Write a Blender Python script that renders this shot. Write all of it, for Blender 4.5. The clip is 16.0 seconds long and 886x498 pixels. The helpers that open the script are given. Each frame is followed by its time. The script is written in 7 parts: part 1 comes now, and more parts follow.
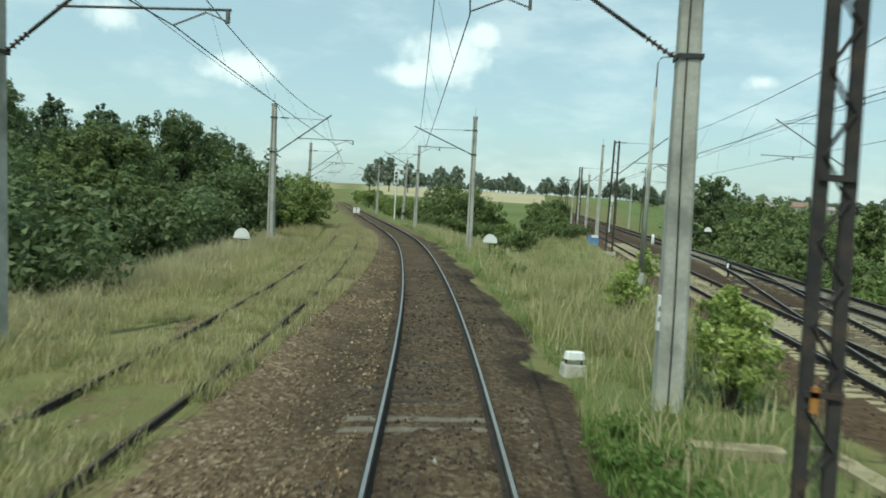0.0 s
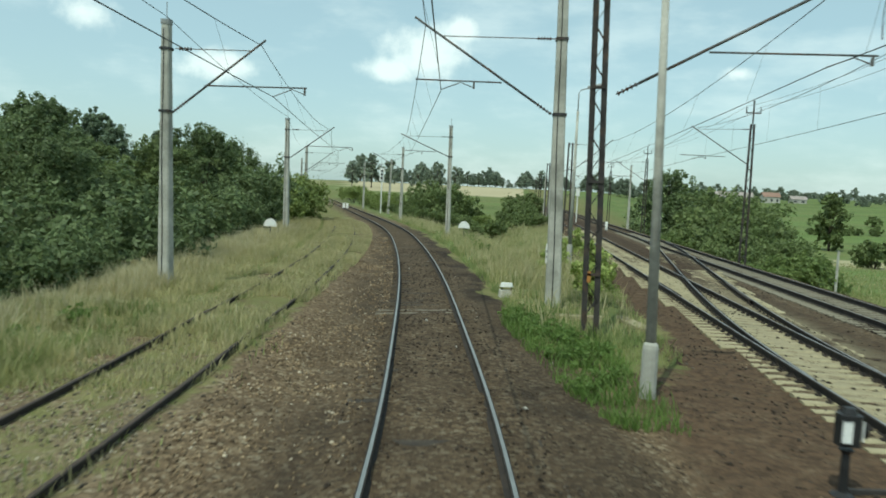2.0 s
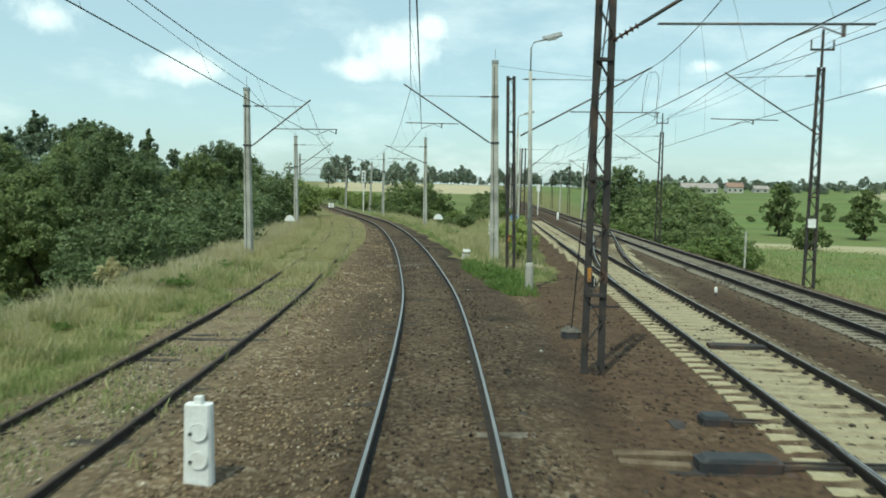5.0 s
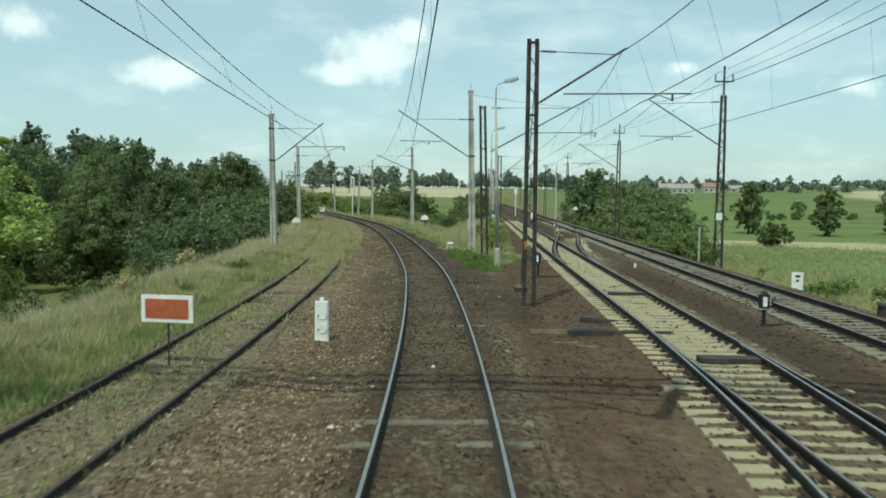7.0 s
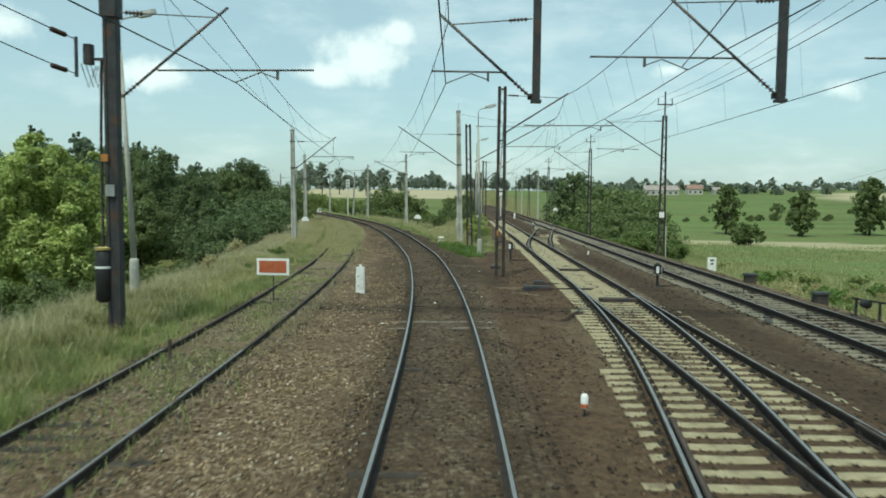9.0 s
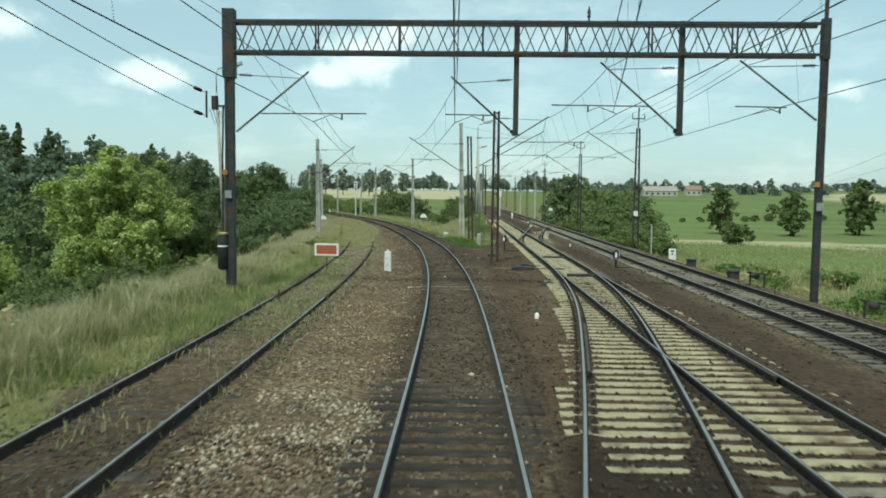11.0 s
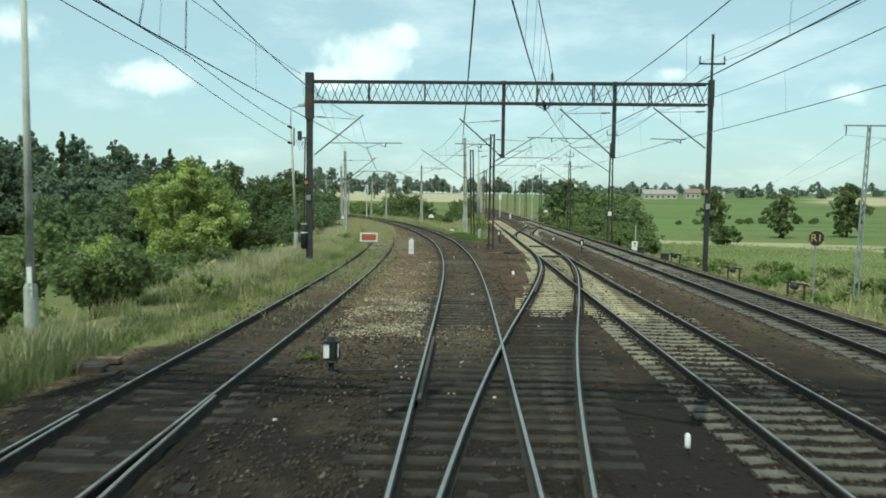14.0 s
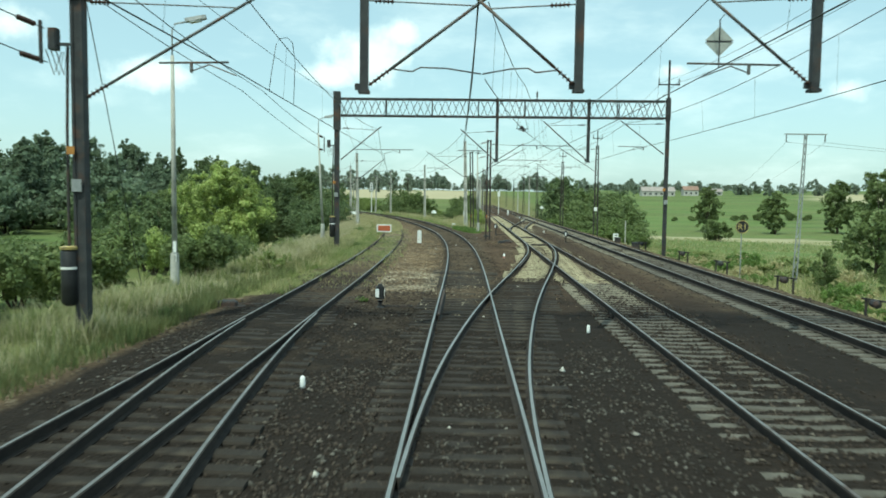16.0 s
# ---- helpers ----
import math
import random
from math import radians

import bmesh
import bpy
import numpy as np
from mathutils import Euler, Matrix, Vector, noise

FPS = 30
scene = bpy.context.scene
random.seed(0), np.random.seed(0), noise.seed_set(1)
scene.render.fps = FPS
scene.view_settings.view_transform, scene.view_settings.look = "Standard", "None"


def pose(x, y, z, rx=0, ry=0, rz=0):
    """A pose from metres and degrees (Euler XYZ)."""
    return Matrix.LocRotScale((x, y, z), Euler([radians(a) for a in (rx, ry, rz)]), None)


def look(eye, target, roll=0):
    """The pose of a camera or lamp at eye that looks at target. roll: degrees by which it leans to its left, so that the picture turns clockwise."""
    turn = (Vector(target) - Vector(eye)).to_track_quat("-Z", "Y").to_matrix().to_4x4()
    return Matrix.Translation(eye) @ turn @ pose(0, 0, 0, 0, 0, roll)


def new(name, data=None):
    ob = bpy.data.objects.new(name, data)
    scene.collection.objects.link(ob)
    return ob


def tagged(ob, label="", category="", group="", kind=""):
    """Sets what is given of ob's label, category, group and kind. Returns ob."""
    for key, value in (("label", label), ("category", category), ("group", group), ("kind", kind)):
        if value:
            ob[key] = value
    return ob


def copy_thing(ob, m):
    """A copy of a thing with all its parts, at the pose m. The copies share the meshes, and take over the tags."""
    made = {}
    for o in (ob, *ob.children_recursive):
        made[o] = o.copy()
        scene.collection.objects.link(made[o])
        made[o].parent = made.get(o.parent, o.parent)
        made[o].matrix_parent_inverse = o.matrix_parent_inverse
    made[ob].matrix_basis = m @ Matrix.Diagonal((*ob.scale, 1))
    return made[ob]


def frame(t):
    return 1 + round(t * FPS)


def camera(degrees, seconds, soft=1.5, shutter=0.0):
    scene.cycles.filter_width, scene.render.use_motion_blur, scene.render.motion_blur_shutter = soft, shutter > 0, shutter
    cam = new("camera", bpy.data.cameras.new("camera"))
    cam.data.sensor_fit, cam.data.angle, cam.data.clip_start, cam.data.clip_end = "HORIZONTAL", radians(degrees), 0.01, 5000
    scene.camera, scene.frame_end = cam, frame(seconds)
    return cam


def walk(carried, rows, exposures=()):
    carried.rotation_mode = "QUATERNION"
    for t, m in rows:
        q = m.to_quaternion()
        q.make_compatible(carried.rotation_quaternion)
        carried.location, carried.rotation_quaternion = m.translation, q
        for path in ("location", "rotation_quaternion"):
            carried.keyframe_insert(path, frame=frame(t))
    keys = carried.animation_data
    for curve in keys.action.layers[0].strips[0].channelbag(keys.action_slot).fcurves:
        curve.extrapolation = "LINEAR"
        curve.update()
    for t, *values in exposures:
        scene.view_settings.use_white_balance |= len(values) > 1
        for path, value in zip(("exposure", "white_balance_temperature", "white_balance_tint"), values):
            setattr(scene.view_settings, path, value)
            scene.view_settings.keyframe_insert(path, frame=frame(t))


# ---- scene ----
cam = camera(62.5, 16.0, 1.75, 0.5)
# seconds, eye, yaw, pitch, roll
ROWS = [
    (0.0, 0.085, 0.000, 2.884, 7.217, -3.954, -3.554),
    (0.5, 0.402, -2.264, 2.877, 6.978, -4.054, -3.649),
    (1.0, 0.673, -4.517, 2.869, 6.583, -4.314, -3.448),
    (1.5, 0.889, -6.735, 2.868, 6.158, -4.338, -3.097),
    (2.0, 1.119, -8.936, 2.859, 5.737, -4.267, -2.739),
    (2.5, 1.320, -11.087, 2.857, 5.313, -4.276, -2.537),
    (3.0, 1.512, -13.211, 2.848, 4.877, -4.382, -2.180),
    (3.5, 1.657, -15.273, 2.851, 4.491, -4.509, -1.814),
    (4.0, 1.802, -17.317, 2.870, 4.216, -4.508, -1.577),
    (6.5, 2.134, -27.170, 2.896, 2.623, -4.064, -0.715),
    (7.0, 2.190, -29.302, 2.888, 2.240, -4.063, -0.533),
    (7.5, 2.226, -31.393, 2.879, 1.814, -4.039, -0.754),
    (8.0, 2.243, -33.478, 2.870, 1.334, -4.030, -0.714),
    (8.5, 2.240, -35.521, 2.875, 1.145, -3.961, -0.493),
    (9.0, 2.229, -37.573, 2.887, 1.314, -3.931, -0.558),
    (11.5, 2.098, -47.088, 2.908, 1.385, -3.893, -0.623),
    (12.0, 2.084, -48.968, 2.900, 1.327, -3.880, -0.399),
    (12.5, 2.053, -50.845, 2.883, 1.417, -3.818, -0.763),
    (13.0, 2.031, -52.731, 2.860, 1.549, -3.839, -0.847),
    (13.5, 2.013, -54.572, 2.861, 1.601, -3.787, -0.647),
    (14.0, 1.992, -56.409, 2.855, 1.566, -3.680, -0.710),
    (14.5, 1.991, -58.225, 2.845, 1.504, -3.665, -0.882),
    (15.0, 1.988, -60.052, 2.837, 1.394, -3.731, -0.891),
    (15.5, 1.979, -61.863, 2.829, 1.502, -3.898, -0.906),
    (16.0, 1.957, -63.695, 2.818, 1.576, -3.912, -0.725),
]
walk(cam, [(t, pose(x, y, z, 90 + pitch, roll, yaw)) for t, x, y, z, yaw, pitch, roll in ROWS],
     [(0.0, 0.22, 6350, -10), (3.0, 0.18, 6350, -10), (3.5, 0.34, 6350, -10), (4.0, 0.39, 6350, -10), (6.5, 0.22, 6350, -10), (9.0, 0.18, 6350, -10), (11.5, 0.26, 6350, -10), (12.5, 0.22, 6350, -11), (14.5, 0.37, 6250, -13), (16.0, 0.46, 6200, -15)])

# ---- world, sun ----
SUN_EL, SUN_AZ = 60.0, 202.0  # degrees; azimuth clockwise from +y
world = bpy.data.worlds.new("sky")
scene.world = world
world.use_nodes = True
wt = world.node_tree
wt.nodes.clear()


def wmath(op, a, b=None):
    n = wt.nodes.new("ShaderNodeMath")
    n.operation = op
    for i, v in enumerate((a, b)):
        if v is None:
            continue
        if isinstance(v, (int, float)):
            n.inputs[i].default_value = v
        else:
            wt.links.new(v, n.inputs[i])
    return n.outputs[0]


sky = wt.nodes.new("ShaderNodeTexSky")
sky.sky_type = "NISHITA"
sky.sun_disc = False
sky.sun_elevation, sky.sun_rotation = radians(SUN_EL), radians(SUN_AZ)
sky.air_density, sky.dust_density, sky.ozone_density = 1.0, 1.6, 1.0
wcoord = wt.nodes.new("ShaderNodeTexCoord")
wsep = wt.nodes.new("ShaderNodeSeparateXYZ")
wt.links.new(wcoord.outputs["Generated"], wsep.inputs[0])
w_az = wmath("ARCTAN2", wsep.outputs[0], wsep.outputs[1])
w_el = wsep.outputs[2]
wnoise = wt.nodes.new("ShaderNodeTexNoise")
wnoise.inputs["Scale"].default_value = 13.0
wnoise.inputs["Detail"].default_value = 7.0
wnoise.inputs["Roughness"].default_value = 0.58
wt.links.new(wcoord.outputs["Generated"], wnoise.inputs["Vector"])
# cumulus clouds: azimuth, elevation, half width, half height
CLOUDS = [(-7.2, 11.2, 7.0, 3.9), (-5.0, 12.4, 4.0, 2.6), (-10.5, 9.3, 3.6, 1.8), (-22.6, 8.7, 5.6, 1.9), (-32.0, 11.2, 5.4, 2.2), (26.8, 7.7, 4.4, 1.7), (15.6, 9.6, 2.8, 1.2), (36.0, 9.0, 5.0, 2.0),
          (55.0, 14.0, 7.0, 2.5), (-60.0, 16.0, 9.0, 3.0), (100.0, 20.0, 12.0, 4.0), (150.0, 24.0, 14.0, 5.0), (-110.0, 22.0, 12.0, 4.0), (10.0, 33.0, 12.0, 3.0)]
cover = None
for az, el, wa, we in CLOUDS:
    dx = wmath("DIVIDE", wmath("SUBTRACT", w_az, radians(az)), radians(wa))
    dz = wmath("DIVIDE", wmath("SUBTRACT", w_el, math.sin(radians(el))), radians(we))
    d = wmath("SQRT", wmath("ADD", wmath("MULTIPLY", dx, dx), wmath("MULTIPLY", dz, dz)))
    one = wmath("MAXIMUM", wmath("SUBTRACT", 1.0, d), 0.0)
    cover = one if cover is None else wmath("MAXIMUM", cover, one)
puff = wmath("ADD", wmath("MULTIPLY", cover, 0.9), wmath("MULTIPLY", wmath("SUBTRACT", wnoise.outputs["Fac"], 0.5), 1.7))
wramp = wt.nodes.new("ShaderNodeMapRange")
wramp.interpolation_type = "SMOOTHSTEP"
wramp.inputs[1].default_value, wramp.inputs[2].default_value, wramp.inputs[3].default_value, wramp.inputs[4].default_value = 0.26, 0.82, 0.0, 0.78
wt.links.new(puff, wramp.inputs[0])
# thin milky veil between the cumulus clouds
wstretch = wt.nodes.new("ShaderNodeMapping")
wstretch.inputs["Scale"].default_value = (1.0, 1.0, 3.2)
wt.links.new(wcoord.outputs["Generated"], wstretch.inputs["Vector"])
wveil = wt.nodes.new("ShaderNodeTexNoise")
wveil.inputs["Scale"].default_value, wveil.inputs["Detail"].default_value, wveil.inputs["Roughness"].default_value = 5.0, 6.0, 0.6
wt.links.new(wstretch.outputs[0], wveil.inputs["Vector"])
wthin = wt.nodes.new("ShaderNodeMapRange")
wthin.interpolation_type = "SMOOTHSTEP"
wthin.inputs[1].default_value, wthin.inputs[2].default_value, wthin.inputs[3].default_value, wthin.inputs[4].default_value = 0.44, 0.72, 0.0, 0.30
wt.links.new(wveil.outputs["Fac"], wthin.inputs[0])
wmix = wt.nodes.new("ShaderNodeMix")
wmix.data_type = "RGBA"
wt.links.new(wmath("MAXIMUM", wramp.outputs[0], wthin.outputs[0]), wmix.inputs[0])
wtint = wt.nodes.new("ShaderNodeMix")
wtint.data_type, wtint.blend_type = "RGBA", "MIX"
wtint.inputs[0].default_value = 0.45
wt.links.new(sky.outputs[0], wtint.inputs[6])
wtint.inputs[7].default_value = (6.0, 7.5, 8.2, 1)
wt.links.new(wtint.outputs[2], wmix.inputs[6])
wmix.inputs[7].default_value = (9.4, 9.6, 9.9, 1)
wbg = wt.nodes.new("ShaderNodeBackground")
wbg.inputs[1].default_value = 0.105
wt.links.new(wmix.outputs[2], wbg.inputs[0])
wout = wt.nodes.new("ShaderNodeOutputWorld")
wt.links.new(wbg.outputs[0], wout.inputs[0])

sun = new("sun", bpy.data.lights.new("sun", "SUN"))
sun.data.energy, sun.data.angle, sun.data.color = 2.5, radians(0.6), (1.0, 0.95, 0.86)
sun_to = Vector((math.sin(radians(SUN_AZ)) * math.cos(radians(SUN_EL)), math.cos(radians(SUN_AZ)) * math.cos(radians(SUN_EL)), math.sin(radians(SUN_EL))))
sun.matrix_world = look(sun_to * 100, (0, 0, 0))

# ---- materials ----


class Nodes:
    """A short way to wire a material."""

    def __init__(self, name, rough=0.8, metal=0.0, spec=0.3):
        self.m = bpy.data.materials.new(name)
        self.m.use_nodes = True
        self.t = self.m.node_tree
        self.bsdf = self.t.nodes["Principled BSDF"]
        self.bsdf.inputs["Roughness"].default_value = rough
        self.bsdf.inputs["Metallic"].default_value = metal
        self.bsdf.inputs["Specular IOR Level"].default_value = spec
        self.coord = self.t.nodes.new("ShaderNodeTexCoord").outputs["Object"]

    def link(self, a, b):
        self.t.links.new(a, b)

    def noise(self, scale, detail=4.0, rough=0.55, coord=None):
        n = self.t.nodes.new("ShaderNodeTexNoise")
        n.inputs["Scale"].default_value, n.inputs["Detail"].default_value, n.inputs["Roughness"].default_value = scale, detail, rough
        self.link(coord or self.coord, n.inputs["Vector"])
        return n.outputs["Fac"]

    def voronoi(self, scale, out="Color", coord=None):
        n = self.t.nodes.new("ShaderNodeTexVoronoi")
        n.inputs["Scale"].default_value = scale
        self.link(coord or self.coord, n.inputs["Vector"])
        return n.outputs[out]

    def stretch(self, sx, sy, sz):
        n = self.t.nodes.new("ShaderNodeMapping")
        n.inputs["Scale"].default_value = (sx, sy, sz)
        self.link(self.coord, n.inputs["Vector"])
        return n.outputs[0]

    def attr(self, name):
        n = self.t.nodes.new("ShaderNodeAttribute")
        n.attribute_name = name
        return n.outputs["Fac"]

    def rand(self):
        return self.t.nodes.new("ShaderNodeObjectInfo").outputs["Random"]

    def island(self):
        return self.t.nodes.new("ShaderNodeNewGeometry").outputs["Random Per Island"]

    def math(self, op, a, b=0.0, clamp=False):
        n = self.t.nodes.new("ShaderNodeMath")
        n.operation, n.use_clamp = op, clamp
        for i, v in enumerate((a, b)):
            if isinstance(v, (int, float)):
                n.inputs[i].default_value = v
            else:
                self.link(v, n.inputs[i])
        return n.outputs[0]

    def band(self, x, lo, hi, a=0.0, b=1.0):
        n = self.t.nodes.new("ShaderNodeMapRange")
        for i, v in enumerate((lo, hi, a, b)):
            n.inputs[i + 1].default_value = v
        self.link(x, n.inputs[0])
        return n.outputs[0]

    def ramp(self, x, *stops):
        n = self.t.nodes.new("ShaderNodeValToRGB")
        e = n.color_ramp.elements
        while len(e) < len(stops):
            e.new(0.5)
        for el, (p, c) in zip(e, stops):
            el.position, el.color = p, (*c, 1)
        self.link(x, n.inputs[0])
        return n.outputs[0]

    def mix(self, f, a, b, blend="MIX"):
        n = self.t.nodes.new("ShaderNodeMix")
        n.data_type, n.blend_type = "RGBA", blend
        for i, v in ((0, f), (6, a), (7, b)):
            if isinstance(v, (int, float)):
                n.inputs[i].default_value = v
            elif isinstance(v, tuple):
                n.inputs[i].default_value = (*v, 1)
            else:
                self.link(v, n.inputs[i])
        return n.outputs[2]

    def bump(self, h, strength=0.4, dist=0.02):
        n = self.t.nodes.new("ShaderNodeBump")
        n.inputs["Strength"].default_value, n.inputs["Distance"].default_value = strength, dist
        self.link(h, n.inputs["Height"])
        self.link(n.outputs[0], self.bsdf.inputs["Normal"])
        return self

    def color(self, c):
        if isinstance(c, tuple):
            self.bsdf.inputs["Base Color"].default_value = (*c, 1)
        else:
            self.link(c, self.bsdf.inputs["Base Color"])
        return self


def worn(name, a, b, scale=6.0, rough=0.7, metal=0.0, stain=None, bump=0.15, spec=0.3):
    """A surface in two tones, with grain, larger stains and fine relief."""
    n = Nodes(name, rough, metal, spec)
    c = n.mix(n.band(n.noise(scale), 0.35, 0.65), a, b)
    c = n.mix(n.band(n.noise(scale * 9, 3), 0.3, 0.7, 0.0, 0.35), c, tuple(v * 0.6 for v in a))
    if stain:
        c = n.mix(n.band(n.noise(scale * 0.6, 5, 0.6), 0.52, 0.68), c, stain)
    n.color(c).bump(n.noise(scale * 12, 3), bump, 0.01)
    return n.m


def leaf(name, dark, light, tip=None, patch=None):
    n = Nodes(name, 0.55, 0.0, 0.35)
    c = n.mix(n.island(), dark, light)
    if tip:
        c = n.mix(n.band(n.island(), 0.8, 1.0, 0.0, 0.8), c, tip)
    c = n.mix(n.band(n.noise(0.35, 3), 0.35, 0.65, 0.0, 0.45), c, tuple(v * 0.55 for v in dark))
    if patch:
        c = n.mix(n.band(n.noise(0.8, 4, 0.6), 0.42, 0.62, 0.0, 0.8), c, patch)
    n.color(c)
    tr = n.t.nodes.new("ShaderNodeBsdfTranslucent")
    n.link(c, tr.inputs[0])
    mx = n.t.nodes.new("ShaderNodeMixShader")
    mx.inputs[0].default_value = 0.42
    n.link(n.bsdf.outputs[0], mx.inputs[1])
    n.link(tr.outputs[0], mx.inputs[2])
    n.link(mx.outputs[0], n.t.nodes["Material Output"].inputs[0])
    return n.m


def ground_material():
    n = Nodes("ground_surface", 0.95, 0.0, 0.1)
    g, dark, cream, rust, crop, tall = (n.attr(k) for k in ("grass", "soot_shade", "cream", "rust", "crop", "lush"))
    stones = n.voronoi(17.0)
    sep = n.t.nodes.new("ShaderNodeSeparateColor")
    n.link(stones, sep.inputs[0])
    s1 = sep.outputs[0]
    gravel = n.ramp(s1, (0.0, (0.06, 0.045, 0.029)), (0.45, (0.165, 0.118, 0.072)), (0.8, (0.27, 0.20, 0.125)), (0.97, (0.42, 0.355, 0.25)))
    big = n.noise(0.7, 4)
    gravel = n.mix(n.band(big, 0.4, 0.62, 0.0, 0.5), gravel, (0.115, 0.083, 0.053))
    redd = n.mix(n.band(n.noise(7.0, 6, 0.7), 0.35, 0.65), (0.050, 0.034, 0.023), (0.118, 0.076, 0.048))
    gravel = n.mix(n.math("MULTIPLY", rust, n.band(n.noise(2.5, 4), 0.15, 0.5, 0.55, 1.0), True), gravel, redd)
    # near-black tone for sooty ballast and for the shade painted with it
    soot_shade = n.mix(n.noise(9.0, 4), (0.0122, 0.0096, 0.0080), (0.0305, 0.0242, 0.0195))
    gravel = n.mix(n.math("MULTIPLY", dark, n.band(n.noise(1.1, 5), 0.25, 0.6, 0.7, 1.0), True), gravel, soot_shade)
    gravel = n.mix(n.math("MULTIPLY", cream, n.band(n.noise(1.6, 5), 0.3, 0.5), True), gravel, n.mix(n.noise(14.0, 4), (0.24, 0.205, 0.13), (0.35, 0.305, 0.205)))
    grass = n.mix(n.band(n.noise(0.5, 5), 0.35, 0.65), (0.105, 0.118, 0.042), (0.20, 0.188, 0.085))
    grass = n.mix(n.band(n.noise(3.0, 4), 0.4, 0.7, 0.0, 0.5), grass, (0.15, 0.12, 0.06))
    strips = n.noise(1.0, 3, 0.5, n.stretch(0.006, 0.028, 1.0))
    meadow = n.mix(n.band(strips, 0.38, 0.62), (0.078, 0.122, 0.038), (0.135, 0.172, 0.06))
    meadow = n.mix(n.band(n.noise(0.09, 5), 0.42, 0.7, 0.0, 0.5), meadow, (0.165, 0.165, 0.075))
    meadow = n.mix(n.band(n.noise(0.22, 6, 0.7), 0.5, 0.66, 0.0, 0.4), meadow, (0.22, 0.205, 0.10))
    meadow = n.mix(n.band(n.noise(0.5, 6, 0.7), 0.45, 0.68, 0.0, 0.7), meadow, (0.085, 0.11, 0.04))
    meadow = n.mix(n.band(n.noise(1.6, 6, 0.75), 0.48, 0.7, 0.0, 0.55), meadow, (0.20, 0.185, 0.085))
    wheat = n.mix(n.noise(0.05, 5), (0.35, 0.305, 0.19), (0.45, 0.395, 0.265))
    bands = n.noise(1.0, 2, 0.4, n.stretch(0.004, 0.045, 1.0))
    meadow = n.mix(n.band(bands, 0.5, 0.56, 0.0, 0.55), meadow, (0.135, 0.195, 0.062))
    grass = n.mix(tall, grass, meadow)
    grass = n.mix(crop, grass, wheat)
    edge = n.math("ADD", g, n.math("MULTIPLY", n.math("SUBTRACT", n.noise(1.8, 6, 0.65), 0.5), 1.3))
    n.color(n.mix(n.band(edge, 0.4, 0.62), gravel, grass))
    n.bump(n.voronoi(17.0, "Distance"), 0.7, 0.03)
    return n.m


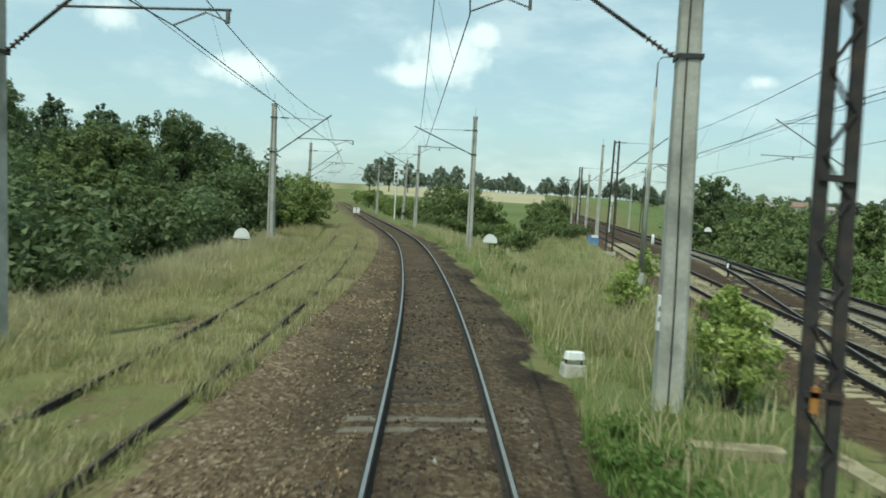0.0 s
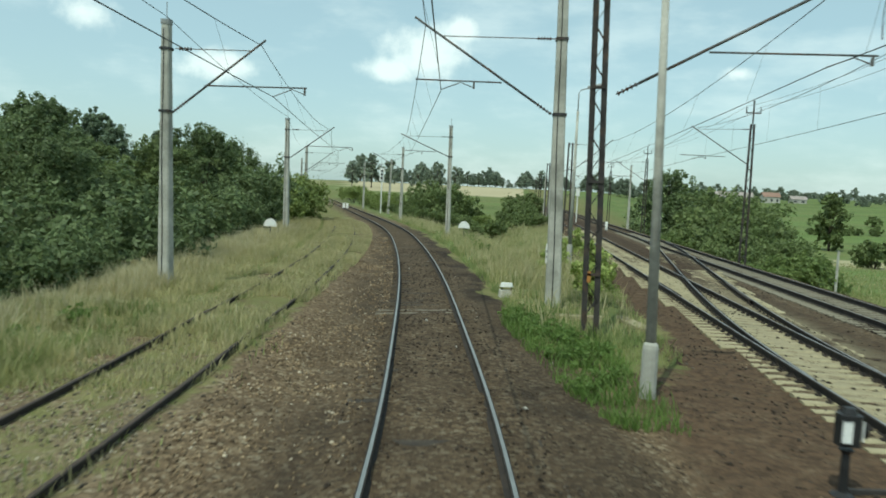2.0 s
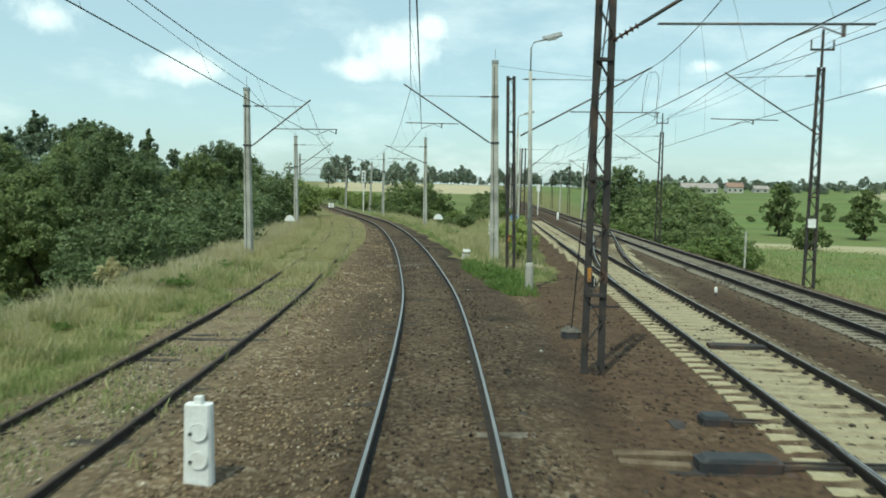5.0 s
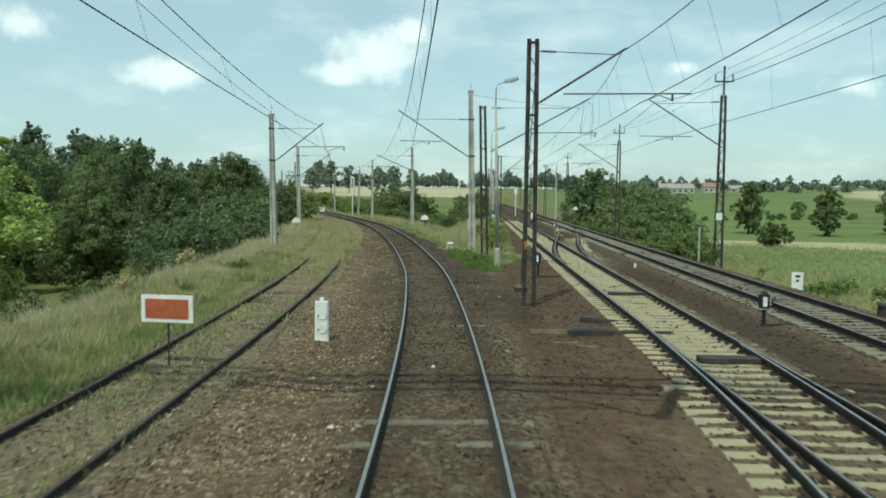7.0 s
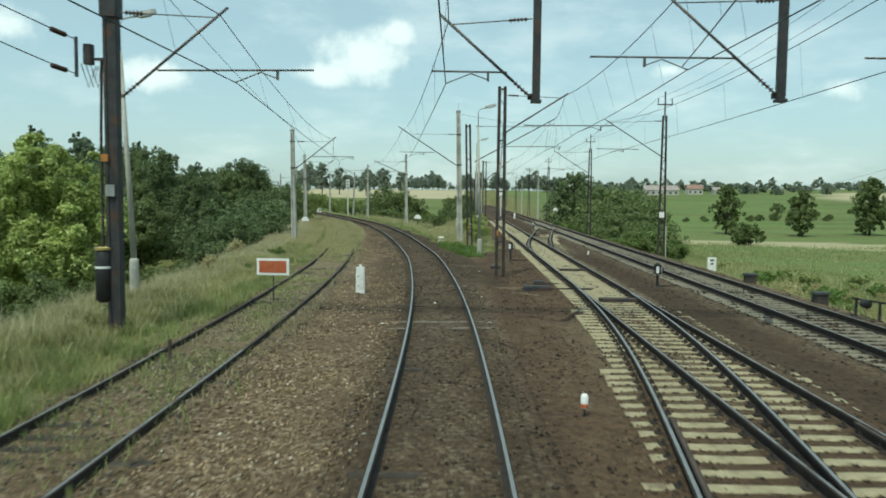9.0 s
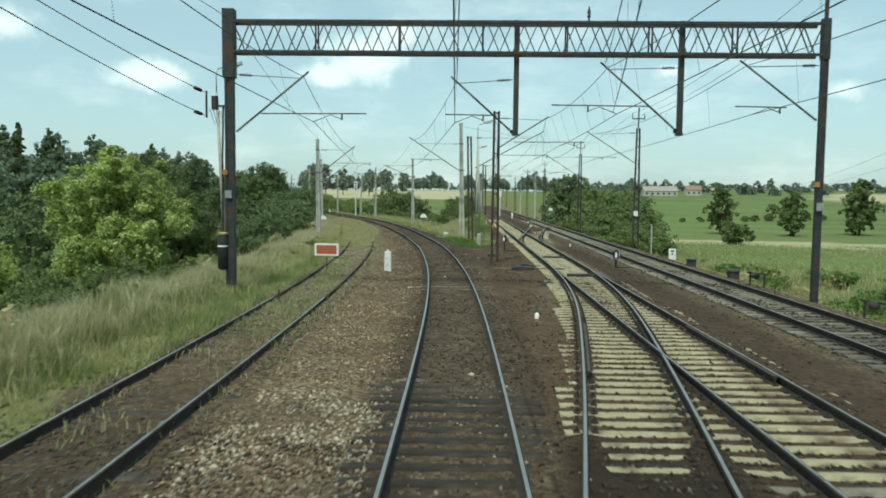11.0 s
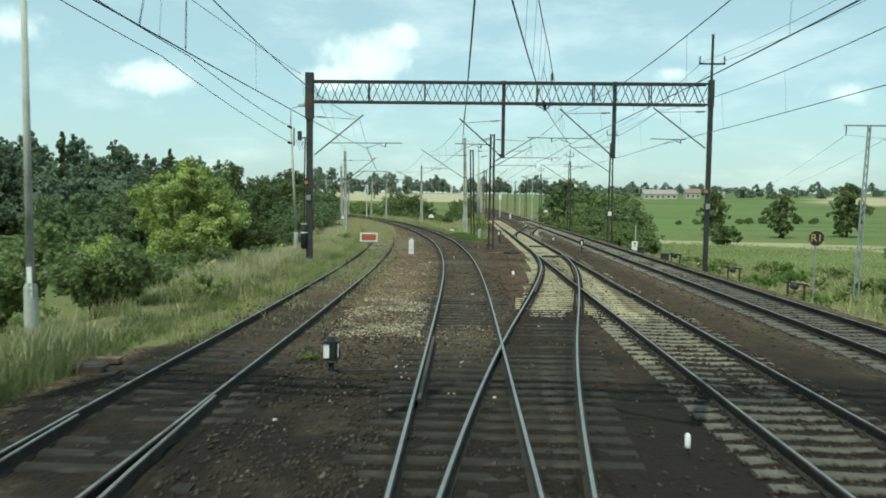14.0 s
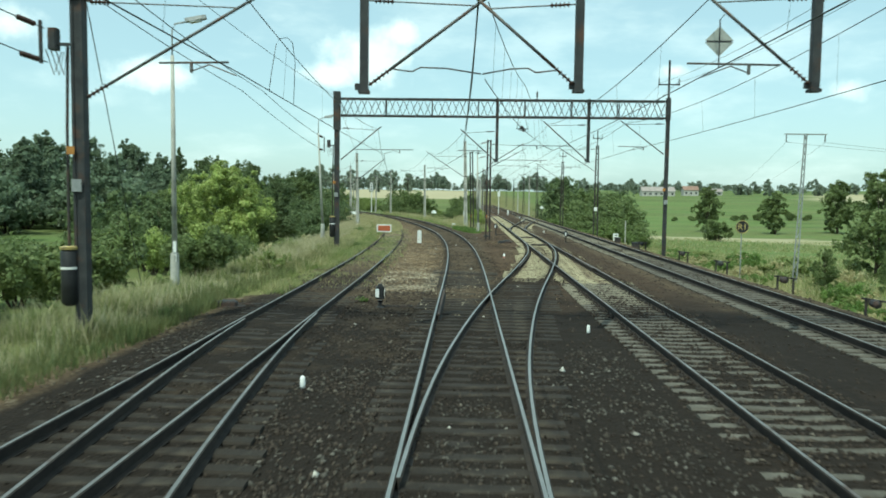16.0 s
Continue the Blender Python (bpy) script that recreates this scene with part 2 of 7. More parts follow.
M = {
    "ground": ground_material(),
    "rail_side": worn("rail_side", (0.026, 0.022, 0.020), (0.048, 0.038, 0.032), 5.0, 0.85, 0.0),
    "rail_top": worn("rail_top", (0.36, 0.345, 0.325), (0.44, 0.425, 0.40), 3.0, 0.42, 0.85, None, 0.02),
    "rail_dull": worn("rail_dull", (0.20, 0.19, 0.18), (0.30, 0.29, 0.28), 3.0, 0.42, 0.6, (0.10, 0.06, 0.04), 0.05),
    "rail_rust": worn("rail_rust", (0.055, 0.04, 0.032), (0.095, 0.066, 0.050), 4.0, 0.75),
    "wood_dark": worn("sooty_sleeper_wood", (0.0198, 0.0161, 0.013), (0.0409, 0.0329, 0.026), 3.0, 0.9, 0.0, (0.0589, 0.0484, 0.0372), 0.6),
    "wood": worn("old_sleeper_wood", (0.032, 0.026, 0.021), (0.066, 0.053, 0.042), 3.0, 0.9, 0.0, (0.095, 0.078, 0.06), 0.6),
    "pale_wood": worn("bleached_wood", (0.12, 0.101, 0.075), (0.203, 0.18, 0.143), 3.0, 0.9, 0.0, (0.0375, 0.03, 0.0225), 0.6),
    "sleeper": worn("sleeper_concrete", (0.27, 0.235, 0.145), (0.40, 0.35, 0.225), 2.2, 0.9, 0.0, (0.13, 0.095, 0.062), 0.3),
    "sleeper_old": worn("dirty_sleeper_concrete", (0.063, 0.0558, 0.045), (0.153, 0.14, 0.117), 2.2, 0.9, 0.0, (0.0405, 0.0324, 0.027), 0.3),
    "sleeper_grey": worn("grey_sleeper_concrete", (0.13, 0.115, 0.085), (0.25, 0.225, 0.17), 2.2, 0.9, 0.0, (0.07, 0.055, 0.042), 0.3),
    "tan_wood": worn("weathered_plank_wood", (0.11, 0.075, 0.045), (0.2, 0.15, 0.10), 4.0, 0.9, 0.0, (0.06, 0.045, 0.03), 0.5),
    "concrete": worn("mast_concrete", (0.38, 0.37, 0.33), (0.50, 0.49, 0.44), 1.6, 0.9, 0.0, (0.24, 0.24, 0.21), 0.3),
    "block": worn("block_concrete", (0.42, 0.40, 0.34), (0.58, 0.55, 0.48), 5.0, 0.9, 0.0, (0.2, 0.19, 0.15), 0.3),
    "steel": worn("painted_dark_steel", (0.035, 0.037, 0.04), (0.06, 0.06, 0.062), 4.0, 0.6, 0.2, (0.09, 0.05, 0.035), 0.1),
    "rusty": worn("rusty_lattice_steel", (0.036, 0.034, 0.034), (0.062, 0.054, 0.050), 4.0, 0.8, 0.1, (0.09, 0.06, 0.045), 0.15),
    "wire": worn("wire_copper_dark", (0.06, 0.062, 0.06), (0.10, 0.105, 0.10), 1.0, 0.55, 0.6),
    "tube": worn("galvanised_tube", (0.10, 0.10, 0.10), (0.17, 0.165, 0.16), 3.0, 0.6, 0.4, (0.13, 0.075, 0.05)),
    "insulator": worn("brown_porcelain", (0.05, 0.03, 0.025), (0.075, 0.045, 0.035), 6.0, 0.25),
    "white": worn("white_paint", (0.74, 0.74, 0.72), (0.84, 0.84, 0.82), 3.0, 0.6, 0.0, (0.6, 0.58, 0.53), 0.05),
    "red": worn("sun_faded_red_paint", (0.36, 0.085, 0.035), (0.45, 0.13, 0.06), 5.0, 0.6, 0.0, (0.40, 0.16, 0.08), 0.05),
    "orange": worn("orange_paint", (0.36, 0.16, 0.04), (0.46, 0.22, 0.06), 6.0, 0.7, 0.0, (0.16, 0.09, 0.05)),
    "yellow": worn("dull_yellow_paint", (0.44, 0.34, 0.12), (0.52, 0.42, 0.18), 6.0, 0.6, 0.0, (0.2, 0.15, 0.08)),
    "black": worn("black_paint", (0.018, 0.018, 0.019), (0.032, 0.032, 0.034), 5.0, 0.5),
    "lens": worn("white_lamp_glass", (0.80, 0.81, 0.80), (0.88, 0.88, 0.87), 5.0, 0.2),
    "grey": worn("grey_paint", (0.25, 0.26, 0.26), (0.33, 0.34, 0.34), 4.0, 0.55),
    "sign_grey": worn("weathered_sign_grey", (0.30, 0.31, 0.29), (0.42, 0.43, 0.40), 6.0, 0.7),
    "blue": worn("blue_paint", (0.10, 0.22, 0.42), (0.16, 0.30, 0.50), 4.0, 0.6),
    "bark": worn("bark", (0.06, 0.045, 0.032), (0.12, 0.095, 0.07), 3.0, 0.95, 0.0, None, 0.8),
    "roof": worn("grey_roof", (0.30, 0.26, 0.245), (0.38, 0.33, 0.31), 0.3, 0.9),
    "roof_red": worn("red_roof", (0.25, 0.16, 0.125), (0.31, 0.20, 0.16), 0.3, 0.9),
    "wall": worn("whitewashed_wall", (0.40, 0.39, 0.36), (0.50, 0.48, 0.44), 0.3, 0.9),
    "window": worn("dark_window", (0.04, 0.045, 0.05), (0.07, 0.075, 0.08), 0.5, 0.2),
    "leaf_dark": leaf("leaf_dark", (0.105, 0.146, 0.062), (0.225, 0.284, 0.122)),
    "leaf_mid": leaf("leaf_mid", (0.122, 0.165, 0.06), (0.26, 0.315, 0.118)),
    # yellow-green leaves, brightened further with pale tips as painted sunlight
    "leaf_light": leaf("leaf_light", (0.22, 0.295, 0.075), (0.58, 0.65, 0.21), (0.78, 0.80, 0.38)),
    # leaves of the far wood, lifted and blued to carry the haze before it
    "leaf_wood_hazy": leaf("leaf_wood_hazy", (0.125, 0.17, 0.105), (0.245, 0.305, 0.185)),
    "leaf_willow": leaf("leaf_willow", (0.138, 0.196, 0.0805), (0.276, 0.333, 0.161)),
    "leaf_shrub": leaf("leaf_shrub", (0.165, 0.215, 0.062), (0.34, 0.40, 0.13)),
    "leaf_fresh": leaf("leaf_fresh", (0.125, 0.18, 0.052), (0.245, 0.305, 0.10)),
    # skyline leaves: haze put into the colour as a paler, greyer green
    "leaf_far_hazy": leaf("leaf_far_hazy", (0.244, 0.292, 0.227), (0.356, 0.406, 0.308)),
    "straw": leaf("straw_grass", (0.40, 0.36, 0.17), (0.66, 0.585, 0.36), (0.76, 0.67, 0.46), patch=(0.48, 0.435, 0.22)),
    "seed": leaf("pale_seed_heads", (0.47, 0.42, 0.24), (0.70, 0.63, 0.42), (0.80, 0.73, 0.54)),
    "grass": leaf("green_grass", (0.19, 0.245, 0.072), (0.35, 0.39, 0.14), (0.50, 0.47, 0.24), patch=(0.47, 0.43, 0.23)),
    "grass_green": leaf("lush_green_grass", (0.165, 0.235, 0.07), (0.30, 0.37, 0.13), (0.50, 0.49, 0.24), patch=(0.40, 0.39, 0.17)),
    "weed_green": leaf("weed_green", (0.12, 0.195, 0.045), (0.225, 0.32, 0.085)),
    # dull verge green, its darkness partly painted shade on the near bank
    "leaf_verge": leaf("verge_grass", (0.095, 0.13, 0.046), (0.205, 0.238, 0.092), (0.38, 0.36, 0.17), patch=(0.235, 0.23, 0.105)),
}

# ---- building helpers ----


class Geo:
    """Vertices and faces for one part."""

    def __init__(self):
        self.v, self.f, self.k = [], [], []

    def add(self, verts, faces, slot=0):
        o = len(self.v)
        self.v.extend(tuple(p) for p in verts)
        self.f.extend(tuple(i + o for i in q) for q in faces)
        self.k.extend([slot] * len(faces))
        return self

    def box(self, c, s, m=None, slot=0, chamfer=0.0, taper=1.0):
        """A box round c of size s, upright edges cut off by chamfer, top smaller by taper, turned by m about c."""
        hx, hy, hz = s[0] / 2, s[1] / 2, s[2] / 2
        k = chamfer
        if k:
            ring = [(hx - k, -hy), (hx, -hy + k), (hx, hy - k), (hx - k, hy), (-hx + k, hy), (-hx, hy - k), (-hx, -hy + k), (-hx + k, -hy)]
        else:
            ring = [(hx, -hy), (hx, hy), (-hx, hy), (-hx, -hy)]
        n = len(ring)
        pts = [Vector((x, y, -hz)) for x, y in ring] + [Vector((x * taper, y * taper, hz)) for x, y in ring]
        if m is not None:
            pts = [m @ p for p in pts]
        pts = [p + Vector(c) for p in pts]
        faces = [tuple(range(n - 1, -1, -1)), tuple(range(n, 2 * n))] + [(i, (i + 1) % n, n + (i + 1) % n, n + i) for i in range(n)]
        return self.add(pts, faces, slot)

    def beam(self, p, q, w, h=None, slot=0):
        """A square bar from p to q."""
        p, q = Vector(p), Vector(q)
        d = q - p
        m = d.to_track_quat("Z", "Y").to_matrix()
        return self.box((p + q) / 2, (w, h or w, d.length), m, slot)

    def tube(self, pts, r, n=6, slot=0, r2=None):
        """A round tube along points, radius r at the start and r2 at the end."""
        pts = [Vector(p) for p in pts]
        vs, fs = [], []
        for i, p in enumerate(pts):
            d = (pts[min(i + 1, len(pts) - 1)] - pts[max(i - 1, 0)]).normalized()
            a = d.orthogonal().normalized() if abs(d.z) < 0.95 else Vector((1, 0, 0)).cross(d).normalized()
            if abs(d.z) < 0.95:
                a = Vector((0, 0, 1)).cross(d).normalized()
            b = d.cross(a)
            rr = r if r2 is None else r + (r2 - r) * i / (len(pts) - 1)
            for j in range(n):
                t = 2 * math.pi * j / n
                vs.append(p + a * (rr * math.cos(t)) + b * (rr * math.sin(t)))
        for i in range(len(pts) - 1):
            for j in range(n):
                j2 = (j + 1) % n
                fs.append((i * n + j, i * n + j2, (i + 1) * n + j2, (i + 1) * n + j))
        fs.append(tuple(range(n - 1, -1, -1)))
        fs.append(tuple((len(pts) - 1) * n + j for j in range(n)))
        return self.add(vs, fs, slot)

    def lathe(self, c, profile, n=12, slot=0, m=None):
        """A turned body: profile of (radius, height) about the upright axis through c."""
        vs, fs = [], []
        for r, z in profile:
            for j in range(n):
                t = 2 * math.pi * j / n
                p = Vector((r * math.cos(t), r * math.sin(t), z))
                vs.append(((m @ p) if m is not None else p) + Vector(c))
        for i in range(len(profile) - 1):
            for j in range(n):
                j2 = (j + 1) % n
                fs.append((i * n + j, i * n + j2, (i + 1) * n + j2, (i + 1) * n + j))
        fs.append(tuple(range(n - 1, -1, -1)))
        fs.append(tuple((len(profile) - 1) * n + j for j in range(n)))
        return self.add(vs, fs, slot)

    def plate(self, pts, thick, normal=(0, -1, 0), slot=0):
        """A flat plate: outline pts, thickened along minus normal."""
        nrm = Vector(normal) * thick
        n = len(pts)
        a = [Vector(p) for p in pts]
        return self.add(a + [p - nrm for p in a], [tuple(range(n)), tuple(range(2 * n - 1, n - 1, -1))] + [(i, n + i, n + (i + 1) % n, (i + 1) % n) for i in range(n)], slot)

    def mesh(self, name, mats, smooth=False):
        me = bpy.data.meshes.new(name)
        me.from_pydata(self.v, [], self.f)
        for m in mats if isinstance(mats, (list, tuple)) else [mats]:
            me.materials.append(M[m])
        if any(self.k):
            me.polygons.foreach_set("material_index", self.k)
        if smooth:
            me.polygons.foreach_set("use_smooth", [len(q) <= 4 for q in self.f])
        me.update()
        return me


def part(name, geo, mats, parent=None, label="", smooth=False, at=None):
    ob = new(name, geo.mesh(name, mats, smooth) if isinstance(geo, Geo) else geo)
    if parent is not None:
        ob.parent = parent
    if at is not None:
        ob.matrix_basis = at
    if label:
        ob["label"] = label
    return ob


def thing(name, label, category, m=None, group="", kind=""):
    ob = new(name)
    ob.empty_display_size = 0.2
    if m is not None:
        ob.matrix_basis = m
    return tagged(ob, label, category, group, kind)


def spline(points):
    """A smooth curve y -> x through the points."""
    ys = np.array([p[0] for p in points], float)
    xs = np.array([p[1] for p in points], float)
    n = len(ys)
    h = np.diff(ys)
    a = np.eye(n)
    r = np.zeros(n)
    for i in range(1, n - 1):
        a[i, i - 1:i + 2] = h[i - 1], 2 * (h[i - 1] + h[i]), h[i]
        r[i] = 3 * ((xs[i + 1] - xs[i]) / h[i] - (xs[i] - xs[i - 1]) / h[i - 1])
    c = np.linalg.solve(a, r)

    def f(y):
        y = np.asarray(y, float)
        i = np.clip(np.searchsorted(ys, y) - 1, 0, n - 2)
        t = y - ys[i]
        d = (c[i + 1] - c[i]) / (3 * h[i])
        b = (xs[i + 1] - xs[i]) / h[i] - h[i] * (2 * c[i] + c[i + 1]) / 3
        return xs[i] + b * t + c[i] * t * t + d * t ** 3
    return f


# centre lines of the tracks, (along, across)
TRACK_A = spline([(-160, 2.0), (-70, 2.03), (-45, 2.06), (-32, 2.06), (-22.5, 1.88), (-14, 1.48), (-6.6, 0.93), (0, 0.28), (5.4, -0.44), (11.6, -1.33), (17.5, -2.25), (24.5, -3.45),
                  (32.5, -4.95), (40, -6.48), (47, -8.08), (57, -10.75), (66, -13.35), (80, -17.55), (95, -22.1), (110, -26.6), (130, -32.6), (160, -41.6), (200, -53.5), (280, -77.0), (360, -100.5)])
TRACK_L = spline([(-160, -2.45), (-70, -2.4), (-46, -2.4), (-33, -2.45), (-25, -2.58), (-18, -2.82), (-11, -3.2), (-3.6, -3.76), (3, -4.46), (6.2, -4.86), (8.8, -5.14), (13, -5.66), (17, -6.24), (22, -7.0), (33.6, -9.15),
                  (47, -12.1), (57, -14.75), (66, -17.45), (80, -21.8), (95, -26.4), (110, -30.9), (130, -37.0), (160, -46.1), (200, -58.0), (280, -81.5), (360, -105.0)])


def TRACK_B(y):
    return 7.07 + 0.0088 * np.asarray(y, float)


def TRACK_C(y):
    return 11.66 + 0.0135 * np.asarray(y, float)


TRACK_D = spline([(-61, 2.04), (-55, 2.14), (-51.5, 2.36), (-48.9, 2.62), (-45, 3.10), (-38.6, 4.08), (-35, 4.68), (-30, 5.46), (-25, 6.15), (-20, 6.63), (-16, 6.85), (-11, 6.97)])
TRACK_E = spline([(0, 7.07), (6, 7.22), (12, 7.68), (18, 8.38), (23.5, 9.12), (35, 10.72), (42, 11.6), (48, 12.08), (56, 12.41)])
TRACK_N = spline([(-90, 2.2), (-70, 0.2), (-62, -0.85), (-57, -1.55), (-54, -1.86), (-50, -2.18), (-45, -2.38)])


def cant(y):
    """How far the curve leans to its inner side, in radians."""
    t = np.clip((np.asarray(y, float) + 34) / 38, 0, 1)
    return radians(2.6) * t * t * (3 - 2 * t)


def smooth(x, a, b):
    t = np.clip((np.asarray(x, float) - a) / (b - a), 0, 1)
    return t * t * (3 - 2 * t)


# ---- ground: one sheet out to the horizon ----


def grow(start, step, ratio, end):
    out = [start]
    while abs(out[-1]) < abs(end):
        out.append(out[-1] + step)
        step *= ratio
    return out[1:]


def lumps(x, y, s, seed):
    """Smooth value noise of size s, from -1 to 1."""
    g = np.random.RandomState(seed).uniform(-1, 1, (256, 256))
    u, v = x / s + 1000.0, y / s + 1000.0
    i, j = np.floor(u).astype(int), np.floor(v).astype(int)
    a, b = u - i, v - j
    a, b = a * a * (3 - 2 * a), b * b * (3 - 2 * b)
    q = lambda p, r: g[p % 256, r % 256]
    return (q(i, j) * (1 - a) + q(i + 1, j) * a) * (1 - b) + (q(i, j + 1) * (1 - a) + q(i + 1, j + 1) * a) * b


def far_height(x, y):
    r = np.hypot(x - 2, y + 20)
    th = np.degrees(np.arctan2(x - 2, y + 20))
    mid = np.interp(r, [0, 120, 180, 320, 520, 640, 1500, 4000], [-1.2, -1.2, -0.8, 2.9, 9.5, 10.5, 20, 30])
    right = np.interp(r, [0, 20, 60, 110, 240, 330, 480, 740, 1050, 2000, 4000], [-2.0, -2.2, -4.5, -7.0, -9.5, -8.0, -3, 9, 20, 32, 40])
    left = np.interp(r, [0, 15, 150, 300, 700, 4000], [-2.8, -3.0, -3.0, 0.5, 12, 34])
    wr, wl = smooth(th, 5, 14), smooth(-th, 12, 24)
    wb = smooth(np.abs(th), 110, 150)
    z = mid * (1 - wr) * (1 - wl) + right * wr + left * wl
    return z * (1 - wb) + np.minimum(z, -1.5) * wb


def edges(y):
    yc = np.clip(y, -160, 360)
    return TRACK_L(yc) - 4.1, TRACK_A(yc) + 3.4, TRACK_B(y) - 3.2, TRACK_C(y) + 1.5


def off_bed(x, y):
    """Metres outside the railway's level strip."""
    l, a, b, r = edges(y)
    d1 = np.maximum(np.maximum(l - x, x - a), 0) + 6 * smooth(y, 190, 320)
    d2 = np.maximum(np.maximum(b - x, x - r), 0) + 6 * smooth(y, 300, 380)
    return np.minimum(d1, d2)


def height(x, y):
    x, y = np.asarray(x, float), np.asarray(y, float)
    d = off_bed(x, y)
    w = smooth(d, 0, 5.6)
    bx = x - TRACK_B(y)
    calm = 1 - 0.6 * smooth(y, -40, -36) * smooth(1.5 - bx, 0, 0.2) * smooth(x - TRACK_D(np.clip(y, -61, -11)) + 1.4, 0, 0.3)
    bed = -0.2 + calm * (0.018 * lumps(x, y, 1.3, 3) + 0.012 * lumps(x, y, 0.45, 4) + 0.012 * lumps(x, y, 0.2, 6))
    ax = x - TRACK_A(np.clip(y, -160, 360))
    bed = bed + np.clip(ax, -1.7, 1.7) * np.sin(cant(y)) * smooth(3.0 - np.abs(ax), 0, 1.2)
    # dirt heaped along the rails of the straight track and beyond its far rail
    bed = bed + 0.022 * np.exp(-((np.abs(bx) - 0.78) / 0.2) ** 2) + 0.03 * smooth(bx, 0.75, 0.95) * smooth(2.2 - bx, 0, 0.8)
    verge = np.clip(edges(y)[0] + 2.2 - x, 0, 2.2) / 2.2
    bed = bed + 0.12 * verge
    tri = smooth(y, 3, 10) * smooth(x - TRACK_A(np.clip(y, -160, 360)), 2.2, 3.2) * smooth(TRACK_B(y) - x, 2.4, 3.2)
    bed = bed + 0.14 * tri
    for c in (TRACK_A, TRACK_B):
        bed = bed + 0.034 * (np.abs(x - c(np.clip(y, -160, 360))) < 1.3) * (1.0 if c is TRACK_A else (0.5 + 0.5 * smooth(y, -36, -32)))
    dx = TRACK_D(np.clip(y, -61, -11)) + 1.35
    bed = bed + 0.034 * (ax > 1.3) * (x < dx) * smooth(-y, 35, 38) * smooth(y, -62, -58)
    fan = (x > dx - 2.65) * (bx < -1.3) * smooth(y, -38.6, -37.6) * smooth(-y, 12, 13)
    dr = np.abs(x - dx + 1.35)
    bed = bed + fan * (0.034 + 0.03 * np.exp(-((dr - 0.78) / 0.2) ** 2)) - 0.03 * fan * np.exp(-((np.abs(bx) - 0.78) / 0.2) ** 2) * (bx < -1.3)
    bed = bed + 0.034 * (bx > 1.3) * (x < TRACK_E(np.clip(y, 0, 56)) + 1.3) * smooth(y, 2, 4) * smooth(44 - y, 0, 2)
    lx = np.abs(x - TRACK_L(np.clip(y, -160, 360)))
    bed = bed + 0.055 * smooth(2.3 - lx, 0, 0.8) * smooth(y, -40, -26)
    bed = bed + 0.035 * (np.abs(x - TRACK_L(np.clip(y, -160, 360))) < 1.4)
    return bed * (1 - w) + (far_height(x, y) + 0.25 * lumps(x, y, 9, 5) * (1 - w)) * w


def sooty(x, y):
    """Oily dark blotches in the ballast on the curve's inner side, from 0 to 1."""
    ax = x - TRACK_A(np.clip(y, -160, 360))
    near = (0.45 + 0.35 * smooth(lumps(x, y, 3.6, 41) + 0.3 * lumps(x, y, 0.8, 42), -0.4, 0.6)) * np.exp(-((ax + 1.55) / 0.75) ** 2) * (0.35 + 0.65 * smooth(y, -22, -10))
    wide = 0.25 * smooth(lumps(x, y, 1.7, 43) + 0.4 * lumps(x, y, 0.6, 44), 0.1, 0.6) * smooth(-y, -2, 12) * smooth(-ax, 0.8, 1.4)
    return np.maximum(near, wide)


gx = np.array(sorted(grow(-12, -0.45, 1.13, -2600)) + list(np.arange(-12, -7, 0.3)) + list(np.arange(-7, 13, 0.16)) + list(np.arange(13, 16.01, 0.3)) + grow(16, 0.45, 1.12, 2600))
gy = np.array(sorted(grow(-72, -0.8, 1.16, -700)) + list(np.arange(-72, 22, 0.19)) + list(np.arange(22, 56, 0.45)) + grow(56, 0.6, 1.065, 3600))
GX, GY = np.meshgrid(gx, gy)
GZ = height(GX, GY)
nx, ny = len(gx), len(gy)
me = bpy.data.meshes.new("ground")
idx = np.arange(nx * ny).reshape(ny, nx)
quads = np.stack([idx[:-1, :-1], idx[:-1, 1:], idx[1:, 1:], idx[1:, :-1]], -1).reshape(-1, 4)
me.vertices.add(nx * ny)
me.vertices.foreach_set("co", np.stack([GX, GY, GZ], -1).ravel())
me.loops.add(quads.size)
me.loops.foreach_set("vertex_index", quads.ravel())
me.polygons.add(len(quads))
me.polygons.foreach_set("loop_start", np.arange(0, quads.size, 4))
me.polygons.foreach_set("use_smooth", np.ones(len(quads), bool))
me.update()
me.validate()
me.materials.append(M["ground"])
yc = np.clip(GY, -160, 360)
A, L, B, C = TRACK_A(yc), TRACK_L(yc), TRACK_B(GY), TRACK_C(GY)
l, a, b, r = edges(GY)
wob = 0.5 * lumps(GX, GY, 1.7, 8)
grassy = np.maximum.reduce([
    smooth(L - 1.2 - 1.4 * smooth(-GY, 38, 47) - GX + wob, -0.3, 0.6),
    smooth(GX - C - 2.3 + wob, -0.3, 0.8),
    smooth(GY, 2.0, 7.0) * smooth(GX - A - 1.9 + wob, -0.3, 0.5) * smooth(B - 2.5 - GX + wob, -0.3, 0.6),
    smooth(GX - L, -2, -0.7) * smooth(L + 1.35 - GX, -0.3, 0.5) * smooth(GY, -16, 6) * 0.62,
    smooth(GY, 45, 70) * smooth(A - 2.3 - GX + wob, -0.3, 0.6),
    smooth(off_bed(GX, GY), 0.2, 1.2)])
soot_shade = np.maximum(np.exp(-((GX - A) / 1.5) ** 4) * (0.55 + 0.2 * np.exp(-((np.abs(GX - A) - 1.0) / 0.45) ** 2)), 0.0)
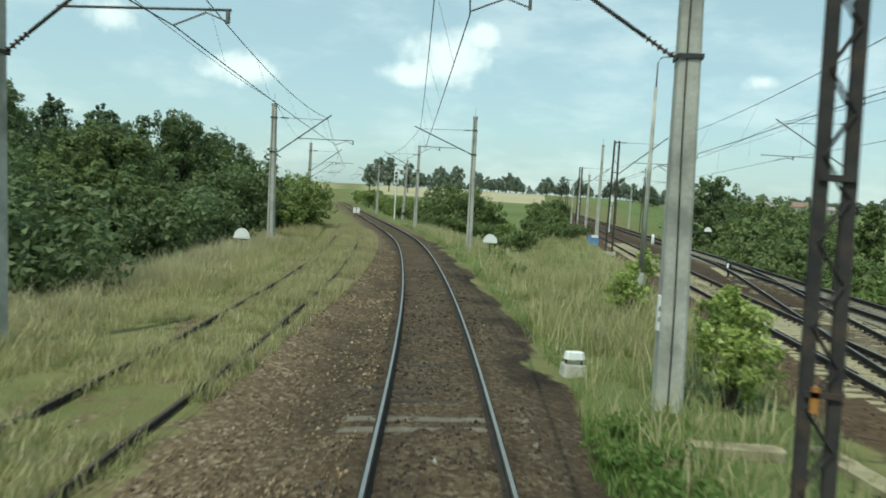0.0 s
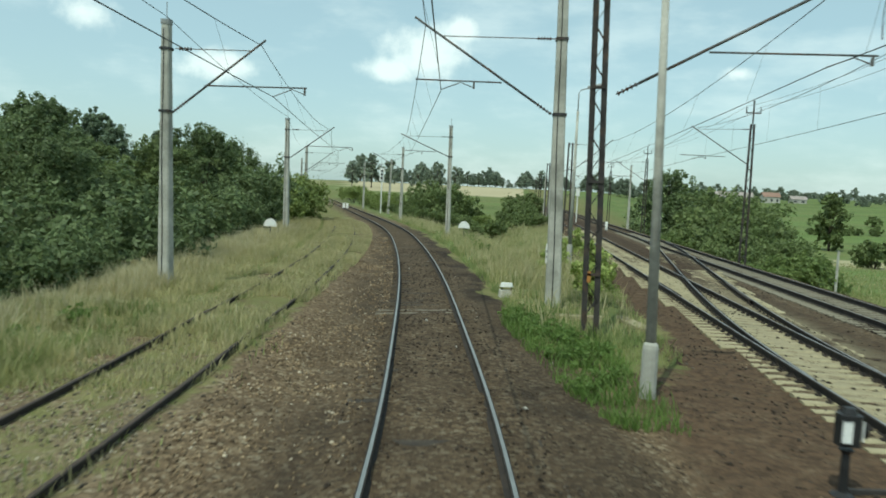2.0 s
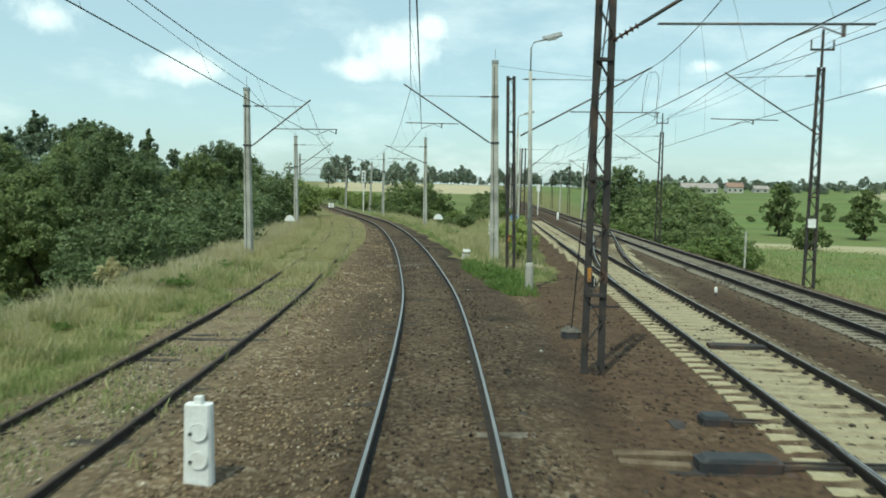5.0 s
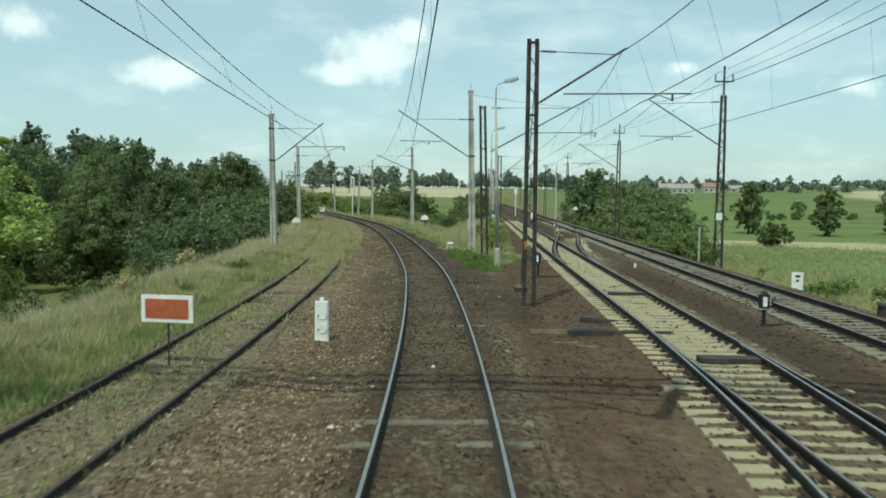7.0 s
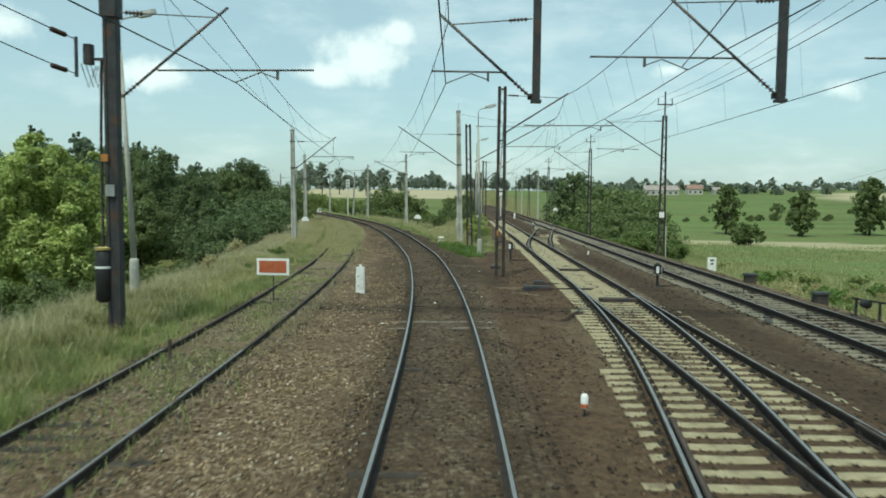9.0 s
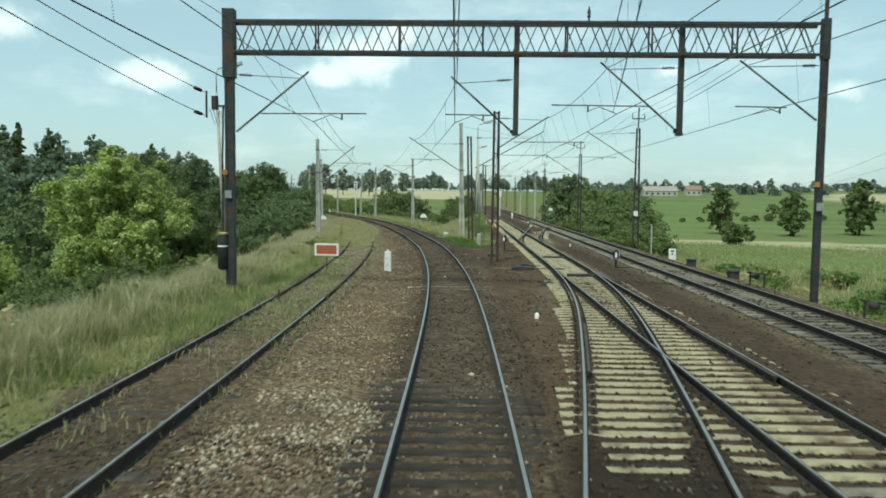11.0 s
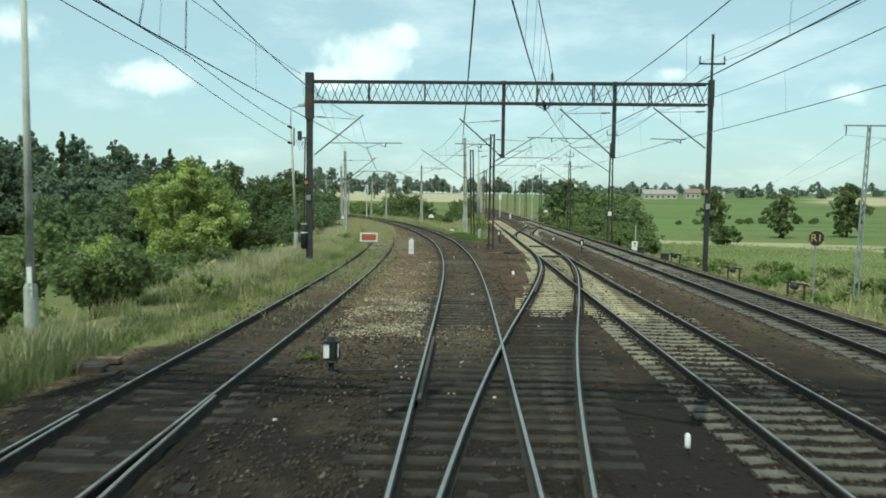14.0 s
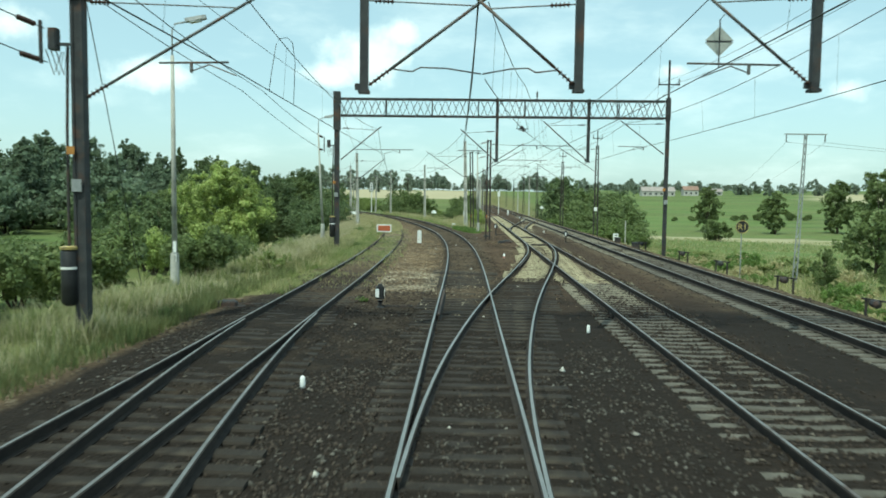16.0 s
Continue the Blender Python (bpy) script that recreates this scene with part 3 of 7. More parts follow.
soot_shade = np.maximum(soot_shade, np.exp(-((GX - TRACK_D(np.clip(GY, -61, -11))) / 1.4) ** 4) * smooth(-GY, 33, 38))
# sooty throat of the turnouts, deepened to paint cloud shade on it
soot_shade = np.maximum(soot_shade, 1.15 * smooth(-GY + 1.5 * lumps(GX, GY, 2.0, 52), 34, 46) * smooth(GX, -1.2, 0.6) * smooth(14.0 - GX, 0, 1) * (0.8 + 0.25 * lumps(GX, GY, 2.2, 12)))
soot_shade = np.maximum(soot_shade, (0.65 + 0.3 * smooth(lumps(GX, GY, 1.8, 45) + 0.4 * lumps(GX, GY, 0.6, 46), -0.3, 0.5)) * np.exp(-((GX - A - 1.8) / 0.85) ** 4) * smooth(60 - GY, 0, 10) * smooth(GY, -18, -6))
soot_shade = np.maximum(soot_shade, np.exp(-((GX - L) / 1.5) ** 4) * (0.2 * smooth(-GY, 4, 16) + 0.6 * smooth(-GY, 28, 40)))
cream = np.exp(-((GX - B - 0.1) / 1.0) ** 6) * smooth(GY, -19, -14) * smooth(34 - GY, 0, 10) * 1.0
cream = np.maximum(cream, np.exp(-((GX - B - 0.7) / 1.5) ** 4) * smooth(GY, 2, 10) * smooth(24 - GY, 0, 6) * 0.6)
cream = np.maximum(cream, np.exp(-((GX - 6.3) / 1.7) ** 4) * smooth(GY, -30, -24) * smooth(-17 - GY, 0, 4) * 0.2)
soot_shade = np.maximum(soot_shade, 0.55 * np.exp(-((GX - B) / 2.0) ** 4) * smooth(-GY, 20, 40))
soot_shade = np.maximum(soot_shade, (0.6 + 0.35 * smooth(-GY, 26, 40)) * np.exp(-((GX - C) / 1.9) ** 4))
# whole width towards the near end: soot plus painted shade
soot_shade = np.maximum(soot_shade, 1.3 * smooth(-GY + 1.5 * lumps(GX, GY, 2.0, 51), 35, 47) * smooth(GX - L, -2.5, -1.7) * smooth(C + 2.4 - GX, 0, 1) * (0.9 + 0.2 * lumps(GX, GY, 1.5, 13)))
soot_shade = np.maximum(soot_shade, (0.45 + 0.55 * smooth(-GY, 36, 46)) * smooth(GX - B, 0.8, 1.6) * smooth(C + 2.4 - GX, 0, 1))
soot_shade = np.maximum(soot_shade, 0.85 * sooty(GX, GY) * smooth(45 - GY, 0, 10))
cream = np.maximum(cream, 0.25 * np.exp(-((GX - L) / 1.2) ** 4) * smooth(GY, -28, -18) * smooth(4 - GY, 0, 6))
rust = np.maximum(smooth(GX, 2.6, 3.6) * smooth(C - 1.2 - GX, 0, 1), 0.35)
rr, th = np.hypot(GX - 2, GY + 20), np.degrees(np.arctan2(GX - 2, GY + 20))
crop = np.where((th > -13) & (th < 0.4) & (rr > 318) & (rr < 520), 1.0, 0.0)
crop = np.where((th > 13) & (rr > 186 + 2.5 * lumps(GX, GY, 14, 31)) & (rr < 240 - 18 * lumps(GX * 0, GX, 40, 32)) & (GX > 30), 0.8, crop)
crop = np.where((th > 27) & (rr > 640) & (rr < 860), 0.9, crop)
crop = np.where((th > -30) & (th < -15) & (rr > 360) & (rr < 520), 0.7, crop)
# first term: darker meadow green on the near verge, in place of shade
lush = np.maximum.reduce([0.35 * smooth(-GY, 36, 45) * smooth(L - 1.6 - GX, 0, 0.5), smooth(off_bed(GX, GY), 6, 22), 0.8 * smooth(GY, 3, 8) * smooth(GX - A - 2.0, 0, 0.8) * smooth(B - 2.4 - GX, 0, 1)])
for key, val in (("grass", grassy), ("soot_shade", soot_shade), ("cream", cream), ("rust", rust), ("crop", crop), ("lush", lush)):
    at = me.attributes.new(key, "FLOAT", "POINT")
    at.data.foreach_set("value", np.clip(val, 0, 1.5).astype(np.float32).ravel())
tagged(new("ground", me), "brown ballast strip with grassy banks, meadows and ripe fields", "ground", kind="structure")


def zg(x, y):
    return float(height(np.array([x]), np.array([y]))[0])


# ---- tracks ----
HEAD = [(-0.021, 0.0), (0.021, 0.0), (0.036, -0.009), (0.036, -0.036), (0.009, -0.048), (0.009, -0.138), (0.072, -0.150), (0.072, -0.160), (-0.072, -0.160), (-0.072, -0.150), (-0.009, -0.138), (-0.009, -0.048), (-0.036, -0.036), (-0.036, -0.009)]


def rail(parent, line, side, y0, y1, drop=0.0, step=1.0, lean=False, extra=0.0, top="rail_top", name="rail"):
    ys = np.arange(y0, y1 + 0.01, step)
    xs = line(ys)
    sl = np.gradient(xs, ys)
    nrm = np.sqrt(1 + sl * sl)
    g = Geo()
    k = len(HEAD)
    vs, fs, sl2 = [], [], []
    for y, x, s, n in zip(ys, xs, sl, nrm):
        c = float(cant(y)) if lean else 0.0
        for px_, pz in HEAD:
            u = side * (0.7535 + extra) + px_
            z = pz - drop + u * math.sin(c)
            vs.append((x + u / n, y - u * s / n, z))
    for i in range(len(ys) - 1):
        for j in range(k):
            j2 = (j + 1) % k
            fs.append((i * k + j, (i + 1) * k + j, (i + 1) * k + j2, i * k + j2))
            sl2.append(1 if j == 0 else 0)
    fs.append(tuple(range(k)))
    fs.append(tuple((len(ys) - 1) * k + j for j in range(k - 1, -1, -1)))
    sl2 += [0, 0]
    g.v, g.f, g.k = vs, fs, sl2
    return part(name, g, ["rail_side", top], parent)


SLEEPER_MESH = {}


def sleeper(parent, x0, x1, y, z, mat, ang=0.0, w=0.25, h=0.16, lean=0.0, name="sleeper"):
    key = (round((x1 - x0) * 2) / 2 if x1 - x0 > 2.7 else 2.6, mat, w)
    if key not in SLEEPER_MESH:
        g = Geo()
        n = 5
        L2 = key[0] / 2
        if "sleeper" in mat:  # cast: shallow waist between the rail seats
            prof = [(-L2, 0, 0.0), (-L2 + 0.05, 0.02, 0.0), (-0.45, 0.0, -0.0), (0, 0.0, -0.015), (0.45, 0, 0), (L2 - 0.05, 0.02, 0.0), (L2, 0, 0.0)]
        else:
            prof = [(-L2, 0, 0), (-L2 * 0.5, 0.012, 0.006), (0.1, -0.01, -0.004), (L2 * 0.55, 0.008, 0.004), (L2, -0.005, -0.008)]
        vs, fs = [], []
        for px_, dw, dz in prof:
            a, b = w / 2 + dw, w / 2 - 0.03
            vs += [(px_, -a, -h), (px_, a, -h), (px_, a, -0.03), (px_, b, dz), (px_, -b, dz), (px_, -a, -0.03)]
        for i in range(len(prof) - 1):
            for j in range(6):
                fs.append((i * 6 + j, i * 6 + (j + 1) % 6, (i + 1) * 6 + (j + 1) % 6, (i + 1) * 6 + j))
        fs += [(5, 4, 3, 2, 1, 0), tuple((len(prof) - 1) * 6 + j for j in range(6))]
        g.add(vs, [tuple(reversed(q)) for q in fs])
        SLEEPER_MESH[key] = g.mesh(name, mat)
    return part(name, SLEEPER_MESH[key], None, parent, at=pose((x0 + x1) / 2, y, z, random.uniform(-0.6, 0.6), math.degrees(-lean) + random.uniform(-0.3, 0.3), ang + random.uniform(-0.8, 0.8)))


def heading(line, y):
    return math.degrees(-math.atan((float(line(y + 0.5)) - float(line(y - 0.5)))))


def track(name, label, line, y0, y1, top, lean=False, drop=0.0, rails=(-1, 1)):
    t = thing(name, label, "railway track", kind="structure")
    for s in rails:
        rail(t, line, s, y0, y1, drop, 1.0, lean, top=top)
    return t


track_a = track("main_track", "curved railway track with polished rails sunk in sooty ballast", TRACK_A, -130, 215, "rail_top", True)
track_l = track("siding_track", "disused siding with rusty rails overgrown by grass", TRACK_L, -24, 60, "rail_rust")
for s in (-1, 1):
    rail(track_l, TRACK_L, s, -130, -24, top="rail_dull")
track_b = track("loop_track", "straight railway track on pale concrete sleepers", TRACK_B, -130, 320, "rail_dull")
track_c = track("far_track", "straight railway track on dirty concrete sleepers", TRACK_C, -130, 320, "rail_dull")
for s, y0, y1 in ((-1, -56.5, -12.5), (1, -57.5, -14.0)):
    rail(track_b, TRACK_D, s, y0, y1, 0.004, top="rail_top", name="turnout_rail")
for s, y0, y1 in ((-1, 4.0, 55.0), (1, 3.0, 50.0)):
    rail(track_b, TRACK_E, s, y0, y1, 0.004, top="rail_dull", name="turnout_rail")
for s, y0, y1 in ((-1, -89.0, -47.0), (1, -89.0, -46.0)):
    rail(track_l, TRACK_N, s, y0, y1, 0.004, top="rail_dull", name="turnout_rail")
# check rails beside the crossings
for p, line, s, y0, y1 in ((track_a, TRACK_A, -1, -46.0, -40.6), (track_b, TRACK_B, 1, -33.0, -28.0), (track_b, TRACK_D, -1, -33.0, -28.0), (track_b, TRACK_B, -1, 15.0, 20.0), (track_b, TRACK_E, 1, 15.0, 20.0)):
    rail(p, line, s, y0, y1, -0.006, 0.5, top="rail_rust", extra=-0.09, name="check_rail")
# sleepers
PALE = (-20.5, -19.7, 8.2, 8.8, 9.4, 9.8, 22.8, 23.3)
for i in range(262):
    y = -66 + 0.46 * i
    pale = any(abs(y - p) < 0.22 for p in PALE)
    mat = "pale_wood" if pale or (random.random() < 0.04 and not -60 < y < -36) else "wood"
    x = float(TRACK_A(y))
    left, right = x - 1.3, x + 1.3
    if -60 < y < -37.8:
        right = float(TRACK_D(y)) + 1.3
    top = -0.168 if mat == "pale_wood" else -0.178 if y > -33 else -0.147
    sleeper(track_a, left, right, y, top + random.uniform(-0.028, 0.004), "wood_dark" if y < -34 else mat, heading(TRACK_A, y), lean=float(cant(y)))
for i in range(160):
    y = -66 + 0.46 * i
    x = float(TRACK_L(y))
    right = x + 1.3
    if y < -47:
        right = max(right, float(TRACK_N(y)) + 1.3)
    sleeper(track_l, x - 1.3, right, y, (-0.153 if y < -38 else -0.166 + 0.048 * float(smooth(y, -40, -26)) - 0.05 * float(smooth(y, -8, 2))) + random.uniform(-0.022, 0.006), "wood_dark" if y < -40 else "wood", heading(TRACK_L, y))
LOOP, FAR = [], []
for i in range(300):
    y = -66 + 0.445 * i
    x = float(TRACK_B(y))
    left, right = x - 1.3, x + 1.3
    if -37.7 < y < -12:
        left = float(TRACK_D(y)) - 1.3 + 0.2 * float(smooth(-y, 24, 32)) + 0.55 * float(smooth(-y, 35.8, 36.4)) + random.uniform(-0.04, 0.04)
    if 3 < y < 27:
        right = float(TRACK_E(y)) + 1.3
    sleeper(track_b, left, right, y, -0.143 - 0.014 * float(smooth(-y, 37, 46)) + random.uniform(-0.008, 0.004), "sleeper" if y > -35 - 3 * random.random() else "sleeper_grey" if y > -41 - 2 * random.random() else "sleeper_old", 0.0, 0.22)
    LOOP.append((left, right, y))
    if y > 27 and y < 44:
        ex = float(TRACK_E(y))
        sleeper(track_b, ex - 1.3, ex + 1.3, y + 0.2, -0.165, "sleeper", heading(TRACK_E, y))
    cx = float(TRACK_C(y))
    sleeper(track_c, cx - 1.3, cx + 1.3, y, -0.162 + random.uniform(-0.010, 0.004), "sleeper_old" if y < -22 - 8 * random.random() else "sleeper_grey", 0.0)
    FAR.append((cx - 1.3, cx + 1.3, y))

# ---- overhead line masts ----


def insulator_on(parent, p, q, name="insulator"):
    """A ribbed insulator stack from p to q."""
    p, q = Vector(p), Vector(q)
    d = q - p
    g = Geo()
    m = d.to_track_quat("Z", "Y").to_matrix()
    prof = [(0.018, 0.0)]
    n = 5
    for i in range(n):
        z = d.length * (i + 0.3) / n
        prof += [(0.022, z), (0.06, z + d.length * 0.12 / n), (0.022, z + d.length * 0.45 / n)]
    prof.append((0.018, d.length))
    g.lathe(p, prof, 8, m=m)
    return part(name, g, "insulator", parent, smooth=True)


def cantilever(parent, x, y, hinge, top, tie_z, reg_z, reg_in, reg_out, wire_x, goose=False):
    """The arm that holds the wires: a raked strut from the mast to the carrying wire, its tie, and the registration tube. Offsets are in world places."""
    dirx = 1 if top[0] > hinge[0] else -1
    h, t = Vector((hinge[0], y, hinge[1])), Vector((top[0], y, top[1]))
    d = (t - h).normalized()
    insulator_on(parent, h, h + d * 0.5)
    part("strut", Geo().tube([h + d * 0.5, t + d * 0.25], 0.032, 8), "tube", parent, smooth=True)
    # tie to the mast
    ti = Vector((hinge[0], y, tie_z))
    f = (tie_z - hinge[1]) / max(top[1] - hinge[1], 0.1)
    te = h + (t - h) * min(f, 0.97)
    di = (te - ti).normalized()
    insulator_on(parent, ti + di * 0.1, ti + di * 0.5)
    part("tie_rod", Geo().tube([ti, te], 0.014, 6), "tube", parent)
    if goose:  # a light bowed arm straight from the strut to the wire
        f = (reg_z - hinge[1]) / (top[1] - hinge[1])
        a = h + (t - h) * f
        e = Vector((wire_x, y, reg_z - 0.09))
        s = Vector((dirx, 0, 0))
        part("steady_arm", Geo().tube([a, a + s * 0.3 + Vector((0, 0, -0.04)), a + s * 0.42 + Vector((0, 0, -0.05)), a + s * 0.58 + Vector((0, 0, 0.03)), a.lerp(e, 0.62) + Vector((0, 0, 0.07)), e], 0.016, 6), "tube", parent, smooth=True)
        return
    # registration tube with its drop bracket and steady arm
    ri, ro = Vector((reg_in, y, reg_z)), Vector((reg_out, y, reg_z + 0.02))
    part("registration_tube", Geo().tube([ri, ro], 0.022, 6), "tube", parent, smooth=True)
    b = Vector((wire_x + 0.9 * dirx, y, reg_z))
    if not min(reg_in, reg_out) < b.x < max(reg_in, reg_out):
        b = Vector((wire_x - 0.9 * dirx, y, reg_z))
    g = Geo()
    g.box(b + Vector((0, 0, -0.09)), (0.05, 0.05, 0.2))
    g.tube([b + Vector((0, 0, -0.16)), b.lerp(Vector((wire_x, y, reg_z - 0.22)), 0.4) + Vector((0, 0, 0.06)), (wire_x, y, reg_z - 0.24)], 0.014, 6)
    part("steady_arm", g, "tube", parent)


def concrete_mast(x, y, z0, z1, lean_x=0.0, arm=None, size=0.34, cable=True, cap=True, plate=False):
    t = thing("concrete_mast", "weathered grey concrete overhead line mast with steel arm", "mast", group="overhead line masts")
    h = z1 - z0
    g = Geo()
    m = Matrix.Rotation(0, 3, "Z")
    w0, w1 = size, size * 0.62
    shear = Matrix(((1, 0, lean_x / (h + 0.4)), (0, 1, 0), (0, 0, 1)))
    g.box((x + lean_x / 2, y, z0 - 0.4 + (h + 0.4) / 2), (w0, w0 * 1.05, h + 0.4), shear, 0, 0.04, w1 / w0)
    part("shaft", g, "concrete", t)
    if cap:
        part("cap", Geo().box((x + lean_x, y, z1 + 0.04), (w1 + 0.04, w1 + 0.04, 0.14), None, 0, 0.03).tube([(x + lean_x, y, z1 + 0.1), (x + lean_x, y, z1 + 0.6)], 0.012, 5), "grey", t)
    if cable:
        pts = [(x + lean_x * k - 0.04 + 0.015 * math.sin(k * 9), y - (w0 + (w1 - w0) * k) * 0.525 - 0.012, z0 + h * k) for k in np.linspace(0, 0.98, 12)]
        part("earth_cable", Geo().tube(pts, 0.012, 5), "black", t)
    if plate:
        pl_ = part("number_plate", Geo().box((x - size * 0.5 - 0.03, y - 0.05, z0 + 1.45), (0.07, 0.14, 0.52), None, 0, 0.02), "white", t, "narrow white number plate")
        for k in (1.36, 1.52):
            part("number_bar", Geo().box((x - size * 0.5 - 0.03, y - 0.123, z0 + k), (0.05, 0.008, 0.07)), "grey", pl_)
    if arm:
        for zz in (arm["hinge"][1], arm["tie_z"]):
            k = (zz - z0) / h
            wd = w0 + (w1 - w0) * k + 0.05
            part("clamp_band", Geo().box((x + lean_x * k, y, zz), (wd, wd * 1.05, 0.07)), "steel", t)
        cantilever(t, x, y - 0.05, **arm)
    return t


def lattice(g, p0, p1, w0, w1, leg, panels, depth=0.12):
    """Two channel legs with single lacing between them, in the x-z plane."""
    p0, p1 = Vector(p0), Vector(p1)
    ax = Vector((1, 0, 0))
    for s in (-1, 1):
        g.beam(p0 + ax * (s * w0 / 2), p1 + ax * (s * w1 / 2), leg, depth)
    for i in range(panels):
        a, b = i / panels, (i + 1) / panels
        s = 1 if i % 2 else -1
        qa = p0.lerp(p1, a) + ax * (s * (w0 + (w1 - w0) * a) / 2)
        qb = p0.lerp(p1, b) - ax * (s * (w0 + (w1 - w0) * b) / 2)
        for o in (-depth * 0.38, depth * 0.38):
            v = Vector((0, o, 0))
            g.beam(qa + v, qb + v, 0.035, 0.012)
    return g


def lattice_mast(x, y, z0, z1, w0, w1, panels, leg=0.062, mat="rusty", arm=None, tee=False, label="dark rusty steel lattice overhead line mast", footing=True, box=False, band=False, lean=0.0):
    t = thing("lattice_mast", label, "mast", group="overhead line masts")
    g = lattice(Geo(), (x, y, z0 - 0.3), (x + lean, y, z1), w0, w1, leg, panels)
    part("shaft", g, mat, t)
    for zz in np.linspace(z0 + 1.4, z1 - 0.1, 4):
        f = (zz - z0) / (z1 - z0)
        part("batten_plate", Geo().box((x + lean * f, y, zz), (w0 + (w1 - w0) * f + leg, 0.13, 0.055)), mat, t)
    if footing:
        part("footing", Geo().box((x, y, z0 - 0.05), (w0 + 0.5, 0.6, 0.35), None, 0, 0.06, 0.92), "block", t)
    if tee:  # upper pole with a cross arm for two feeders
        g = Geo().box((x, y, z1 + 0.75), (0.08, 0.08, 1.5)).box((x, y, z1 + 0.7), (0.95, 0.07, 0.07))
        part("crossarm", g, mat, t)
        for s in (-0.44, 0.44):
            insulator_on(t, (x + s, y, z1 + 0.73), (x + s, y, z1 + 1.08))
    if box:
        part("number_plate", Geo().box((x - 0.05, y - 0.12, z0 + box), (0.32, 0.05, 0.36), None, 0, 0.03), "white", t, "pale number plate")
    if band:
        part("painted_band", Geo().box((x - w0 / 2 * 0.8, y, z0 + band), (leg + 0.01, 0.13, 0.24)), "orange", t, "orange painted band")
    if arm:
        cantilever(t, x, y - 0.08, **arm)
    return t


# the curve's own row
concrete_mast(2.27, 11.2, zg(2.27, 11.2), 8.6, -0.2, dict(hinge=(1.93, 5.15), top=(-1.68, 7.5), tie_z=7.15, reg_z=5.95, reg_in=0.55, reg_out=-1.8, wire_x=-1.1), 0.42, plate=True)
concrete_mast(-3.55, 42.0, zg(-3.55, 42), 7.55, -0.1, dict(hinge=(-3.75, 5.5), top=(-6.9, 6.85), tie_z=6.86, reg_z=5.8, reg_in=-4.6, reg_out=-6.9, wire_x=-6.5), 0.36)
concrete_mast(-11.2, 69.0, zg(-11.2, 69), 7.6, 0, dict(hinge=(-11.35, 5.4), top=(-14.3, 6.9), tie_z=6.9, reg_z=5.8, reg_in=-12.6, reg_out=-15.2, wire_x=-14.4), 0.34)
concrete_mast(-16.9, 93.5, zg(-16.9, 93.5), 7.4, 0.25, None, 0.34)
concrete_mast(-24.4, 112.0, zg(-24.4, 112), 7.6, 0, dict(hinge=(-24.55, 5.4), top=(-27.4, 6.9), tie_z=6.9, reg_z=5.8, reg_in=-25.8, reg_out=-28.4, wire_x=-27.6), 0.34)
# the siding's row
concrete_mast(-8.85, 11.2, zg(-8.85, 11.2), 7.3, -0.12, dict(hinge=(-8.68, 4.85), top=(-6.25, 6.75), tie_z=6.6, reg_z=5.6, reg_in=-7.8, reg_out=-4.85, wire_x=-5.8), 0.36)
concrete_mast(-13.42, 36.5, zg(-13.4, 36.5), 7.1, -0.12, dict(hinge=(-13.25, 4.75), top=(-10.7, 6.6), tie_z=6.5, reg_z=5.5, reg_in=-12.2, reg_out=-9.3, wire_x=-10.2), 0.36)
concrete_mast(-21.2, 67.0, zg(-21.2, 67), 7.2, 0, dict(hinge=(-21.0, 4.8), top=(-18.4, 6.7), tie_z=6.6, reg_z=5.6, reg_in=-19.8, reg_out=-17.0, wire_x=-17.8), 0.34)
concrete_mast(-31.6, 100.0, zg(-31.6, 100), 7.2, 0, dict(hinge=(-31.4, 4.8), top=(-28.6, 6.7), tie_z=6.6, reg_z=5.6, reg_in=-30.2, reg_out=-27.2, wire_x=-28.0), 0.34)
# lattice masts for the straight tracks
lattice_mast(2.88, 7.1, zg(2.9, 7.1), 7.4, 0.27, 0.23, 20, 0.065, arm=dict(hinge=(3.1, 5.15), top=(7.7, 7.65), tie_z=7.28, reg_z=6.08, reg_in=4.95, reg_out=8.3, wire_x=7.3), band=1.35, lean=-0.2, footing=False)
lattice_mast(3.85, -8.57, -0.2, 7.3, 0.29, 0.22, 19, 0.05, arm=dict(hinge=(3.98, 5.5), top=(6.2, 6.9), tie_z=6.95, reg_z=5.78, reg_in=4.7, reg_out=8.2, wire_x=6.8), band=1.75, footing=False)
lattice_mast(15.2, 9.6, zg(15.2, 9.6), 8.3, 0.42, 0.2, 18, 0.06, arm=dict(hinge=(15.05, 5.7), top=(11.6, 7.9), tie_z=7.95, reg_z=6.15, reg_in=13.6, reg_out=10.9, wire_x=11.7), tee=True, box=2.9)
lattice_mast(15.9, 40.0, zg(15.9, 40), 8.3, 0.42, 0.2, 16, 0.06, arm=dict(hinge=(15.75, 5.7), top=(12.3, 7.9), tie_z=7.95, reg_z=6.15, reg_in=14.3, reg_out=11.5, wire_x=12.2), tee=True)
lattice_mast(16.6, 82.0, zg(16.6, 82), 8.3, 0.42, 0.2, 14, 0.06, arm=dict(hinge=(16.45, 5.7), top=(13.0, 7.9), tie_z=7.95, reg_z=6.15, reg_in=15.0, reg_out=12.2, wire_x=12.9), tee=True)
for y in (120, 165, 215):
    lattice_mast(float(TRACK_C(y)) + 3.8, y, -0.3, 8.3, 0.42, 0.2, 10, 0.06, tee=True, footing=False)
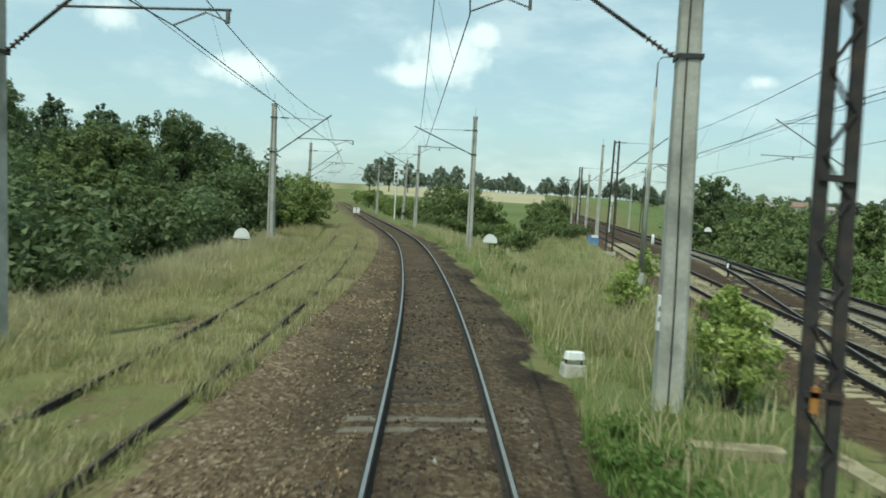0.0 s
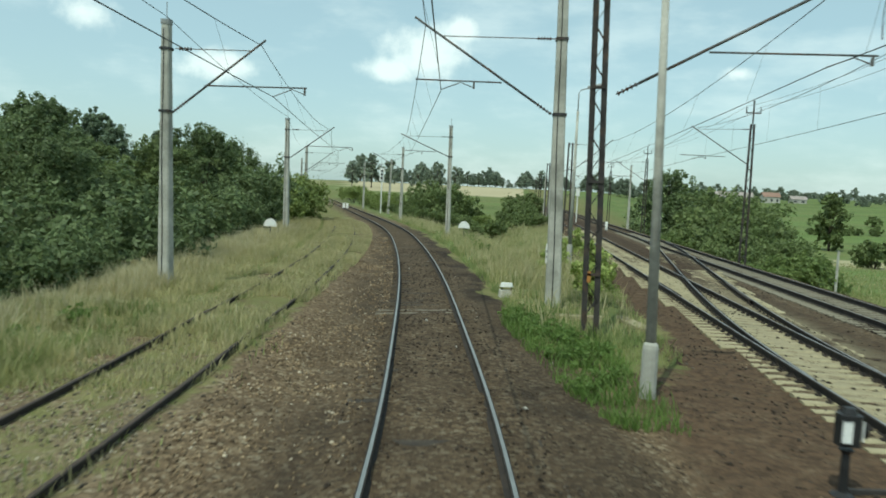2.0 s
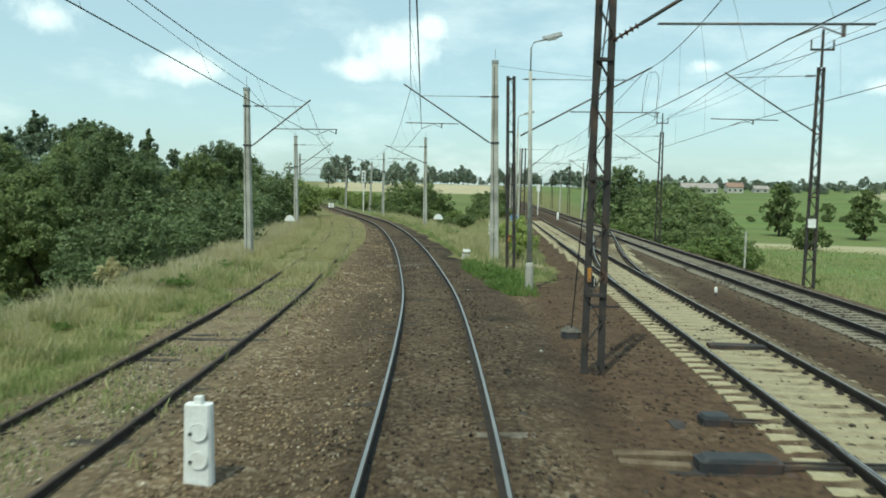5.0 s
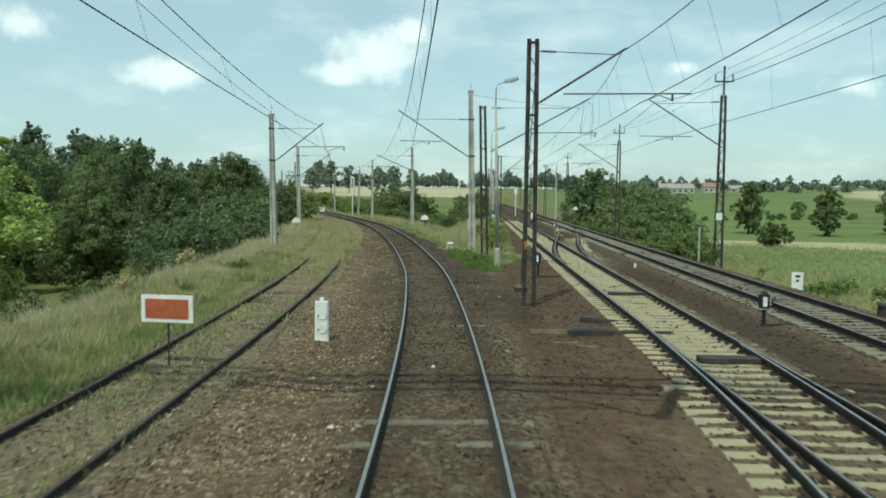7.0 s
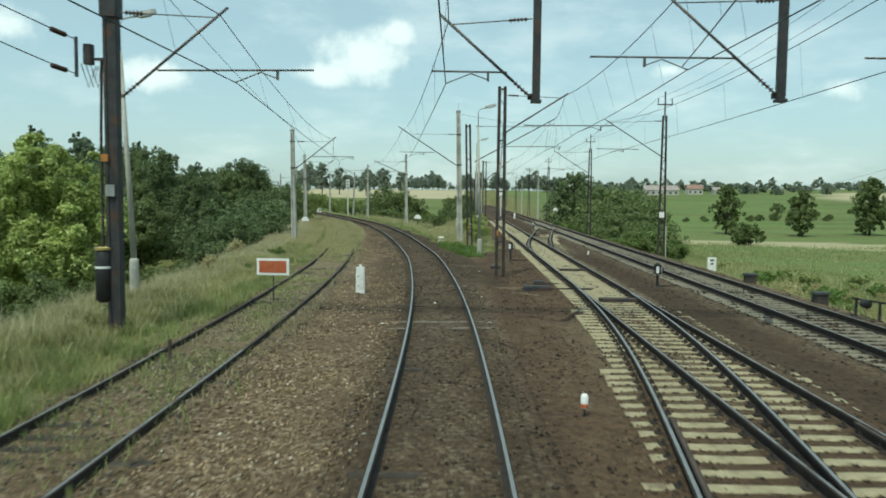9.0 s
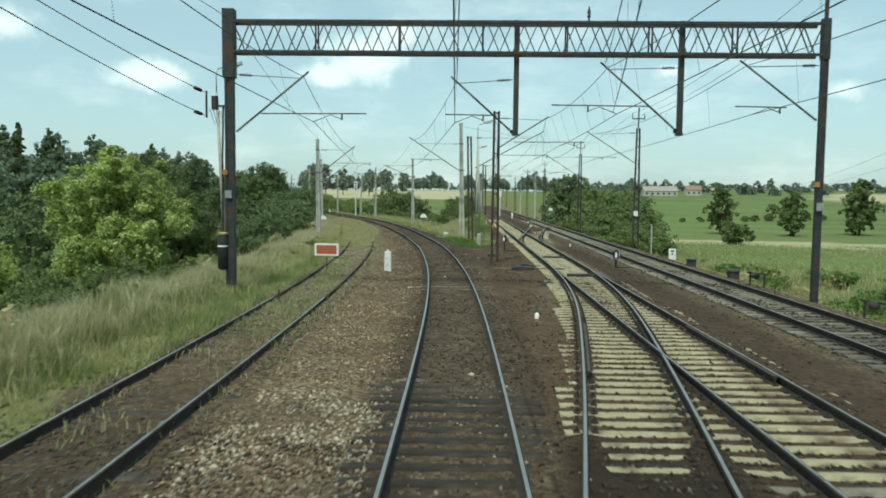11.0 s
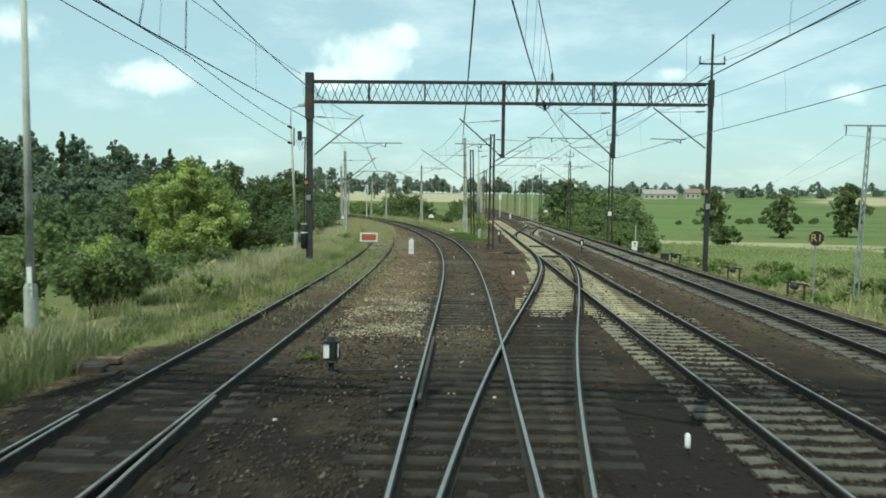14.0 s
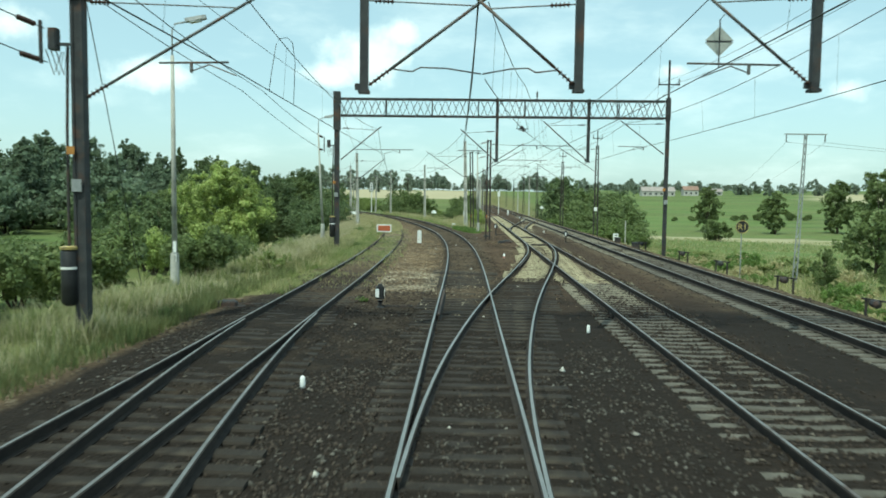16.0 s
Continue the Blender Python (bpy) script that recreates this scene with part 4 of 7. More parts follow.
lattice_mast(5.15, 49.7, -0.1, 7.4, 0.44, 0.3, 14, 0.075, arm=dict(hinge=(5.3, 5.15), top=(8.2, 7.6), tie_z=7.28, reg_z=6.0, reg_in=6.3, reg_out=9.2, wire_x=7.6))
for y in (84, 125, 170):
    lattice_mast(float(TRACK_B(y)) - 2.9, y, -0.1, 7.4, 0.4, 0.3, 10, 0.07, arm=dict(hinge=(float(TRACK_B(y)) - 2.7, 5.15), top=(float(TRACK_B(y)) + 0.4, 7.5), tie_z=7.28, reg_z=6.0, reg_in=float(TRACK_B(y)) - 1.2, reg_out=float(TRACK_B(y)) + 1.2, wire_x=float(TRACK_B(y))), footing=False)
# guy wire from the mast top down to its anchor block
gw = thing("guy_wire", "taut steel guy wire from mast top to anchor block", "guy wire")
for dx in (-0.03, 0.05):
    part("upper_strand", Geo().tube([(3.85 + dx, -7.2, 4.0), (3.85 + dx * 2.2, -8.52, 6.9)], 0.013, 6), "wire", gw)
part("lower_rod", Geo().tube([(3.84, -5.32, -0.1), (3.85, -7.22, 4.0)], 0.013, 6), "steel", gw)
gw = thing("guy_wire", "thin taut steel guy wire from a gantry leg to the bank", "guy wire")
part("strand", Geo().tube([(-5.85, -48.9, 7.6), (-7.2, -43.0, zg(-7.2, -43.0) - 0.05)], 0.011, 6), "wire", gw)
part("anchor_eye", Geo().lathe((-7.2, -43.0, zg(-7.2, -43.0) - 0.1), [(0.07, 0), (0.07, 0.12), (0.04, 0.2)], 8), "steel", gw)
# plain concrete poles along the straight tracks
for x, y, h in ((5.3, 62, 8.0), (5.2, 74, 6.0), (5.6, 95, 7.5), (5.9, 118, 6.5), (15.4, 86, 7.6), (16.4, 130, 7.0)):
    concrete_mast(x, y, -0.15, h, 0, None, 0.3, False, True)


def lamp_post(x, y, z0, z1, lamp=(0.8, 0.0), base=1.4, r=0.085, lean=0.0):
    t = thing("lamp_post", "tall thin grey concrete lamp post with a cobra head lamp", "street lamp", group="yard lamp posts")
    part("base", Geo().lathe((x, y, z0 - 0.3), [(r * 1.55, 0), (r * 1.5, base), (r * 1.35, base + 0.06), (r * 1.02, base + 0.1)], 12), "concrete", t, smooth=False)
    part("pole", Geo().tube([(x, y, z0 + base - 0.3), (x + lean, y, z1)], r, 12, r2=r * 0.62), "concrete", t, smooth=True)
    x += lean
    dx, dy = lamp
    part("bracket", Geo().tube([(x, y, z1 - 0.05), (x, y, z1 + 0.75), (x + dx * 0.1, y + dy * 0.1, z1 + 0.92), (x + dx * 0.5, y + dy * 0.5, z1 + 1.0)], 0.025, 8), "grey", t, smooth=True)
    ang = math.atan2(dy, dx)
    m = Matrix.Rotation(ang, 3, "Z") @ Matrix.Rotation(radians(-12), 3, "Y")
    head = Geo()
    for a, b, wa, wb in ((0.0, 0.12, 0.10, 0.2), (0.12, 0.5, 0.2, 0.24), (0.5, 0.62, 0.24, 0.12)):
        pts = []
        for u, w in ((a, wa), (b, wb)):
            pts += [m @ Vector((u, -w / 2, -0.03)), m @ Vector((u, w / 2, -0.03)), m @ Vector((u, w * 0.3, 0.09)), m @ Vector((u, -w * 0.3, 0.09))]
        c = Vector((x + dx * 0.45, y + dy * 0.45, z1 + 1.0))
        head.add([c + p for p in pts], [(0, 1, 2, 3), (7, 6, 5, 4), (0, 4, 5, 1), (1, 5, 6, 2), (2, 6, 7, 3), (3, 7, 4, 0)])
    hd = part("lamp_head", head, "grey", t)
    part("lens", Geo().box(Vector((x + dx * 0.45, y + dy * 0.45, z1 + 0.95)) + m @ Vector((0.31, 0, 0)), (0.34, 0.17, 0.05), m, 0, 0.03), "lens", hd)
    return t


lamp_post(3.35, 2.7, -0.2, 6.85, (0.8, -0.15), 1.1, lean=-0.16)
lamp_post(-7.05, -17.0, zg(-7.05, -17.0), 6.9, (0.85, 0.1), 1.4, lean=-0.28)
lamp_post(-6.7, -42.0, zg(-6.7, -42), 6.95, (0.85, 0.1), 1.4)
np_ = thing("post_number_plate", "white strip plate with dark bars on a lamp post", "number plate")
part("plate", Geo().box((-6.66, -42.1, 1.15), (0.1, 0.02, 0.62)), "white", np_)
for k in (0.98, 1.1):
    part("bar", Geo().box((-6.65, -42.113, k), (0.06, 0.008, 0.06)), "grey", np_)
lamp_post(3.6, 24.0, zg(3.6, 24), 6.8, (0.8, -0.1), 1.2)


# ---- gantries ----


def gantry(y, xl, xr, zl, zr, beam0, beam1, hangers, left_arm, right_arm=None, slim=1.0):
    t = thing("portal_gantry", "dark steel portal gantry with lattice beam over the tracks", "gantry", group="overhead line gantries")
    for x, z0, nm in ((xl, zl, "left"), (xr, zr, "right")):
        # two channels with a plate between, set back: one section, drawn upwards
        sec = [(-0.17, -0.15), (-0.09, -0.15), (-0.09, -0.12), (0.09, -0.12), (0.09, -0.15), (0.17, -0.15), (0.17, 0.15), (0.09, 0.15), (0.09, 0.12), (-0.09, 0.12), (-0.09, 0.15), (-0.17, 0.15)]
        g = Geo()
        sx = slim * (1.0 if nm == "left" else 0.72)
        g.add([(x + u * sx, y + v * sx, zz) for zz in (z0 - 0.4, beam1 + 0.15) for u, v in sec], [tuple(range(11, -1, -1)), tuple(range(12, 24))] + [(i, (i + 1) % 12, 12 + (i + 1) % 12, 12 + i) for i in range(12)])
        lg = part("leg", g, "steel", t)
        part("head_plate", Geo().box((x, y, (beam0 + beam1) / 2 - (0.2 if nm == "left" else -0.05)), (0.38 if nm == "left" else 0.25, 0.34 if nm == "left" else 0.24, beam1 - beam0 + (1.2 if nm == "left" else 0.3)), None, 0, 0.02), "steel", lg)
        part("painted_band", Geo().box((x - 0.13, y - 0.155, z0 + 4.0), (0.16, 0.02, 0.16)), "orange", lg, "faded orange patch")
        if nm == "left":
            sl_ = part("cable_sleeve", Geo().lathe((x - 0.24, y - 0.08, z0 + 0.85), [(0.10, 0), (0.17, 0.06), (0.17, 1.1), (0.12, 1.16)], 14), "black", lg, "black cable sleeve", True)
            part("ring", Geo().lathe((x - 0.24, y - 0.08, z0 + 2.0), [(0.175, 0), (0.185, 0.05), (0.13, 0.07)], 14), "yellow", sl_, "yellow ring")
            part("ring", Geo().lathe((x - 0.24, y - 0.08, z0 + 1.6), [(0.174, 0), (0.174, 0.05)], 14), "white", sl_, "white ring")
            part("conduit", Geo().tube([(x - 0.24, y - 0.08, z0 + 2.0), (x - 0.23, y - 0.08, z0 + 4.4), (x - 0.2, y - 0.05, z0 + 6.1)], 0.03, 7), "rusty", sl_, "rusty brown conduit")
            sw = part("switch_frame", Geo().box((x - 0.45, y - 0.1, 5.9), (0.18, 0.2, 0.42), None, 0, 0.03).box((x - 0.72, y - 0.1, 5.85), (0.05, 0.06, 0.85)).box((x - 0.3, y - 0.1, 5.8), (0.5, 0.05, 0.06)), "steel", lg, "dark pole switch")
            for k in range(3):
                part("lead", Geo().tube([(x - 0.62 + 0.1 * k, y - 0.1, 5.7), (x - 0.45 + 0.1 * k, y - 0.12, 5.2), (x - 0.3 + 0.05 * k, y - 0.1, 5.65)], 0.012, 5), "tube", sw)
        part("notice_plate", Geo().box((x - 0.02, y - 0.165, z0 + 3.3), (0.2, 0.02, 0.25)), "grey", lg)
    a, b = xl + 0.18, xr - 0.18
    for yy in (-0.22, 0.22):
        for zz in (beam0, beam1):
            part("chord", Geo().beam((a, y + yy, zz), (b, y + yy, zz), 0.085, 0.085), "steel", t)
    n = 46
    for yy in (-0.22, 0.22):
        for i in range(n):
            u, v = a + (b - a) * i / n, a + (b - a) * (i + 1) / n
            z0, z1 = (beam0, beam1) if (i + (yy > 0)) % 2 else (beam1, beam0)
            part("lacing_bar", Geo().beam((u, y + yy, z0), (v, y + yy, z1), 0.04, 0.03), "steel", t)
        for i in range(1, 7):
            u = a + (b - a) * i / 7
            part("post_bar", Geo().beam((u, y + yy, beam0), (u, y + yy, beam1), 0.05, 0.04), "steel", t)
    for x, z, arm in hangers:
        hg = part("hanger_post", Geo().box((x, y, (z + beam1) / 2 + 0.05), (0.16, 0.16, beam1 - z + 0.1)).box((x, y, z - 0.02), (0.22, 0.22, 0.06)).box((x - 0.12, y, z + 0.08), (0.12, 0.1, 0.12)), "steel", t)
        cantilever(t, x, y - 0.06, **arm)
    cantilever(t, xl, y - 0.06, **left_arm)
    if right_arm:
        cantilever(t, xr, y - 0.06, **right_arm)
    return t


g1 = gantry(-21.75, -5.31, 13.45, -0.3, -0.5, 7.5, 8.45,
            [(3.83, 5.0, dict(hinge=(3.72, 5.05), top=(1.95, 6.62), tie_z=6.7, reg_z=5.58, reg_in=3.2, reg_out=1.6, wire_x=1.9)),
             (9.0, 5.05, dict(hinge=(8.88, 5.15), top=(6.65, 7.1), tie_z=7.1, reg_z=5.9, reg_in=8.0, reg_out=4.95, wire_x=7.0))],
            dict(hinge=(-5.08, 5.0), top=(-2.95, 6.75), tie_z=6.8, reg_z=5.58, reg_in=-4.3, reg_out=-0.92, wire_x=-2.6),
            dict(hinge=(13.25, 5.5), top=(11.0, 7.2), tie_z=7.2, reg_z=5.9, reg_in=12.3, reg_out=10.7, wire_x=11.2), 0.8)
part("feeder_pole", Geo().box((13.45, -21.75, 9.6), (0.1, 0.08, 2.3)).box((13.45, -21.75, 9.4), (1.2, 0.07, 0.07)), "steel", g1)
for s in (-0.56, 0.56):
    insulator_on(g1, (13.45 + s, -21.75, 9.43), (13.45 + s, -21.75, 9.75))
# section insulator in the crossover's contact wire
si = thing("section_insulator", "dark section insulator with two bowed skids in the overhead wire", "insulator")
c = Vector((4.0, -37.7, 5.3))
u, v = Vector((0.15, 0.985, 0.02)), Vector((0.985, -0.15, 0))
for s in (-1, 1):
    part("skid", Geo().tube([c - u * 0.5 + v * 0.02 * s, c - u * 0.3 + v * 0.1 * s, c + v * 0.12 * s, c + u * 0.3 + v * 0.1 * s, c + u * 0.5 + v * 0.02 * s], 0.016, 6), "steel", si, smooth=True)
insulator_on(si, c - u * 0.32 + Vector((0, 0, 0.05)), c + u * 0.32 + Vector((0, 0, 0.05)), "core")
part("cross_bar", Geo().beam(c - v * 0.22 + u * 0.1 + Vector((0, 0, 0.03)), c + v * 0.22 + u * 0.1 + Vector((0, 0, 0.03)), 0.03, 0.02), "steel", si)
part("clamp", Geo().box(c + u * 0.62, (0.06, 0.16, 0.08)).box(c - u * 0.62, (0.06, 0.16, 0.08)), "steel", si)
part("hanger", Geo().tube([c - v * 0.2 + u * 0.1, c + Vector((0, 0, 0.9)) - u * 0.6], 0.006, 5).tube([c + v * 0.2 + u * 0.1, c + Vector((0, 0, 0.9)) - u * 0.6], 0.006, 5), "wire", si)
st = part("beam_insulator", Geo().lathe((6.05, -21.9, 8.5), [(0.03, 0), (0.03, 0.1), (0.07, 0.14), (0.03, 0.2), (0.06, 0.26), (0.02, 0.45)], 10), "insulator", g1, smooth=True)
g2 = gantry(-49.0, -5.8, 13.0, -0.3, -0.5, 7.5, 8.45,
            [(-0.05, 4.95, dict(hinge=(0.05, 5.05), top=(2.22, 6.66), tie_z=6.7, reg_z=5.38, reg_in=0.62, reg_out=2.1, wire_x=2.28, goose=True)),
             (4.2, 5.0, dict(hinge=(4.1, 5.1), top=(2.35, 6.6), tie_z=6.65, reg_z=5.38, reg_in=3.6, reg_out=2.3, wire_x=2.3, goose=True)),
             (8.8, 5.05, dict(hinge=(8.68, 5.15), top=(6.75, 6.75), tie_z=6.8, reg_z=5.51, reg_in=8.1, reg_out=6.3, wire_x=6.6))],
            dict(hinge=(-5.62, 4.77), top=(-2.45, 6.6), tie_z=6.65, reg_z=5.46, reg_in=-4.15, reg_out=-2.75, wire_x=-2.6),
            dict(hinge=(12.8, 5.5), top=(10.9, 7.1), tie_z=7.1, reg_z=5.8, reg_in=12.0, reg_out=10.4, wire_x=10.9), 0.72)
# catenary end sign hanging from the second gantry
sg = thing("diamond_sign", "pale square sign board hung on its corner from the overhead line", "railway sign")
c = Vector((6.95, -48.95, 5.98))
for s in (1, -1):
    for u in (1, -1):
        part("panel", Geo().plate([c + Vector((0.015 * u, 0, 0.015 * s)), c + Vector((0.28 * u, 0, 0.015 * s)), c + Vector((0.015 * u, 0, 0.28 * s))][::(1 if s * u > 0 else -1)], 0.012, (0, -1, 0)), "sign_grey", sg)
part("frame", Geo().tube([c + Vector((0, 0, -0.5)), c + Vector((0, 0, 0.42)), c + Vector((0.08, 0, 0.52))], 0.014, 6).box(c, (0.5, 0.012, 0.03)), "steel", sg)


# ---- wires ----


def sag(p, q, drop, n=14):
    p, q = Vector(p), Vector(q)
    return [p.lerp(q, i / n) - Vector((0, 0, drop * 4 * (i / n) * (1 - i / n))) for i in range(n + 1)]


def catenary(supports, label, droppers=True, r=0.011, sagging=0.55):
    """supports: (x, y, contact height, carrier x, carrier height) in order along the track."""
    t = thing("overhead_wire", label, "overhead wire")
    cw, mw = [], []
    for (x0, y0, z0, m0, h0), (x1, y1, z1, m1, h1) in zip(supports, supports[1:]):
        a, b = sag((x0, y0, z0), (x1, y1, z1), 0.06, 16), sag((m0, y0, h0), (m1, y1, h1), sagging * min(1, abs(y1 - y0) / 30), 16)
        cw += a if not cw else a[1:]
        mw += b if not mw else b[1:]
        for i in range(2, 15, 3):
            part("dropper", Geo().tube([a[i], b[i]], 0.0032, 4), "wire", t)
    part("contact_wire", Geo().tube(cw, r, 6), "wire", t)
    part("carrier_wire", Geo().tube(mw, r, 6), "wire", t)
    return t


catenary([(2.3, -110, 5.4, 2.3, 6.9), (2.12, -80, 5.4, 2.2, 6.8), (2.1, -49, 5.15, 2.2, 6.62), (1.9, -21.75, 5.34, 1.95, 6.66), (-1.1, 11.25, 5.7, -1.6, 7.5), (-6.5, 42, 5.55, -6.8, 6.85), (-14.4, 69, 5.5, -14.3, 6.9), (-27.6, 112, 5.5, -27.4, 6.9), (-41.6, 160, 5.5, -41.6, 6.9)], "dark copper overhead wire above the curved track")
catenary([(-2.5, -110, 5.3, -2.5, 6.8), (-2.5, -80, 5.3, -2.5, 6.7), (-2.5, -49, 5.25, -2.35, 6.68), (-2.6, -21.75, 5.33, -2.95, 6.77), (-5.8, 11.2, 5.35, -6.2, 6.77), (-10.2, 36.5, 5.25, -10.7, 6.6), (-17.8, 67, 5.3, -18.4, 6.7), (-28.0, 100, 5.3, -28.6, 6.7), (-40.2, 140, 5.3, -40.2, 6.7)], "dark copper overhead wire above the disused siding")
catenary([(6.6, -110, 5.4, 6.6, 7.0), (6.4, -80, 5.4, 6.6, 6.9), (6.6, -49, 5.28, 6.7, 6.78), (7.0, -21.75, 5.65, 6.7, 7.1), (6.8, -8.6, 5.53, 6.3, 6.95), (7.3, 7.1, 5.83, 7.75, 7.7), (7.6, 49.7, 5.75, 8.2, 7.6), (7.8, 84, 5.75, 8.2, 7.5), (8.1, 125, 5.75, 8.5, 7.5), (8.6, 170, 5.75, 8.9, 7.5), (9.6, 290, 5.75, 9.6, 7.5)], "dark copper overhead wire above the loop track")
catenary([(10.5, -110, 5.6, 10.5, 7.1), (10.9, -49, 5.46, 10.9, 7.1), (11.2, -21.75, 5.66, 11.05, 7.2), (11.7, 9.55, 5.9, 11.65, 7.9), (12.2, 40, 5.9, 12.3, 7.9), (12.9, 82, 5.9, 13.0, 7.9), (13.4, 120, 5.9, 13.4, 7.9), (14.8, 215, 5.9, 14.8, 7.9)], "dark copper overhead wire above the far track")
# wire of the crossover
catenary([(2.35, -49, 5.2, 2.4, 6.7), (4.03, -37.5, 5.33, 4.1, 6.85), (6.9, -21.75, 5.72, 6.6, 7.2)], "dark copper overhead wire above the crossover")
# feeders along the mast tops
fd = thing("feeder_lines", "thin dark feeder lines strung along the mast tops", "power line")
for dx in (-0.44, 0.44):
    pts = []
    tops = [(13.45, -110, 9.5), (13.45, -49, 9.5), (13.45, -21.75, 9.5), (15.2, 9.6, 9.4), (15.9, 40, 9.4), (16.6, 82, 9.4), (17.1, 120, 9.4), (18.5, 215, 9.4)]
    for (x0, y0, z0), (x1, y1, z1) in zip(tops, tops[1:]):
        s = sag((x0 + dx, y0, z0), (x1 + dx, y1, z1), 0.5)
        pts += s if not pts else s[1:]
    part("line", Geo().tube(pts, 0.009, 5), "wire", fd)
for path, r in (([(-5.4, -49, 7.3), (-5.7, -36, 6.83), (-6.13, -21.75, 6.26)], 0.012), ([(-6.7, -49, 7.6), (-6.46, -36, 6.82), (-6.13, -21.75, 5.52)], 0.012),
                ([(-6.2, -80, 7.4), (-6.4, -63, 6.75), (-6.5, -49, 6.14)], 0.012), ([(-7.0, -80, 7.4), (-6.8, -63, 6.6), (-6.45, -49, 5.47)], 0.012),
                ([(-5.35, -110, 9.2), (-5.8, -49, 8.6), (-5.3, -21.75, 8.55), (-8.97, 11.2, 7.5), (-13.5, 36.5, 7.3), (-22, 67, 7.4)], 0.010),
                ([(1.9, 11.3, 8.55), (7.4, 7.1, 7.3)], 0.008)):
    pts = []
    for p, q in zip(path, path[1:]):
        s = sag(p, q, 0.35 * (Vector(q) - Vector(p)).length / 40)
        pts += s if not pts else s[1:]
    part("line", Geo().tube(pts, r, 5), "wire", fd)
# jumper loops between the wires
for x, y, z, w in ((-2.66, -45, 5.95, 0.26), (7.4, 4.5, 6.3, 0.3)):
    j = thing("jumper_cable", "looped dark jumper cable hanging between overhead wires", "cable")
    part("loop", Geo().tube([(x - w * 1.1, y - 0.3, z - 0.5), (x - w, y - 0.2, z - 0.1), (x - w * 0.6, y - 0.1, z + 0.7), (x - w * 0.3, y, z + 0.87), (x + w * 0.4, y, z + 0.9), (x + w * 0.85, y + 0.1, z + 0.78), (x + w, y + 0.2, z + 0.3), (x + w * 0.75, y + 0.3, z - 0.72)], 0.009, 6), "wire", j, smooth=True)
# insulators on the left side lines at the gantry
for y, z, x0 in ((-22.2, 6.25, -6.1), (-22.2, 5.52, -6.1), (-49.4, 6.15, -6.5), (-49.4, 5.47, -6.45)):
    g = thing("line_insulator", "brown porcelain strain insulator beside a gantry leg", "insulator")
    insulator_on(g, (x0, y - 0.5, z), (x0, y + 0.1, z), "stack")

# country power line pole in the meadow
pe = thing("power_pole", "slim grey lattice power pole with a level crossarm", "power pole")
zb = zg(22.9, -17)
part("shaft", lattice(Geo(), (23.05, -17, zb), (23.35, -17, 7.15), 0.26, 0.13, 0.04, 20, 0.07), "grey", pe)
part("crossarm", Geo().box((23.35, -17, 7.15), (2.6, 0.08, 0.08)), "grey", pe)
for s in (-1.2, 1.2):
    insulator_on(pe, (23.35 + s, -17, 7.1), (23.35 + s, -17, 6.65))
lp = thing("power_lines", "thin country power lines crossing the meadow", "power line")
for s in (-1.2, 1.2):
    part("line", Geo().tube(sag((23.35 + s, -17, 6.65), (52 + s, 77, 4.6), 0.9) , 0.008, 5), "wire", lp)
    part("line", Geo().tube(sag((23.35 + s, -17, 6.65), (70, -30 + s, 5), 1.2), 0.008, 5), "wire", lp)

# ---- signs, signals and small things by the track ----
rs = thing("stop_board", "faded red board with white border on a thin post", "railway sign")
m = Matrix.Translation((-3.1, -16.85, 0)) @ Matrix.Rotation(radians(-6), 4, "Z")
part("post", Geo().tube([m @ Vector((0, 0.03, -0.3)), m @ Vector((0, 0.03, 0.75))], 0.018, 6), "steel", rs)
bd = part("board", Geo().box(m @ Vector((0, 0, 0.9)), (0.96, 0.03, 0.48), (m.to_3x3()), 0), "white", rs, "white bordered board")
part("red_field", Geo().box(m @ Vector((0, -0.02, 0.9)), (0.80, 0.012, 0.34), m.to_3x3()), "red", bd, "faded red panel")

wp = thing("white_marker_post", "white painted concrete marker block with two round dials", "marker post")
m = pose(-0.99, -13.9, 0, 0, 0, 4)
part("block", Geo().box((-0.99, -13.9, 0.2), (0.30, 0.16, 0.88), m.to_3x3(), 0, 0.03, 0.92).box((-0.99, -13.9, 0.68), (0.08, 0.08, 0.08)), "white", wp)
for z in (0.36, 0.06):
    part("dial", Geo().lathe((-0.97, -13.985, z), [(0.10, 0.0), (0.10, 0.006), (0.088, 0.009), (0.084, 0.005)], 16, m=Matrix.Rotation(radians(90), 3, "X")), "white", wp)
    part("spot", Geo().lathe((-1.05, -13.99, z - 0.02), [(0.022, 0.0), (0.018, 0.010)], 10, m=Matrix.Rotation(radians(90), 3, "X")), "black", wp)


